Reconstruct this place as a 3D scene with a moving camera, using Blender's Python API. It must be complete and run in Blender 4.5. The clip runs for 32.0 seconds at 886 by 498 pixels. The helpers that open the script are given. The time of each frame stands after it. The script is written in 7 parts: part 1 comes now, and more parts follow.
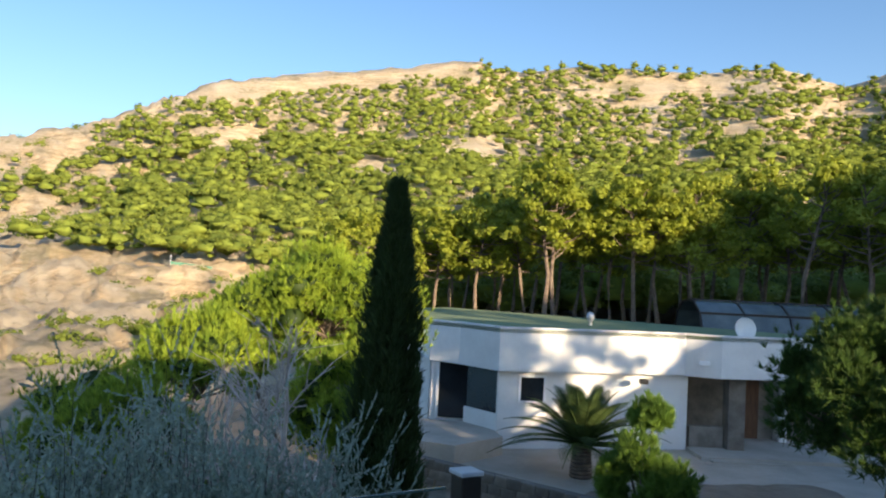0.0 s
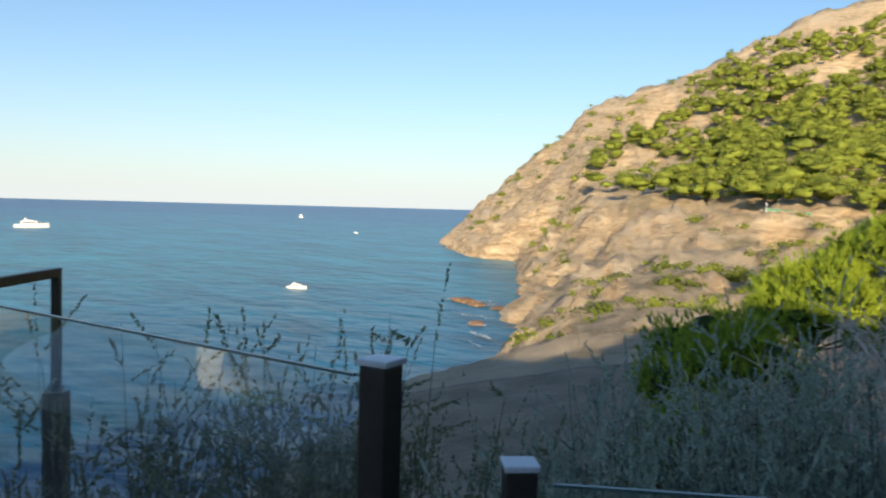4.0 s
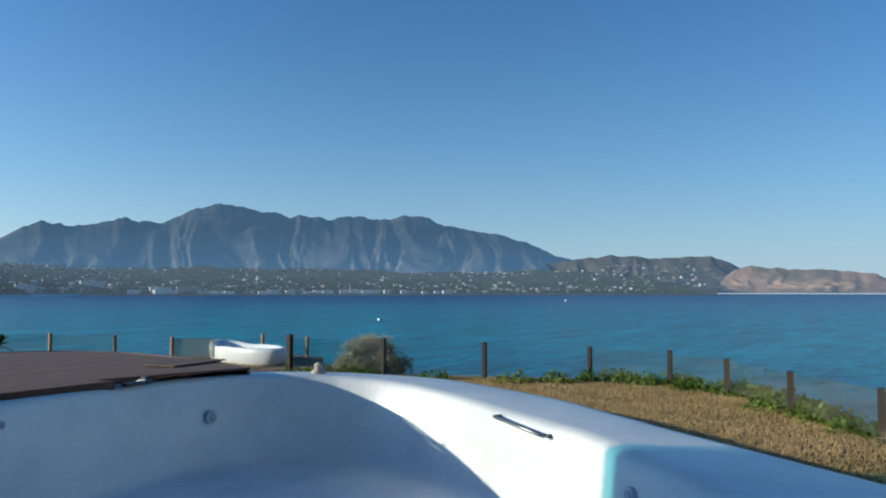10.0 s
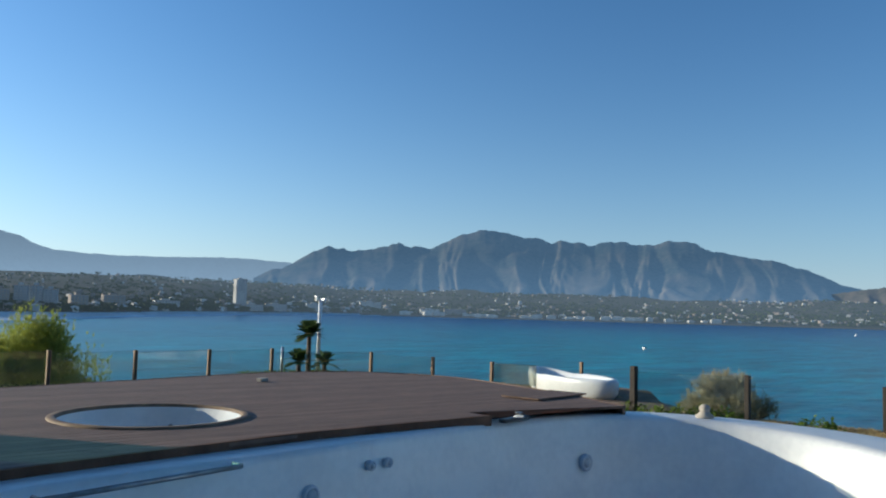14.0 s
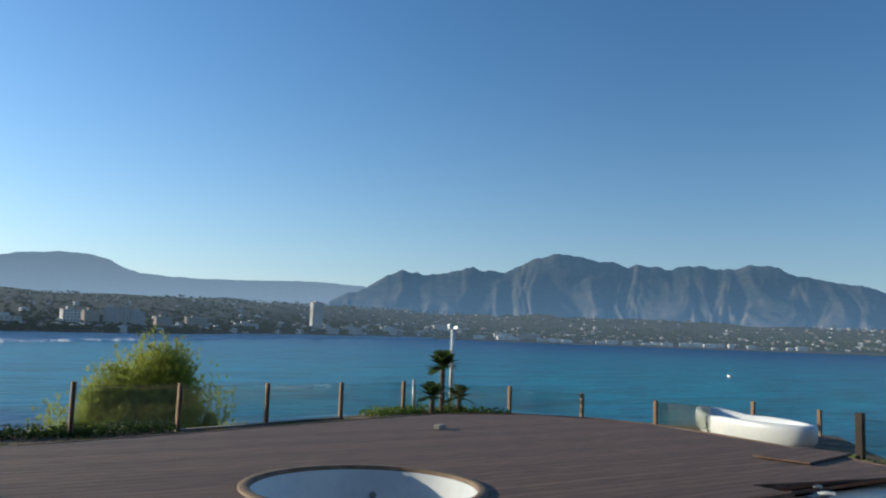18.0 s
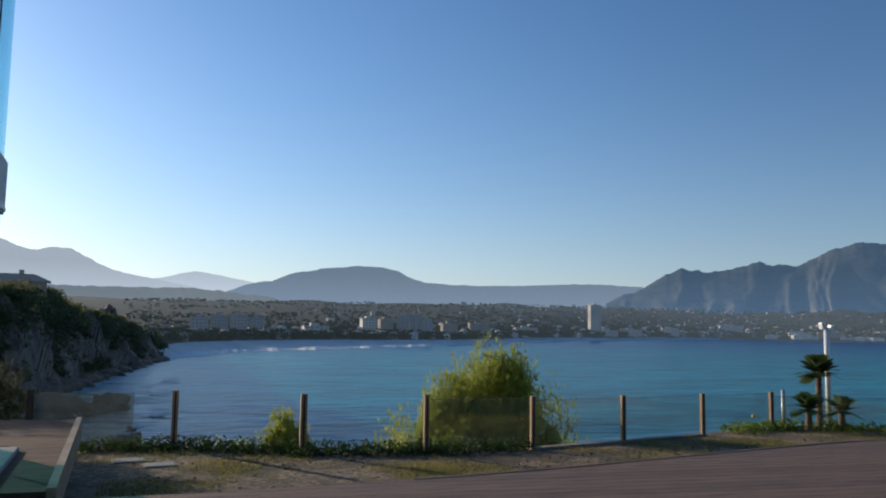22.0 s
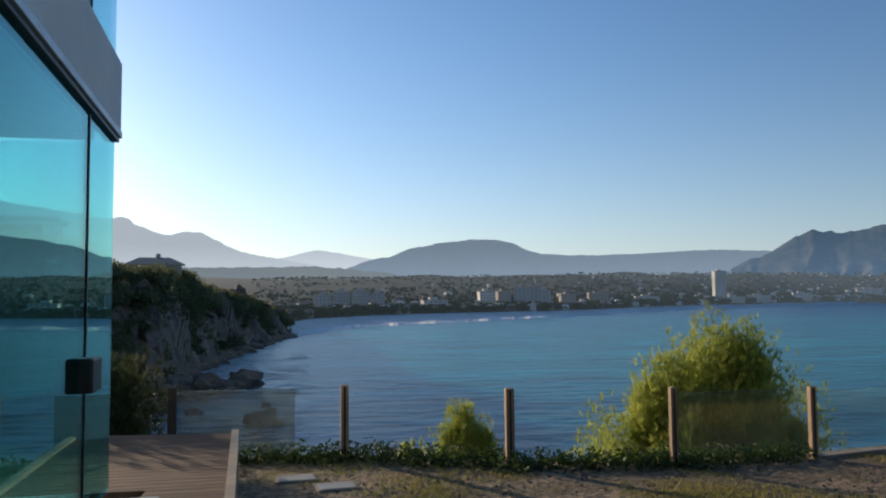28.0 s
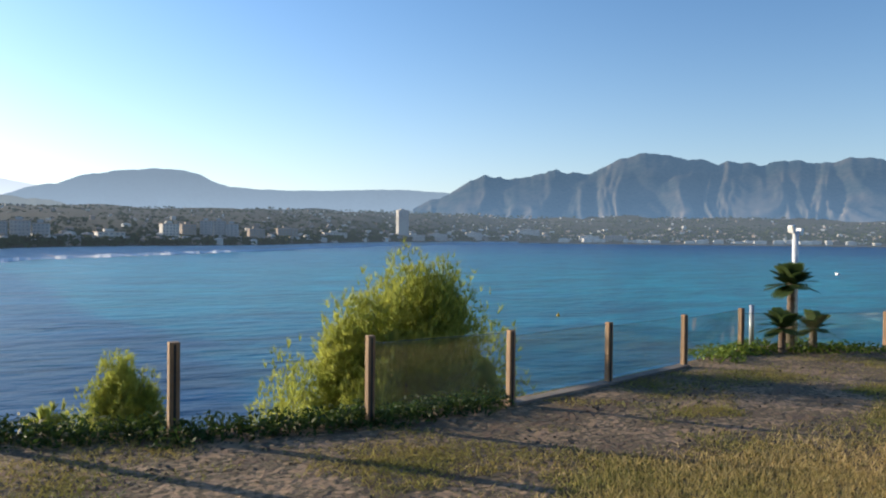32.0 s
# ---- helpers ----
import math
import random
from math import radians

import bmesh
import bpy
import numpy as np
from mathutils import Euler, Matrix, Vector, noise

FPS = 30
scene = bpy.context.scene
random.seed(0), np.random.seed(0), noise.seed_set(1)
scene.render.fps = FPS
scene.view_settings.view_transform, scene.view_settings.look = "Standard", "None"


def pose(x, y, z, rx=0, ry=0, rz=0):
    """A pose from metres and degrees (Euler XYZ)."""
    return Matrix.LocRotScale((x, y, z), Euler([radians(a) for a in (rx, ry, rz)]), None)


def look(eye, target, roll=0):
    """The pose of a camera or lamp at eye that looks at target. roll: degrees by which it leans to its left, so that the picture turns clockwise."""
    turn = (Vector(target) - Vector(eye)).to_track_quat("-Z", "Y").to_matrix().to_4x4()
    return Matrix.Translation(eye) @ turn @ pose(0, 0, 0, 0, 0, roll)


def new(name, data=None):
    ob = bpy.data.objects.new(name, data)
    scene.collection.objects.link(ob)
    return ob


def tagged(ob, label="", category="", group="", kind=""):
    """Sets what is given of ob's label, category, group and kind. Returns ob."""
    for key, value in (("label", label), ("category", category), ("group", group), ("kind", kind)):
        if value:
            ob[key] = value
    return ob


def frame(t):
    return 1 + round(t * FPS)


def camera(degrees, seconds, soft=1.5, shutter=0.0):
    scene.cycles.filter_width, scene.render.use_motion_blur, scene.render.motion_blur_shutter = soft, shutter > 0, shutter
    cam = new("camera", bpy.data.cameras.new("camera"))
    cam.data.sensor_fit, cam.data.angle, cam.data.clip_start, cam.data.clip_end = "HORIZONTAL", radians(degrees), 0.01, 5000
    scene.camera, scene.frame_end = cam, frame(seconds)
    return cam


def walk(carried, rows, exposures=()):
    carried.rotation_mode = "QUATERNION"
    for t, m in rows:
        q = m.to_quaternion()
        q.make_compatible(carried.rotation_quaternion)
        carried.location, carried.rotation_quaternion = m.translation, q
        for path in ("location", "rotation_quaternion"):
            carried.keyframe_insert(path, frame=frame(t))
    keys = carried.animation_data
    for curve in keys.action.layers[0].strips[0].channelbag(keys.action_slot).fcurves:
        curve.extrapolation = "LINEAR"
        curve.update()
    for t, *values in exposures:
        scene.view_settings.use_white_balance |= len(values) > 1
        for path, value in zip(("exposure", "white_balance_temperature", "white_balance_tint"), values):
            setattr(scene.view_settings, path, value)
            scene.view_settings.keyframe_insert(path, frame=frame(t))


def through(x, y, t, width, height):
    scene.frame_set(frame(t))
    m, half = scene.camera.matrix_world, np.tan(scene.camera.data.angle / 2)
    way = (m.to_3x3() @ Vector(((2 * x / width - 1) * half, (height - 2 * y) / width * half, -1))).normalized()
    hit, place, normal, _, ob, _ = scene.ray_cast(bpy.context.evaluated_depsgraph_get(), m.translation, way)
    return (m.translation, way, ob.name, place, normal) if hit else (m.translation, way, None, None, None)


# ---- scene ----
cam = camera(57.55, 32.0, soft=2.0, shutter=0.25)
ROWS = [
    (0, pose(0.000, 0.000, 1.531, 92.26, -2.73, -0.00)),
    (0.5, pose(-0.006, -0.049, 1.527, 91.97, -2.29, -2.57)),
    (1, pose(0.012, -0.064, 1.527, 91.87, -1.82, -6.49)),
    (1.5, pose(0.027, -0.083, 1.524, 91.58, -1.92, -7.24)),
    (2, pose(-0.031, -0.103, 1.527, 91.15, -2.32, -1.39)),
    (2.5, pose(-0.120, -0.044, 1.503, 89.57, -2.47, 9.26)),
    (3, pose(-0.247, 0.059, 1.506, 87.76, -1.51, 21.05)),
    (3.5, pose(-0.315, 0.058, 1.515, 87.46, -1.21, 34.12)),
    (4, pose(-0.355, 0.038, 1.517, 86.97, -1.51, 40.40)),
    (4.5, pose(-0.416, -0.035, 1.522, 87.18, -2.08, 50.92)),
    (6.5, pose(-0.717, -0.681, 1.514, 90.60, -1.43, 84.01)),
    (7, pose(-0.818, -0.943, 1.526, 92.61, -1.58, 91.01)),
    (7.5, pose(-0.914, -1.263, 1.521, 91.65, -1.14, 93.16)),
    (8, pose(-1.019, -1.575, 1.510, 91.53, -0.75, 98.55)),
    (8.5, pose(-1.192, -1.888, 1.511, 92.38, -0.28, 103.20)),
    (9, pose(-1.266, -2.203, 1.506, 92.07, -0.66, 107.90)),
    (9.5, pose(-1.319, -2.473, 1.502, 92.16, -1.57, 116.91)),
    (10, pose(-1.444, -2.730, 1.488, 92.95, -0.05, 119.45)),
    (10.5, pose(-1.515, -2.965, 1.493, 91.84, -2.87, 117.60)),
    (11, pose(-1.534, -3.245, 1.496, 91.32, -2.21, 113.97)),
    (11.5, pose(-1.586, -3.534, 1.466, 90.69, -2.29, 119.74)),
    (12, pose(-1.695, -3.871, 1.471, 91.45, -2.26, 127.34)),
    (12.5, pose(-1.699, -4.189, 1.474, 94.05, -2.15, 129.71)),
    (13, pose(-1.752, -4.467, 1.470, 93.63, -2.43, 128.99)),
    (13.5, pose(-1.836, -4.776, 1.475, 95.70, -0.75, 134.99)),
    (14, pose(-1.904, -5.133, 1.454, 94.50, -1.63, 137.74)),
    (14.5, pose(-1.967, -5.460, 1.445, 93.50, -1.08, 138.11)),
    (16.5, pose(-1.894, -6.732, 1.542, 95.39, -1.96, 137.05)),
    (17, pose(-1.884, -7.058, 1.529, 95.60, -2.97, 136.01)),
    (17.5, pose(-1.861, -7.358, 1.527, 95.15, -0.49, 137.38)),
    (18, pose(-1.861, -7.683, 1.534, 96.04, -2.12, 142.91)),
    (18.5, pose(-1.822, -7.941, 1.534, 97.73, -1.88, 144.66)),
    (19, pose(-1.820, -8.280, 1.516, 96.61, -0.76, 149.79)),
    (19.5, pose(-1.796, -8.630, 1.510, 97.20, -0.28, 155.78)),
    (20, pose(-1.752, -8.957, 1.513, 96.50, -0.89, 154.93)),
    (20.5, pose(-1.764, -9.240, 1.504, 95.29, 0.83, 158.58)),
    (21, pose(-1.733, -9.483, 1.526, 96.06, -0.29, 164.04)),
    (21.5, pose(-1.641, -9.753, 1.524, 94.55, -1.00, 162.40)),
    (22, pose(-1.594, -9.998, 1.522, 95.74, -0.90, 162.38)),
    (22.5, pose(-1.572, -10.283, 1.530, 96.09, -1.55, 165.52)),
    (23, pose(-1.487, -10.533, 1.534, 96.46, -2.50, 165.69)),
    (23.5, pose(-1.446, -10.782, 1.539, 98.13, 0.35, 169.18)),
    (24, look((-1.278, -11.068, 1.554), (-1.373, -13.062, 1.673), 1.0)),
    (24.5, look((-1.172, -11.255, 1.536), (-1.039, -13.25, 1.599), 1.9)),
    (26.5, pose(-1.040, -12.358, 1.516, 90.53, -1.74, 177.59)),
    (27, pose(-1.093, -12.634, 1.524, 93.19, -3.42, 176.63)),
    (27.5, pose(-1.087, -12.900, 1.527, 92.91, -1.12, 174.63)),
    (28, pose(-1.088, -13.145, 1.534, 93.76, 0.56, 170.63)),
    (28.5, pose(-1.160, -13.423, 1.531, 95.63, -0.29, 171.48)),
    (29, pose(-1.210, -13.680, 1.528, 94.76, 0.73, 171.45)),
    (29.5, pose(-1.253, -13.894, 1.540, 93.74, -1.02, 170.46)),
    (30, pose(-1.368, -14.068, 1.533, 93.12, -2.30, 169.62)),
    (30.5, pose(-1.492, -14.225, 1.532, 91.97, -1.67, 166.29)),
    (31, pose(-1.562, -14.375, 1.531, 89.98, -0.84, 154.88)),
    (31.5, pose(-1.576, -14.492, 1.532, 88.87, -0.31, 150.43)),
    (32, pose(-1.615, -14.605, 1.523, 89.18, -0.59, 148.83)),
]
walk(cam, ROWS, exposures=[(0, 1.25, 7200, 10), (1.0, 1.68, 7600, 10), (2.0, 1.8, 7500, 10), (3.0, 1.9, 7600, 10), (3.6, 1.05, 7500, 10), (4.5, 0.82, 7400, 10), (6.5, 0.25, 5500, -2), (9, 0.25, 5450, -2), (12, 0.35, 5650, 0), (17, 0.3, 5800, 0),
                           (19.5, 0.13, 5950, 3), (22, 0.05, 6200, 8), (24.2, -0.2, 6350, 8), (26.5, 0.45, 6600, 8), (27.4, 0.3, 6600, 8), (28.5, 0.15, 6500, 8), (30.5, 0.15, 6500, 8), (32, 0.75, 6400, 8)])

# ---- world and sun ----
SUN_AZ, SUN_EL = 214.6, 12.7          # degrees, counter-clockwise from +y
SEA_Z = -15.5
EYE_Z = 1.52
world = bpy.data.worlds.new("world")
scene.world = world
world.use_nodes = True
wn = world.node_tree.nodes
sky = wn.new("ShaderNodeTexSky")
sky.sky_type = "NISHITA"
sky.sun_disc = False
sky.sun_elevation = radians(SUN_EL)
sky.sun_rotation = radians(360 - SUN_AZ)
sky.air_density, sky.dust_density, sky.ozone_density = 1.0, 0.7, 5.0
wn["Background"].inputs["Strength"].default_value = 0.12
wl = world.node_tree.links
# pale sea haze all round, thinning upwards
wco, wsep, wex, wmul, wmix = wn.new("ShaderNodeTexCoord"), wn.new("ShaderNodeSeparateXYZ"), wn.new("ShaderNodeMath"), wn.new("ShaderNodeMath"), wn.new("ShaderNodeMix")
wl.new(wco.outputs["Generated"], wsep.inputs[0])
wabs = wn.new("ShaderNodeMath")
wabs.operation = "ABSOLUTE"
wl.new(wsep.outputs["Z"], wabs.inputs[0])
wmul.operation, wmul.inputs[1].default_value = "MULTIPLY", -10.0
wl.new(wabs.outputs[0], wmul.inputs[0])
wex.operation = "EXPONENT"
wl.new(wmul.outputs[0], wex.inputs[0])
wfac = wn.new("ShaderNodeMath")
wfac.operation, wfac.inputs[1].default_value = "MULTIPLY", 0.75
wl.new(wex.outputs[0], wfac.inputs[0])
wmix.data_type = "RGBA"
wl.new(wfac.outputs[0], wmix.inputs[0])
wl.new(sky.outputs["Color"], wmix.inputs[6])
# the sky brightens towards the sun, as dusty evening air does
wdot, wpos, wpow, wgain, wtint, wfin = wn.new("ShaderNodeVectorMath"), wn.new("ShaderNodeMath"), wn.new("ShaderNodeMath"), wn.new("ShaderNodeMath"), wn.new("ShaderNodeMix"), wn.new("ShaderNodeVectorMath")
wdot.operation = "DOT_PRODUCT"
wdot.inputs[1].default_value = (-math.sin(radians(SUN_AZ)), math.cos(radians(SUN_AZ)), 0.2)
wl.new(wco.outputs["Generated"], wdot.inputs[0])
wpos.operation, wpos.inputs[1].default_value = "MAXIMUM", 0.0
wl.new(wdot.outputs["Value"], wpos.inputs[0])
wpow.operation, wpow.inputs[1].default_value = "POWER", 1.5
wl.new(wpos.outputs[0], wpow.inputs[0])
wgain.operation, wgain.inputs[1].default_value, wgain.inputs[2].default_value = "MULTIPLY_ADD", 0.36, 0.94
wl.new(wpow.outputs[0], wgain.inputs[0])
wtint.data_type = "RGBA"
wtint.inputs[6].default_value, wtint.inputs[7].default_value = (4.5, 5.1, 5.8, 1), (7.2, 6.9, 6.3, 1)
wl.new(wpow.outputs[0], wtint.inputs[0])
wl.new(wtint.outputs[2], wmix.inputs[7])
wfin.operation = "SCALE"
wl.new(wmix.outputs[2], wfin.inputs[0])
wl.new(wgain.outputs[0], wfin.inputs["Scale"])
wl.new(wfin.outputs[0], wn["Background"].inputs["Color"])
sun = new("sun", bpy.data.lights.new("sun", "SUN"))
sun.data.energy, sun.data.angle, sun.data.color = 4.6, radians(0.53), (1.0, 0.82, 0.60)
a = radians(SUN_AZ)
to_sun = Vector((-math.sin(a) * math.cos(radians(SUN_EL)), math.cos(a) * math.cos(radians(SUN_EL)), math.sin(radians(SUN_EL))))
sun.matrix_world = look(to_sun * 60, (0, 0, 0))


# ---- materials ----
def material(name, c1, c2=None, scale=3.0, rough=0.7, metal=0.0, bump=0.0, bump_scale=40.0, spec=0.5, fine=0.25, stretch=(1, 1, 1), third=None,
             vary=0.0, haze=None):
    """Two-scale noise colour with fine relief; vary: brightness change from piece to piece."""
    m = bpy.data.materials.new(name)
    m.use_nodes = True
    n, l = m.node_tree.nodes, m.node_tree.links
    b = n["Principled BSDF"]
    b.inputs["Roughness"].default_value = rough
    b.inputs["Metallic"].default_value = metal
    b.inputs["Specular IOR Level"].default_value = spec
    c2 = c2 or tuple(v * 0.8 for v in c1)
    co = n.new("ShaderNodeTexCoord")
    mp = n.new("ShaderNodeMapping")
    mp.inputs["Scale"].default_value = stretch
    l.new(co.outputs["Object"], mp.inputs["Vector"])
    t1 = n.new("ShaderNodeTexNoise")
    t1.inputs["Scale"].default_value, t1.inputs["Detail"].default_value = scale, 6
    t2 = n.new("ShaderNodeTexNoise")
    t2.inputs["Scale"].default_value, t2.inputs["Detail"].default_value = scale * 9, 4
    for t in (t1, t2):
        l.new(mp.outputs["Vector"], t.inputs["Vector"])
    add = n.new("ShaderNodeMath")
    add.operation = "MULTIPLY_ADD"
    l.new(t2.outputs["Fac"], add.inputs[0])
    add.inputs[1].default_value = fine
    l.new(t1.outputs["Fac"], add.inputs[2])
    ramp = n.new("ShaderNodeValToRGB")
    ramp.color_ramp.elements[0].position, ramp.color_ramp.elements[1].position = 0.38 + fine * 0.4, 0.66 + fine * 0.5
    ramp.color_ramp.elements[0].color, ramp.color_ramp.elements[1].color = (*c1, 1), (*c2, 1)
    if third:
        e = ramp.color_ramp.elements.new(0.56 + fine * 0.5)
        e.color = (*third, 1)
    l.new(add.outputs[0], ramp.inputs["Fac"])
    out = ramp.outputs["Color"]
    if vary:
        oi = n.new("ShaderNodeObjectInfo")
        gi = n.new("ShaderNodeNewGeometry")
        s = n.new("ShaderNodeMath")
        s.operation = "ADD"
        l.new(oi.outputs["Random"], s.inputs[0])
        l.new(gi.outputs["Random Per Island"], s.inputs[1])
        f = n.new("ShaderNodeMath")
        f.operation = "FRACT"
        l.new(s.outputs[0], f.inputs[0])
        r = n.new("ShaderNodeMapRange")
        r.inputs["To Min"].default_value, r.inputs["To Max"].default_value = 1 - vary, 1 + vary
        l.new(f.outputs[0], r.inputs["Value"])
        hs = n.new("ShaderNodeHueSaturation")
        l.new(r.outputs[0], hs.inputs["Value"])
        l.new(out, hs.inputs["Color"])
        out = hs.outputs["Color"]
    l.new(out, b.inputs["Base Color"])
    if bump:
        t3 = n.new("ShaderNodeTexNoise")
        t3.inputs["Scale"].default_value, t3.inputs["Detail"].default_value = bump_scale, 5
        l.new(mp.outputs["Vector"], t3.inputs["Vector"])
        bp = n.new("ShaderNodeBump")
        bp.inputs["Strength"].default_value, bp.inputs["Distance"].default_value = 0.6, bump
        l.new(t3.outputs["Fac"], bp.inputs["Height"])
        l.new(bp.outputs["Normal"], b.inputs["Normal"])
    # haze: emission painted over the colour to pale far surfaces
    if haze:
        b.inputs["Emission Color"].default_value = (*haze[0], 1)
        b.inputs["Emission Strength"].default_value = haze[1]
    return m


def far_haze_glow(m, near, far):
    """Paints haze on the far shore as emission that grows with distance."""
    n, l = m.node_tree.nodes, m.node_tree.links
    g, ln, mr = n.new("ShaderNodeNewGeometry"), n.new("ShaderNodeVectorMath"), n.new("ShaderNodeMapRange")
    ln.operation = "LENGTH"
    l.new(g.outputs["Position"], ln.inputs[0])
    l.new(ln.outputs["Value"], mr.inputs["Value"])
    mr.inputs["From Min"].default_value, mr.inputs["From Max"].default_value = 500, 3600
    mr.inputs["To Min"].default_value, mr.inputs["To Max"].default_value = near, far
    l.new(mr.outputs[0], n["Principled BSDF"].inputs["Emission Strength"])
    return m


def glass_material(name, tint, rough=0.0, gloss=(1, 1, 1), film=0.0):
    """A thin pane: tinted see-through with a mirror gloss by Fresnel."""
    m = bpy.data.materials.new(name)
    m.use_nodes = True
    n, l = m.node_tree.nodes, m.node_tree.links
    n.remove(n["Principled BSDF"])
    tr, gl = n.new("ShaderNodeBsdfTransparent"), n.new("ShaderNodeBsdfGlossy")
    lw, pw, ma, mx = n.new("ShaderNodeLayerWeight"), n.new("ShaderNodeMath"), n.new("ShaderNodeMath"), n.new("ShaderNodeMixShader")
    tr.inputs["Color"].default_value = (*tint, 1)
    gl.inputs["Roughness"].default_value = rough
    gl.inputs["Color"].default_value = (*gloss, 1)
    lw.inputs["Blend"].default_value = 0.5
    pw.operation, pw.inputs[1].default_value = "POWER", 4.0
    ma.operation, ma.inputs[1].default_value, ma.inputs[2].default_value = "MULTIPLY_ADD", 0.9, 0.045
    l.new(lw.outputs["Facing"], pw.inputs[0])
    l.new(pw.outputs[0], ma.inputs[0])
    l.new(ma.outputs[0], mx.inputs[0])
    l.new(tr.outputs[0], mx.inputs[1])
    l.new(gl.outputs[0], mx.inputs[2])
    last = mx.outputs[0]
    if film:                           # dried salt, thicker in blotches
        df, nz, mr, m2 = n.new("ShaderNodeBsdfDiffuse"), n.new("ShaderNodeTexNoise"), n.new("ShaderNodeMapRange"), n.new("ShaderNodeMixShader")
        df.inputs["Color"].default_value = (0.40, 0.41, 0.38, 1)
        nz.inputs["Scale"].default_value, nz.inputs["Detail"].default_value = 1.7, 6
        tc = n.new("ShaderNodeTexCoord")
        l.new(tc.outputs["Object"], nz.inputs["Vector"])
        mr.inputs["From Min"].default_value, mr.inputs["From Max"].default_value = 0.3, 0.7
        mr.inputs["To Min"].default_value, mr.inputs["To Max"].default_value = film * 0.4, film * 1.6
        l.new(nz.outputs["Fac"], mr.inputs["Value"])
        l.new(mr.outputs[0], m2.inputs[0])
        l.new(last, m2.inputs[1])
        l.new(df.outputs[0], m2.inputs[2])
        last = m2.outputs[0]
    l.new(last, n["Material Output"].inputs["Surface"])
    return m


def leaf_material(name, c1, c2, vary=0.25, through=0.35, scale=0.9):
    m = material(name, c1, c2, scale=scale, rough=0.6, spec=0.25, vary=vary)
    n, l = m.node_tree.nodes, m.node_tree.links
    b = n["Principled BSDF"]
    src = b.inputs["Base Color"].links[0].from_socket
    tl = n.new("ShaderNodeBsdfTranslucent")
    l.new(src, tl.inputs["Color"])
    mx = n.new("ShaderNodeMixShader")
    mx.inputs[0].default_value = through
    l.new(b.outputs[0], mx.inputs[1])
    l.new(tl.outputs[0], mx.inputs[2])
    l.new(mx.outputs[0], n["Material Output"].inputs["Surface"])
    return m


def water_material():
    m = bpy.data.materials.new("sea_water")
    m.use_nodes = True
    n, l = m.node_tree.nodes, m.node_tree.links
    b = n["Principled BSDF"]
    b.inputs["Roughness"].default_value = 0.28
    b.inputs["IOR"].default_value = 1.33
    b.inputs["Specular IOR Level"].default_value = 0.27
    co = n.new("ShaderNodeTexCoord")
    t1 = n.new("ShaderNodeTexNoise")
    t1.inputs["Scale"].default_value, t1.inputs["Detail"].default_value = 0.004, 4
    t2 = n.new("ShaderNodeTexNoise")
    t2.inputs["Scale"].default_value, t2.inputs["Detail"].default_value = 0.06, 5
    mp = n.new("ShaderNodeMapping")
    mp.inputs["Rotation"].default_value = (0, 0, radians(25))
    mp.inputs["Scale"].default_value = (0.6, 1, 1)
    l.new(co.outputs["Object"], mp.inputs["Vector"])
    for t in (t1, t2):
        l.new(mp.outputs["Vector"], t.inputs["Vector"])
    # base colour runs from teal to blue with distance from the terrace
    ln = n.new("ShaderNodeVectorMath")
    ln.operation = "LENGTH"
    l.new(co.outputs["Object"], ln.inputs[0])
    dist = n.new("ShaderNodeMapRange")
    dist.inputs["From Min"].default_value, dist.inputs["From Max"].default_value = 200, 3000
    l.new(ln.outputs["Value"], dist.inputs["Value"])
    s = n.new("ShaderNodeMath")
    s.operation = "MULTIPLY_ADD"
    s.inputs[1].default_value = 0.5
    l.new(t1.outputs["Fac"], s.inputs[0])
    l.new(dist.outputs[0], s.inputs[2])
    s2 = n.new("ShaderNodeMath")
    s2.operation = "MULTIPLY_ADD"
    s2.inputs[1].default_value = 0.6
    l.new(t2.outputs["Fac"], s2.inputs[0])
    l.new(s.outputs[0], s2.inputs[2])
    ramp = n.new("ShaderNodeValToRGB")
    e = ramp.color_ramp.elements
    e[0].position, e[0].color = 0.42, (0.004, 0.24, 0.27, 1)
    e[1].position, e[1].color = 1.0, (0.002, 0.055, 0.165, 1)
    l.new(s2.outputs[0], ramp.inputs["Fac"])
    # water close in is painted darker, as the cliff's shade on it
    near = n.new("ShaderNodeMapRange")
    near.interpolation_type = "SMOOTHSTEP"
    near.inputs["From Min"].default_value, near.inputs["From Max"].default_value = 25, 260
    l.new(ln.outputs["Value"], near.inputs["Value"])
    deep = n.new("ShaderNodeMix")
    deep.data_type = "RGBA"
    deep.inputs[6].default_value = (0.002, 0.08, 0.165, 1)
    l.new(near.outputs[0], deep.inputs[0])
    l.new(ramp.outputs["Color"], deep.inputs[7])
    # wind streaks and small waves, their light and dark put into the colour
    st = n.new("ShaderNodeMapping")
    st.inputs["Rotation"].default_value, st.inputs["Scale"].default_value = (0, 0, radians(14)), (0.30, 1, 1)
    l.new(co.outputs["Object"], st.inputs["Vector"])
    s3, s4 = n.new("ShaderNodeTexNoise"), n.new("ShaderNodeTexNoise")
    s3.inputs["Scale"].default_value, s3.inputs["Detail"].default_value, s3.inputs["Roughness"].default_value = 0.045, 7, 0.65
    s4.inputs["Scale"].default_value, s4.inputs["Detail"].default_value, s4.inputs["Roughness"].default_value = 0.42, 5, 0.6
    for t in (s3, s4):
        l.new(st.outputs["Vector"], t.inputs["Vector"])
    s5 = n.new("ShaderNodeTexNoise")
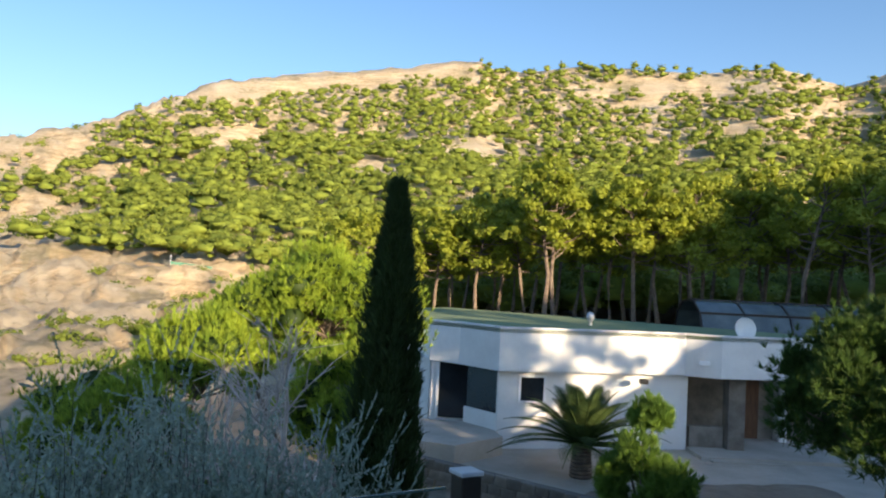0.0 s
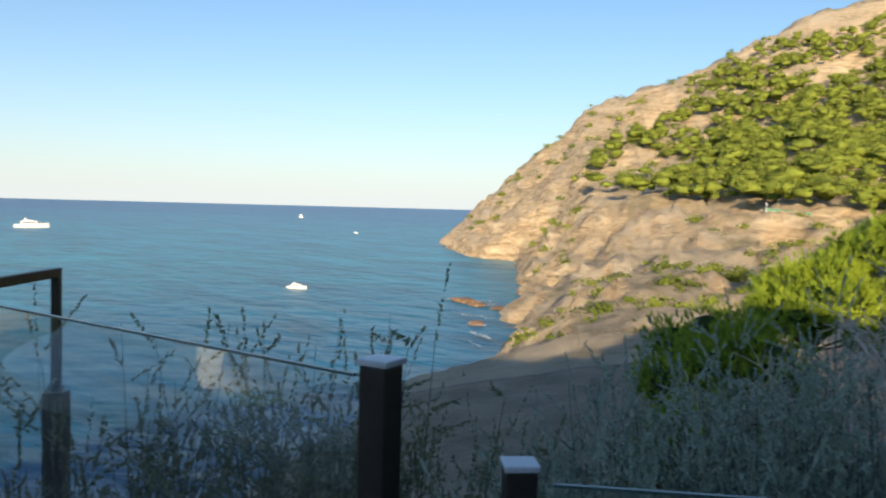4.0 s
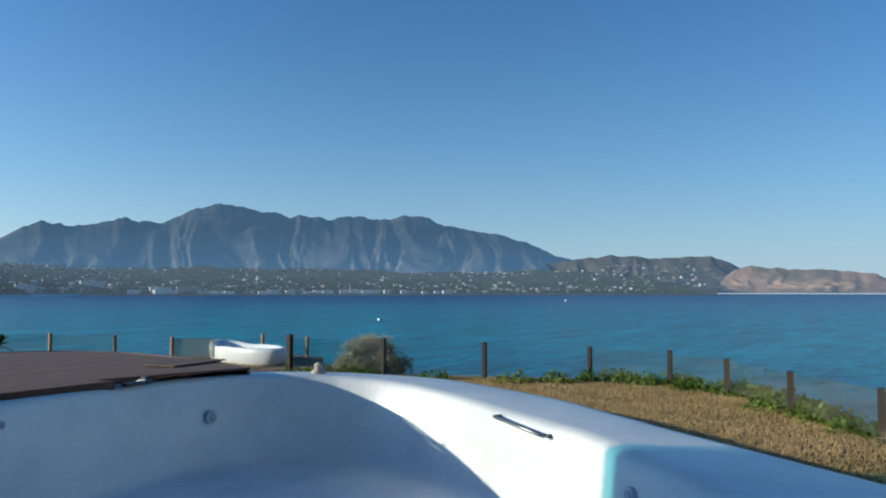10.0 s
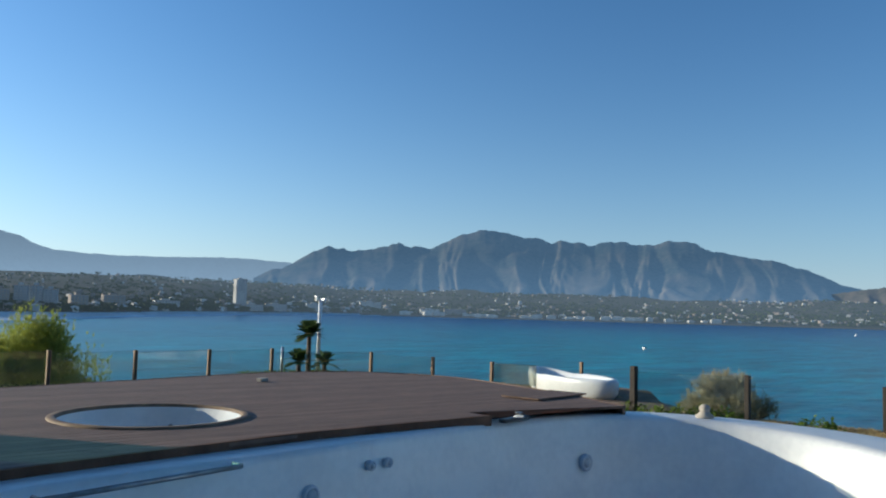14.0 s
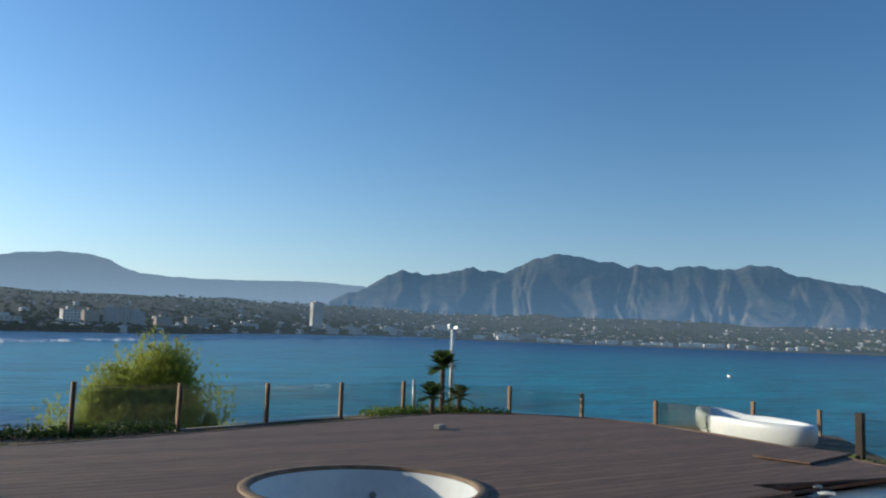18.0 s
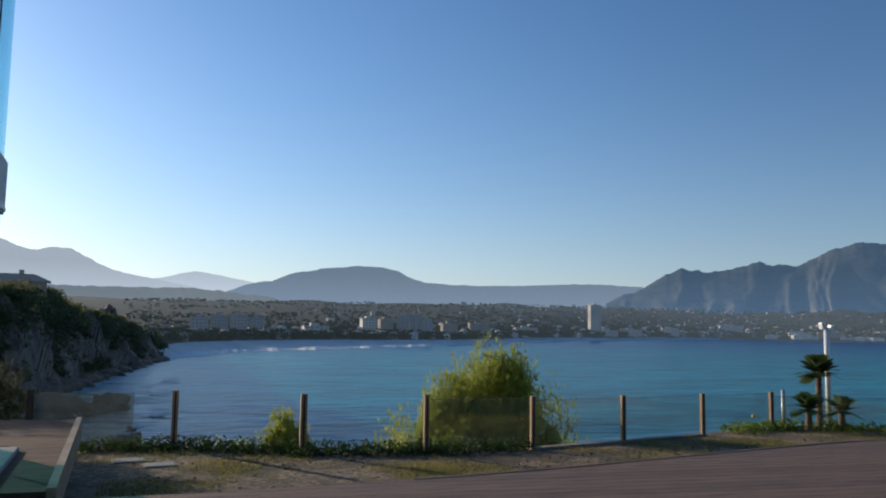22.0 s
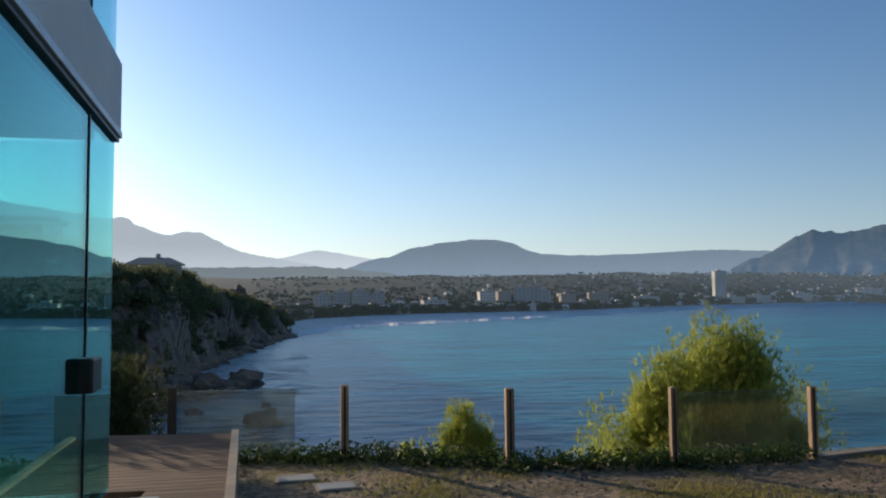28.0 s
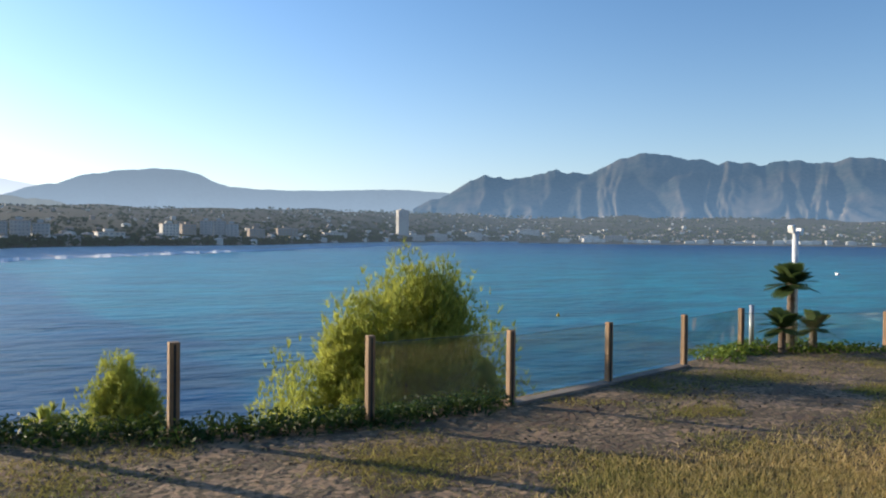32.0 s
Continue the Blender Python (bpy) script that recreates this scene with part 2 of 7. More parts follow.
    s5.inputs["Scale"].default_value, s5.inputs["Detail"].default_value, s5.inputs["Distortion"].default_value = 0.13, 6, 0.6
    l.new(st.outputs["Vector"], s5.inputs["Vector"])
    sn = n.new("ShaderNodeMath")
    sn.operation, sn.inputs[1].default_value = "MULTIPLY_ADD", 0.7
    l.new(s4.outputs["Fac"], sn.inputs[0])
    l.new(s5.outputs["Fac"], sn.inputs[2])
    sm = n.new("ShaderNodeMath")
    sm.operation = "ADD"
    l.new(s3.outputs["Fac"], sm.inputs[0])
    l.new(sn.outputs[0], sm.inputs[1])
    sr = n.new("ShaderNodeMapRange")
    sr.inputs["From Min"].default_value, sr.inputs["From Max"].default_value = 1.08, 1.62
    sr.inputs["To Min"].default_value, sr.inputs["To Max"].default_value = 0.40, 1.60
    l.new(sm.outputs[0], sr.inputs["Value"])
    hv = n.new("ShaderNodeHueSaturation")
    l.new(sr.outputs[0], hv.inputs["Value"])
    l.new(deep.outputs[2], hv.inputs["Color"])
    l.new(hv.outputs["Color"], b.inputs["Base Color"])
    w1 = n.new("ShaderNodeTexNoise")
    w1.inputs["Scale"].default_value, w1.inputs["Detail"].default_value = 0.22, 8
    l.new(mp.outputs["Vector"], w1.inputs["Vector"])
    bp = n.new("ShaderNodeBump")
    bp.inputs["Strength"].default_value, bp.inputs["Distance"].default_value = 1.0, 1.1
    l.new(w1.outputs["Fac"], bp.inputs["Height"])
    l.new(bp.outputs["Normal"], b.inputs["Normal"])
    return m


M = {
    "water": water_material(),
    "white_gel": material("white_gelcoat", (0.76, 0.76, 0.74), (0.64, 0.65, 0.645), scale=1.3, rough=0.35, fine=0.45, bump=0.002, bump_scale=8),
    "white_wall": material("white_render", (0.80, 0.79, 0.76), (0.70, 0.69, 0.66), scale=0.8, rough=0.85, bump=0.004, bump_scale=60),
    "deck": material("weathered_decking", (0.19, 0.115, 0.075), (0.125, 0.074, 0.05), scale=2.5, rough=0.75, bump=0.003, bump_scale=25, stretch=(1, 6, 1), vary=0.14),
    "deck_grey": material("grey_decking", (0.16, 0.12, 0.10), (0.10, 0.075, 0.065), scale=2.5, rough=0.8, bump=0.003, bump_scale=25, stretch=(6, 1, 1), vary=0.16),
    "wood_trim": material("bleached_wood_trim", (0.33, 0.24, 0.15), (0.22, 0.15, 0.09), scale=4, rough=0.7, bump=0.002),
    "post": material("weathered_post", (0.36, 0.225, 0.125), (0.17, 0.105, 0.062), scale=6, rough=0.75, bump=0.003, stretch=(1, 1, 0.25), vary=0.2),
    "dark_metal": material("dark_bronze_metal", (0.045, 0.036, 0.03), (0.028, 0.024, 0.022), scale=9, rough=0.45, metal=0.6),
    "steel": material("brushed_steel", (0.35, 0.35, 0.34), (0.22, 0.21, 0.2), scale=9, rough=0.35, metal=0.9),
    "grey_paint": material("grey_painted_metal", (0.40, 0.42, 0.44), (0.33, 0.35, 0.37), scale=6, rough=0.45, spec=0.5),
    "alu": material("pale_aluminium", (0.55, 0.57, 0.6), (0.42, 0.44, 0.47), scale=4, rough=0.4, metal=0.3),
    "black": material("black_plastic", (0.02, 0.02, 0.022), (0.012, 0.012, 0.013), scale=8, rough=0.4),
    "glass": glass_material("clear_glass", (0.90, 0.945, 0.94), film=0.022),
    "glass_teal": glass_material("teal_glass", (0.39, 0.71, 0.71), gloss=(0.52, 0.93, 0.93)),
    "glass_pale": glass_material("pale_teal_glass", (0.68, 0.89, 0.90), gloss=(0.72, 0.93, 0.95)),
    "glass_dirty": glass_material("salty_glass", (0.80, 0.83, 0.79), rough=0.05, film=0.17),
    "dark_window": material("dark_window_glass", (0.02, 0.025, 0.03), (0.012, 0.016, 0.02), scale=1, rough=0.08),
    "soil": material("dry_lawn", (0.13, 0.078, 0.047), (0.092, 0.072, 0.035), scale=1.6, rough=0.95, bump=0.06, bump_scale=14, fine=0.9, third=(0.25, 0.165, 0.097)),
    "grass": leaf_material("dry_grass_blades", (0.30, 0.25, 0.08), (0.17, 0.185, 0.05), through=0.5),
    "ivy": leaf_material("ivy_leaves", (0.20, 0.26, 0.04), (0.09, 0.15, 0.02)),
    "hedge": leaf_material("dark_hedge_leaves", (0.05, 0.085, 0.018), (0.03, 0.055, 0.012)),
    "cypress": leaf_material("cypress_foliage", (0.065, 0.10, 0.03), (0.035, 0.058, 0.018)),
    "yellow_bush": leaf_material("yellow_green_leaves", (0.47, 0.49, 0.11), (0.28, 0.33, 0.07), through=0.55, scale=1.5),
    "tamarisk": leaf_material("tamarisk_foliage", (0.50, 0.44, 0.27), (0.33, 0.29, 0.17)),
    "dry_twig": material("dry_twigs", (0.52, 0.45, 0.39), (0.36, 0.30, 0.26), scale=5, rough=0.9),
    "bark": material("pine_bark", (0.22, 0.165, 0.125), (0.12, 0.09, 0.07), scale=4, rough=0.95, bump=0.02, bump_scale=14),
    "palm_leaf": leaf_material("palm_leaflets", (0.10, 0.145, 0.045), (0.05, 0.085, 0.025)),
    "rock": material("ochre_cliff_rock", (0.50, 0.40, 0.28), (0.30, 0.235, 0.165), scale=0.09, rough=0.95, bump=0.9, bump_scale=0.5, fine=0.55, third=(0.50, 0.39, 0.26)),
    "ground": material("stony_ground", (0.27, 0.21, 0.15), (0.17, 0.13, 0.09), scale=0.5, rough=0.95, bump=0.05, bump_scale=4, fine=0.5),
    "dark_rock": material("dark_cliff_rock", (0.29, 0.20, 0.145), (0.095, 0.07, 0.05), scale=0.12, rough=0.95, bump=0.8, bump_scale=0.4, fine=0.5),
    "sand": material("beach_sand", (0.80, 0.75, 0.70), (0.66, 0.62, 0.58), scale=0.03, rough=0.95, fine=0.6),
    "stone": material("rubble_stone", (0.25, 0.215, 0.175), (0.15, 0.125, 0.10), scale=2.2, rough=0.95, bump=0.03, bump_scale=9, vary=0.25),
    "paving": material("pale_paving", (0.47, 0.42, 0.35), (0.37, 0.33, 0.27), scale=0.8, rough=0.9, bump=0.004, bump_scale=30),
    "green_roof": material("green_roof_felt", (0.20, 0.26, 0.13), (0.16, 0.22, 0.11), scale=0.6, rough=0.9, bump=0.004),
    "brown_door": material("brown_wood_door", (0.17, 0.075, 0.03), (0.10, 0.045, 0.02), scale=3, rough=0.55, stretch=(4, 4, 0.6)),
    "floor_in": material("pale_stone_floor", (0.80, 0.79, 0.74), (0.66, 0.66, 0.62), scale=0.9, rough=0.35),
    "boat": material("white_boat_hull", (0.85, 0.85, 0.84), (0.76, 0.76, 0.75), scale=0.8, rough=0.3),
    "buoy": material("yellow_buoy", (0.75, 0.45, 0.04), (0.6, 0.36, 0.03), scale=2, rough=0.5),
    "foam": material("sea_foam", (0.8, 0.82, 0.82), (0.62, 0.68, 0.7), scale=0.1, rough=0.9),
    "net": material("green_net", (0.10, 0.26, 0.18), (0.07, 0.19, 0.13), scale=3, rough=0.9),
}
M["pine_far"] = leaf_material("hillside_pine_needles", (0.235, 0.28, 0.044), (0.115, 0.155, 0.03), vary=0.10, through=0.35, scale=0.11)
M["point_green"] = leaf_material("point_pine_needles", (0.20, 0.195, 0.085), (0.10, 0.11, 0.047), vary=0.2, through=0.4, scale=0.1)
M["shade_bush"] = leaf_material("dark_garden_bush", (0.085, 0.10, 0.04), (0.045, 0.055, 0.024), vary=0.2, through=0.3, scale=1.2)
M["tall_pine"] = leaf_material("tall_pine_needles", (0.36, 0.40, 0.05), (0.19, 0.24, 0.03), vary=0.15, through=0.45, scale=0.5)
M["yard_pine"] = leaf_material("yard_pine_needles", (0.19, 0.31, 0.05), (0.085, 0.16, 0.03), vary=0.2, through=0.35, scale=1.6)
M["wet_rock"] = material("wet_ochre_rock", (0.27, 0.17, 0.09), (0.15, 0.095, 0.055), scale=0.8, rough=0.5, bump=0.1, bump_scale=3, fine=0.5)
M["silver"] = leaf_material("silver_leaves", (0.31, 0.37, 0.29), (0.19, 0.235, 0.175), vary=0.15, through=0.25)
M["wild"] = leaf_material("wild_shrub_leaves", (0.21, 0.22, 0.13), (0.12, 0.135, 0.075), vary=0.15, through=0.35)
M["sapling"] = leaf_material("fresh_pine_needles", (0.36, 0.46, 0.05), (0.14, 0.235, 0.03), vary=0.25, through=0.35, scale=1.6)
M["deck_dark"] = material("brown_boardwalk", (0.15, 0.082, 0.05), (0.09, 0.05, 0.032), scale=2.5, rough=0.85, bump=0.003, bump_scale=25, stretch=(1, 6, 1), vary=0.2, spec=0.2)
M["tub_rim"] = material("worn_wooden_ring", (0.24, 0.16, 0.095), (0.14, 0.09, 0.055), scale=5, rough=0.75, bump=0.003)
M["pine_core"] = material("pine_crown_core", (0.19, 0.235, 0.042), (0.10, 0.135, 0.028), scale=0.4, rough=0.95, spec=0.05)
M["dark_pine"] = leaf_material("deep_green_pine_needles", (0.085, 0.15, 0.03), (0.04, 0.08, 0.018), vary=0.25, through=0.3, scale=1.6)
M["lawn_gold"] = leaf_material("sunlit_lawn_blades", (0.54, 0.41, 0.19), (0.36, 0.31, 0.11), through=0.45)
M["straw"] = leaf_material("golden_dry_grass", (0.66, 0.47, 0.22), (0.46, 0.34, 0.14), through=0.4)
M["dark_twig"] = material("dark_twigs", (0.09, 0.08, 0.065), (0.05, 0.045, 0.04), scale=5, rough=0.9)
M["pale_stone"] = material("pale_stone_kerb", (0.31, 0.31, 0.305), (0.23, 0.23, 0.225), scale=1.5, rough=0.8, bump=0.003)
M["dark_post"] = material("dark_weathered_post", (0.045, 0.033, 0.024), (0.028, 0.021, 0.016), scale=6, rough=0.8, bump=0.003, stretch=(1, 1, 0.25), vary=0.2)
M["poly"] = material("polycarbonate", (0.13, 0.165, 0.17), (0.09, 0.115, 0.12), scale=1.2, rough=0.25)


def hill_material():
    m = material("hill_scrub_and_rock", (0.64, 0.55, 0.41), (0.34, 0.29, 0.18), scale=0.05, rough=0.95, fine=0.6, third=(0.52, 0.43, 0.30))
    n, l = m.node_tree.nodes, m.node_tree.links
    b = n["Principled BSDF"]
    soil = b.inputs["Base Color"].links[0].from_socket
    co = n.new("ShaderNodeTexCoord")
    mp = n.new("ShaderNodeMapping")
    mp.inputs["Scale"].default_value, mp.inputs["Rotation"].default_value = (0.6, 0.6, 2.2), (0.35, 0.30, 0.4)
    l.new(co.outputs["Object"], mp.inputs["Vector"])
    t = n.new("ShaderNodeTexNoise")
    t.inputs["Scale"].default_value, t.inputs["Detail"].default_value, t.inputs["Roughness"].default_value, t.inputs["Distortion"].default_value = 0.22, 12, 0.72, 0.8
    l.new(mp.outputs["Vector"], t.inputs["Vector"])
    ramp = n.new("ShaderNodeValToRGB")
    e = ramp.color_ramp.elements
    e[0].position, e[0].color = 0.34, (0.30, 0.21, 0.125, 1)
    e[1].position, e[1].color = 0.68, (0.93, 0.80, 0.57, 1)
    k = e.new(0.5)
    k.color = (0.70, 0.52, 0.31, 1)
    l.new(t.outputs["Fac"], ramp.inputs["Fac"])
    g = n.new("ShaderNodeNewGeometry")
    sx = n.new("ShaderNodeSeparateXYZ")
    l.new(g.outputs["Normal"], sx.inputs[0])
    big = n.new("ShaderNodeTexNoise")
    big.inputs["Scale"].default_value, big.inputs["Detail"].default_value = 0.03, 5
    l.new(co.outputs["Object"], big.inputs["Vector"])
    add = n.new("ShaderNodeMath")
    add.operation, add.inputs[1].default_value = "MULTIPLY_ADD", 0.7
    l.new(big.outputs["Fac"], add.inputs[0])
    l.new(sx.outputs["Z"], add.inputs[2])
    mr = n.new("ShaderNodeMapRange")
    mr.inputs["From Min"].default_value, mr.inputs["From Max"].default_value = 1.12, 1.32
    l.new(add.outputs[0], mr.inputs["Value"])
    mix = n.new("ShaderNodeMix")
    mix.data_type = "RGBA"
    l.new(mr.outputs[0], mix.inputs[0])
    l.new(ramp.outputs["Color"], mix.inputs[6])
    l.new(soil, mix.inputs[7])
    l.new(mix.outputs[2], b.inputs["Base Color"])
    bp = n.new("ShaderNodeBump")
    bp.inputs["Strength"].default_value, bp.inputs["Distance"].default_value = 1.0, 3.0
    l.new(t.outputs["Fac"], bp.inputs["Height"])
    l.new(bp.outputs["Normal"], b.inputs["Normal"])
    return m


M["hill"] = hill_material()
M["glass_edge"] = material("green_glass_edge", (0.06, 0.11, 0.10), (0.04, 0.08, 0.075), scale=4, rough=0.25)
M["sun_screen"] = material("pale_sun_screen", (0.55, 0.57, 0.56), (0.48, 0.5, 0.49), scale=2, rough=0.9)
M["hose"] = material("black_hose", (0.04, 0.05, 0.04), (0.03, 0.035, 0.03), scale=8, rough=0.5)
M["blue"] = material("blue_plastic", (0.06, 0.20, 0.42), (0.05, 0.16, 0.35), scale=5, rough=0.5)


# ---- shape helpers ----
def shade(me, on=True):
    for p in me.polygons:
        p.use_smooth = on


def mesh_ob(name, bm, mat, smooth=False):
    me = bpy.data.meshes.new(name)
    bm.to_mesh(me)
    bm.free()
    me.materials.append(mat)
    if smooth:
        shade(me)
    return new(name, me)


def part(name, bm, mat, parent, label="", smooth=False):
    ob = mesh_ob(name, bm, mat, smooth)
    ob.parent = parent
    return tagged(ob, label)


def share(name, me, m, parent):
    """One more object on a shared mesh."""
    ob = new(name, me)
    ob.matrix_basis = m
    ob.parent = parent
    return ob


def thing(name, label, category, group="", kind="", at=(0, 0, 0), turn=0):
    ob = new(name)
    ob.matrix_basis = pose(*at, 0, 0, turn)
    return tagged(ob, label, category, group, kind)


def raw(name, verts, faces, mat, smooth=False, parent=None):
    me = bpy.data.meshes.new(name)
    me.from_pydata(verts, [], faces)
    me.materials.append(mat)
    if smooth:
        shade(me)
    ob = new(name, me)
    ob.parent = parent
    return ob


def box(bm, x0, x1, y0, y1, z0, z1, bevel=0.0, m=None):
    r = bmesh.ops.create_cube(bm, size=1)["verts"]
    for v in r:
        v.co = Vector((x0 + (v.co.x + 0.5) * (x1 - x0), y0 + (v.co.y + 0.5) * (y1 - y0), z0 + (v.co.z + 0.5) * (z1 - z0)))
    if bevel:
        es = list({e for v in r for e in v.link_edges})
        r = bmesh.ops.bevel(bm, geom=es, offset=bevel, segments=2, affect="EDGES", profile=0.5)["verts"]
        r = list({v for v in r if v.is_valid})
    if m is not None:
        bmesh.ops.transform(bm, matrix=m, verts=r)
    return bm


def B(*args, **kw):
    return box(bmesh.new(), *args, **kw)


def prism(bm, poly, z0, z1):
    lo = [bm.verts.new((x, y, z0)) for x, y in poly]
    hi = [bm.verts.new((x, y, z1)) for x, y in poly]
    bm.faces.new(hi)
    bm.faces.new(lo[::-1])
    for i in range(len(poly)):
        j = (i + 1) % len(poly)
        bm.faces.new((lo[i], lo[j], hi[j], hi[i]))
    bmesh.ops.recalc_face_normals(bm, faces=bm.faces)
    return bm


def limb(bm, pts, radii, sides=7):
    """A tapered tube through the points."""
    rings = []
    for i, p in enumerate(pts):
        p = Vector(p)
        d = Vector(pts[min(i + 1, len(pts) - 1)]) - Vector(pts[max(i - 1, 0)])
        q = d.to_track_quat("Z", "Y")
        rings.append([bm.verts.new(p + q @ Vector((math.cos(2 * math.pi * k / sides) * radii[i], math.sin(2 * math.pi * k / sides) * radii[i], 0))) for k in range(sides)])
    for a, b in zip(rings, rings[1:]):
        for k in range(sides):
            bm.faces.new((a[k], a[(k + 1) % sides], b[(k + 1) % sides], b[k]))
    bm.faces.new(rings[0][::-1])
    bm.faces.new(rings[-1])
    return bm


def lathe(bm, profile, sides=24, at=(0, 0, 0)):
    rings = [[bm.verts.new((at[0] + r * math.cos(2 * math.pi * k / sides), at[1] + r * math.sin(2 * math.pi * k / sides), at[2] + z)) for k in range(sides)] for r, z in profile]
    for a, b in zip(rings, rings[1:]):
        for k in range(sides):
            bm.faces.new((a[k], a[(k + 1) % sides], b[(k + 1) % sides], b[k]))
    return bm


def smooth_line(pts, n=6, closed=False):
    """A curve through the points (Catmull-Rom)."""
    pts = [np.array(p, float) for p in pts]
    out = []
    k = len(pts)
    for i in range(k if closed else k - 1):
        p0, p1, p2, p3 = (pts[j % k] if closed else pts[min(max(j, 0), k - 1)] for j in (i - 1, i, i + 1, i + 2))
        for s in range(n):
            t = s / n
            out.append(0.5 * (2 * p1 + (p2 - p0) * t + (2 * p0 - 5 * p1 + 4 * p2 - p3) * t * t + (3 * p1 - p0 - 3 * p2 + p3) * t ** 3))
    if not closed:
        out.append(pts[-1])
    return out


rng = np.random.default_rng(7)


def leaves(centres, normals, size, aspect=1.0, jitter=0.5, gen=None):
    """Small folded leaf cards at the centres; returns verts and faces."""
    gen = gen or rng
    n = len(centres)
    nrm = normals + gen.normal(0, jitter, (n, 3))
    nrm /= np.linalg.norm(nrm, axis=1)[:, None] + 1e-9
    t = np.cross(nrm, gen.normal(0, 1, (n, 3)))
    t /= np.linalg.norm(t, axis=1)[:, None] + 1e-9
    b = np.cross(nrm, t)
    s = (np.asarray(size) * gen.uniform(0.6, 1.3, n))[:, None]
    v = np.stack([centres - t * s, centres - b * s * aspect * 0.5 + nrm * s * 0.15, centres + t * s, centres + b * s * aspect * 0.5 + nrm * s * 0.15], 1).reshape(-1, 3)
    f = np.arange(4 * n).reshape(-1, 4)
    return v, f


def flakes(centres, normals, size, jitter, gen):
    """Three-cornered leaf clumps, for crowns far away."""
    n = len(centres)
    nrm = normals + gen.normal(0, jitter, (n, 3))
    nrm /= np.linalg.norm(nrm, axis=1)[:, None] + 1e-9
    t = np.cross(nrm, gen.normal(0, 1, (n, 3)))
    t /= np.linalg.norm(t, axis=1)[:, None] + 1e-9
    b = np.cross(nrm, t)
    s = (size * gen.uniform(0.6, 1.4, n))[:, None]
    v = np.stack([centres - t * s, centres + t * s * 0.7 + b * s * 0.8, centres + t * s * 0.5 - b * s], 1).reshape(-1, 3)
    return v, np.arange(3 * n).reshape(-1, 3)


def cards(name, v, f, mat, parent=None):
    me = bpy.data.meshes.new(name)
    me.vertices.add(len(v))
    me.vertices.foreach_set("co", np.asarray(v, np.float32).ravel())
    me.loops.add(f.size)
    me.loops.foreach_set("vertex_index", f.ravel().astype(np.int32))
    me.polygons.add(len(f))
    me.polygons.foreach_set("loop_start", np.arange(0, f.size, f.shape[1], dtype=np.int32))
    me.update(calc_edges=True)
    me.materials.append(mat)
    ob = new(name, me)
    ob.parent = parent
    return ob


def lumps(n, size, gen=None, flat=0.8):
    """Points on the shells of several lumps that make one uneven crown of that half-size; and their outward normals."""
    gen = gen or rng
    k = max(5, int(n / 60))
    c = gen.normal(0, 1, (k, 3))
    c /= np.linalg.norm(c, axis=1)[:, None]
    c *= gen.uniform(0.25, 0.72, k)[:, None]
    r = gen.uniform(0.28, 0.5, k)
    i = gen.integers(0, k, n)
    d = gen.normal(0, 1, (n, 3))
    d /= np.linalg.norm(d, axis=1)[:, None]
    p = c[i] + d * (r[i] * gen.uniform(0.7, 1.05, n))[:, None]
    return p * np.array(size), d


def fbm(x, y, s, seed=0.0, octaves=4):
    v, a = 0.0, 1.0
    for o in range(octaves):
        v += a * noise.noise((x / s + seed, y / s - seed, seed * 1.7 + o))
        s *= 0.5
        a *= 0.5
    return v


def ground_az(az, r):
    a = radians(az)
    return -math.sin(a) * r, math.cos(a) * r


# ---- sea ----
def sea():
    bm = bmesh.new()
    rings, sides = [20, 60, 150, 400, 1000, 2200, 4700], 96
    rows = [[bm.verts.new((r * math.cos(2 * math.pi * k / sides), r * math.sin(2 * math.pi * k / sides), 0)) for k in range(sides)] for r in rings]
    c = bm.verts.new((0, 0, 0))
    for k in range(sides):
        bm.faces.new((c, rows[0][k], rows[0][(k + 1) % sides]))
        for p, q in zip(rows, rows[1:]):
            bm.faces.new((p[k], q[k], q[(k + 1) % sides], p[(k + 1) % sides]))
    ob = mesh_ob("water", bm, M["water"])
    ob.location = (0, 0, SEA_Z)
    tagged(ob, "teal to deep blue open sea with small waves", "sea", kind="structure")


sea()


# ---- land to the north: valley, hill and headland ----
def skyline(az):
    return float(np.interp(az, [-75, -50, -37, -34, -31.3, -27.9, -26, -21.8, -17.2, -13, -8.6, -3.3, -2, 1.5, 7.3, 12, 16.3, 20.2, 22.6, 26, 30.7, 31.7, 35.9, 38.4, 40.7],
                           [16, 15.5, 15.0, 15.2, 15.3, 14.0, 13.7, 15.1, 14.8, 15.0, 15.1, 14.7, 15.4, 15.2, 14.2, 13.7, 13.0, 11.0, 9.8, 8.6, 7.1, 5.5, 2.0, -0.2, -2.6]))


def shore_az(r):
    return float(np.interp(r, [0, 40, 64, 74, 88, 101, 109, 118, 126, 142, 172, 261, 270, 288, 363, 430], [75, 58, 43.4, 40.6, 38.3, 36.4, 37.7, 37.5, 36.7, 35.4, 35.0, 35.5, 37.6, 39.7, 40.8, 41.2]))


def land_z(az, r):
    crest = float(np.interp(az, [-75, 12, 20, 30, 41], [460, 450, 410, 390, 385]))
    near = float(np.interp(r, [0, 3, 8, 16, 24, 46], [-0.6, -0.9, -2.3, -3.6, -4.1, -4.3]))
    near -= max(0, min(az, 45) - 9) * 0.14 * min(1, max(0, (r - 4) / 14))
    x, y = ground_az(az, r)
    if r <= 46:
        z = near + 0.25 * fbm(x, y, 7, 3.1)
    else:
        s = min(1.0, (r - 46) / (crest - 46))
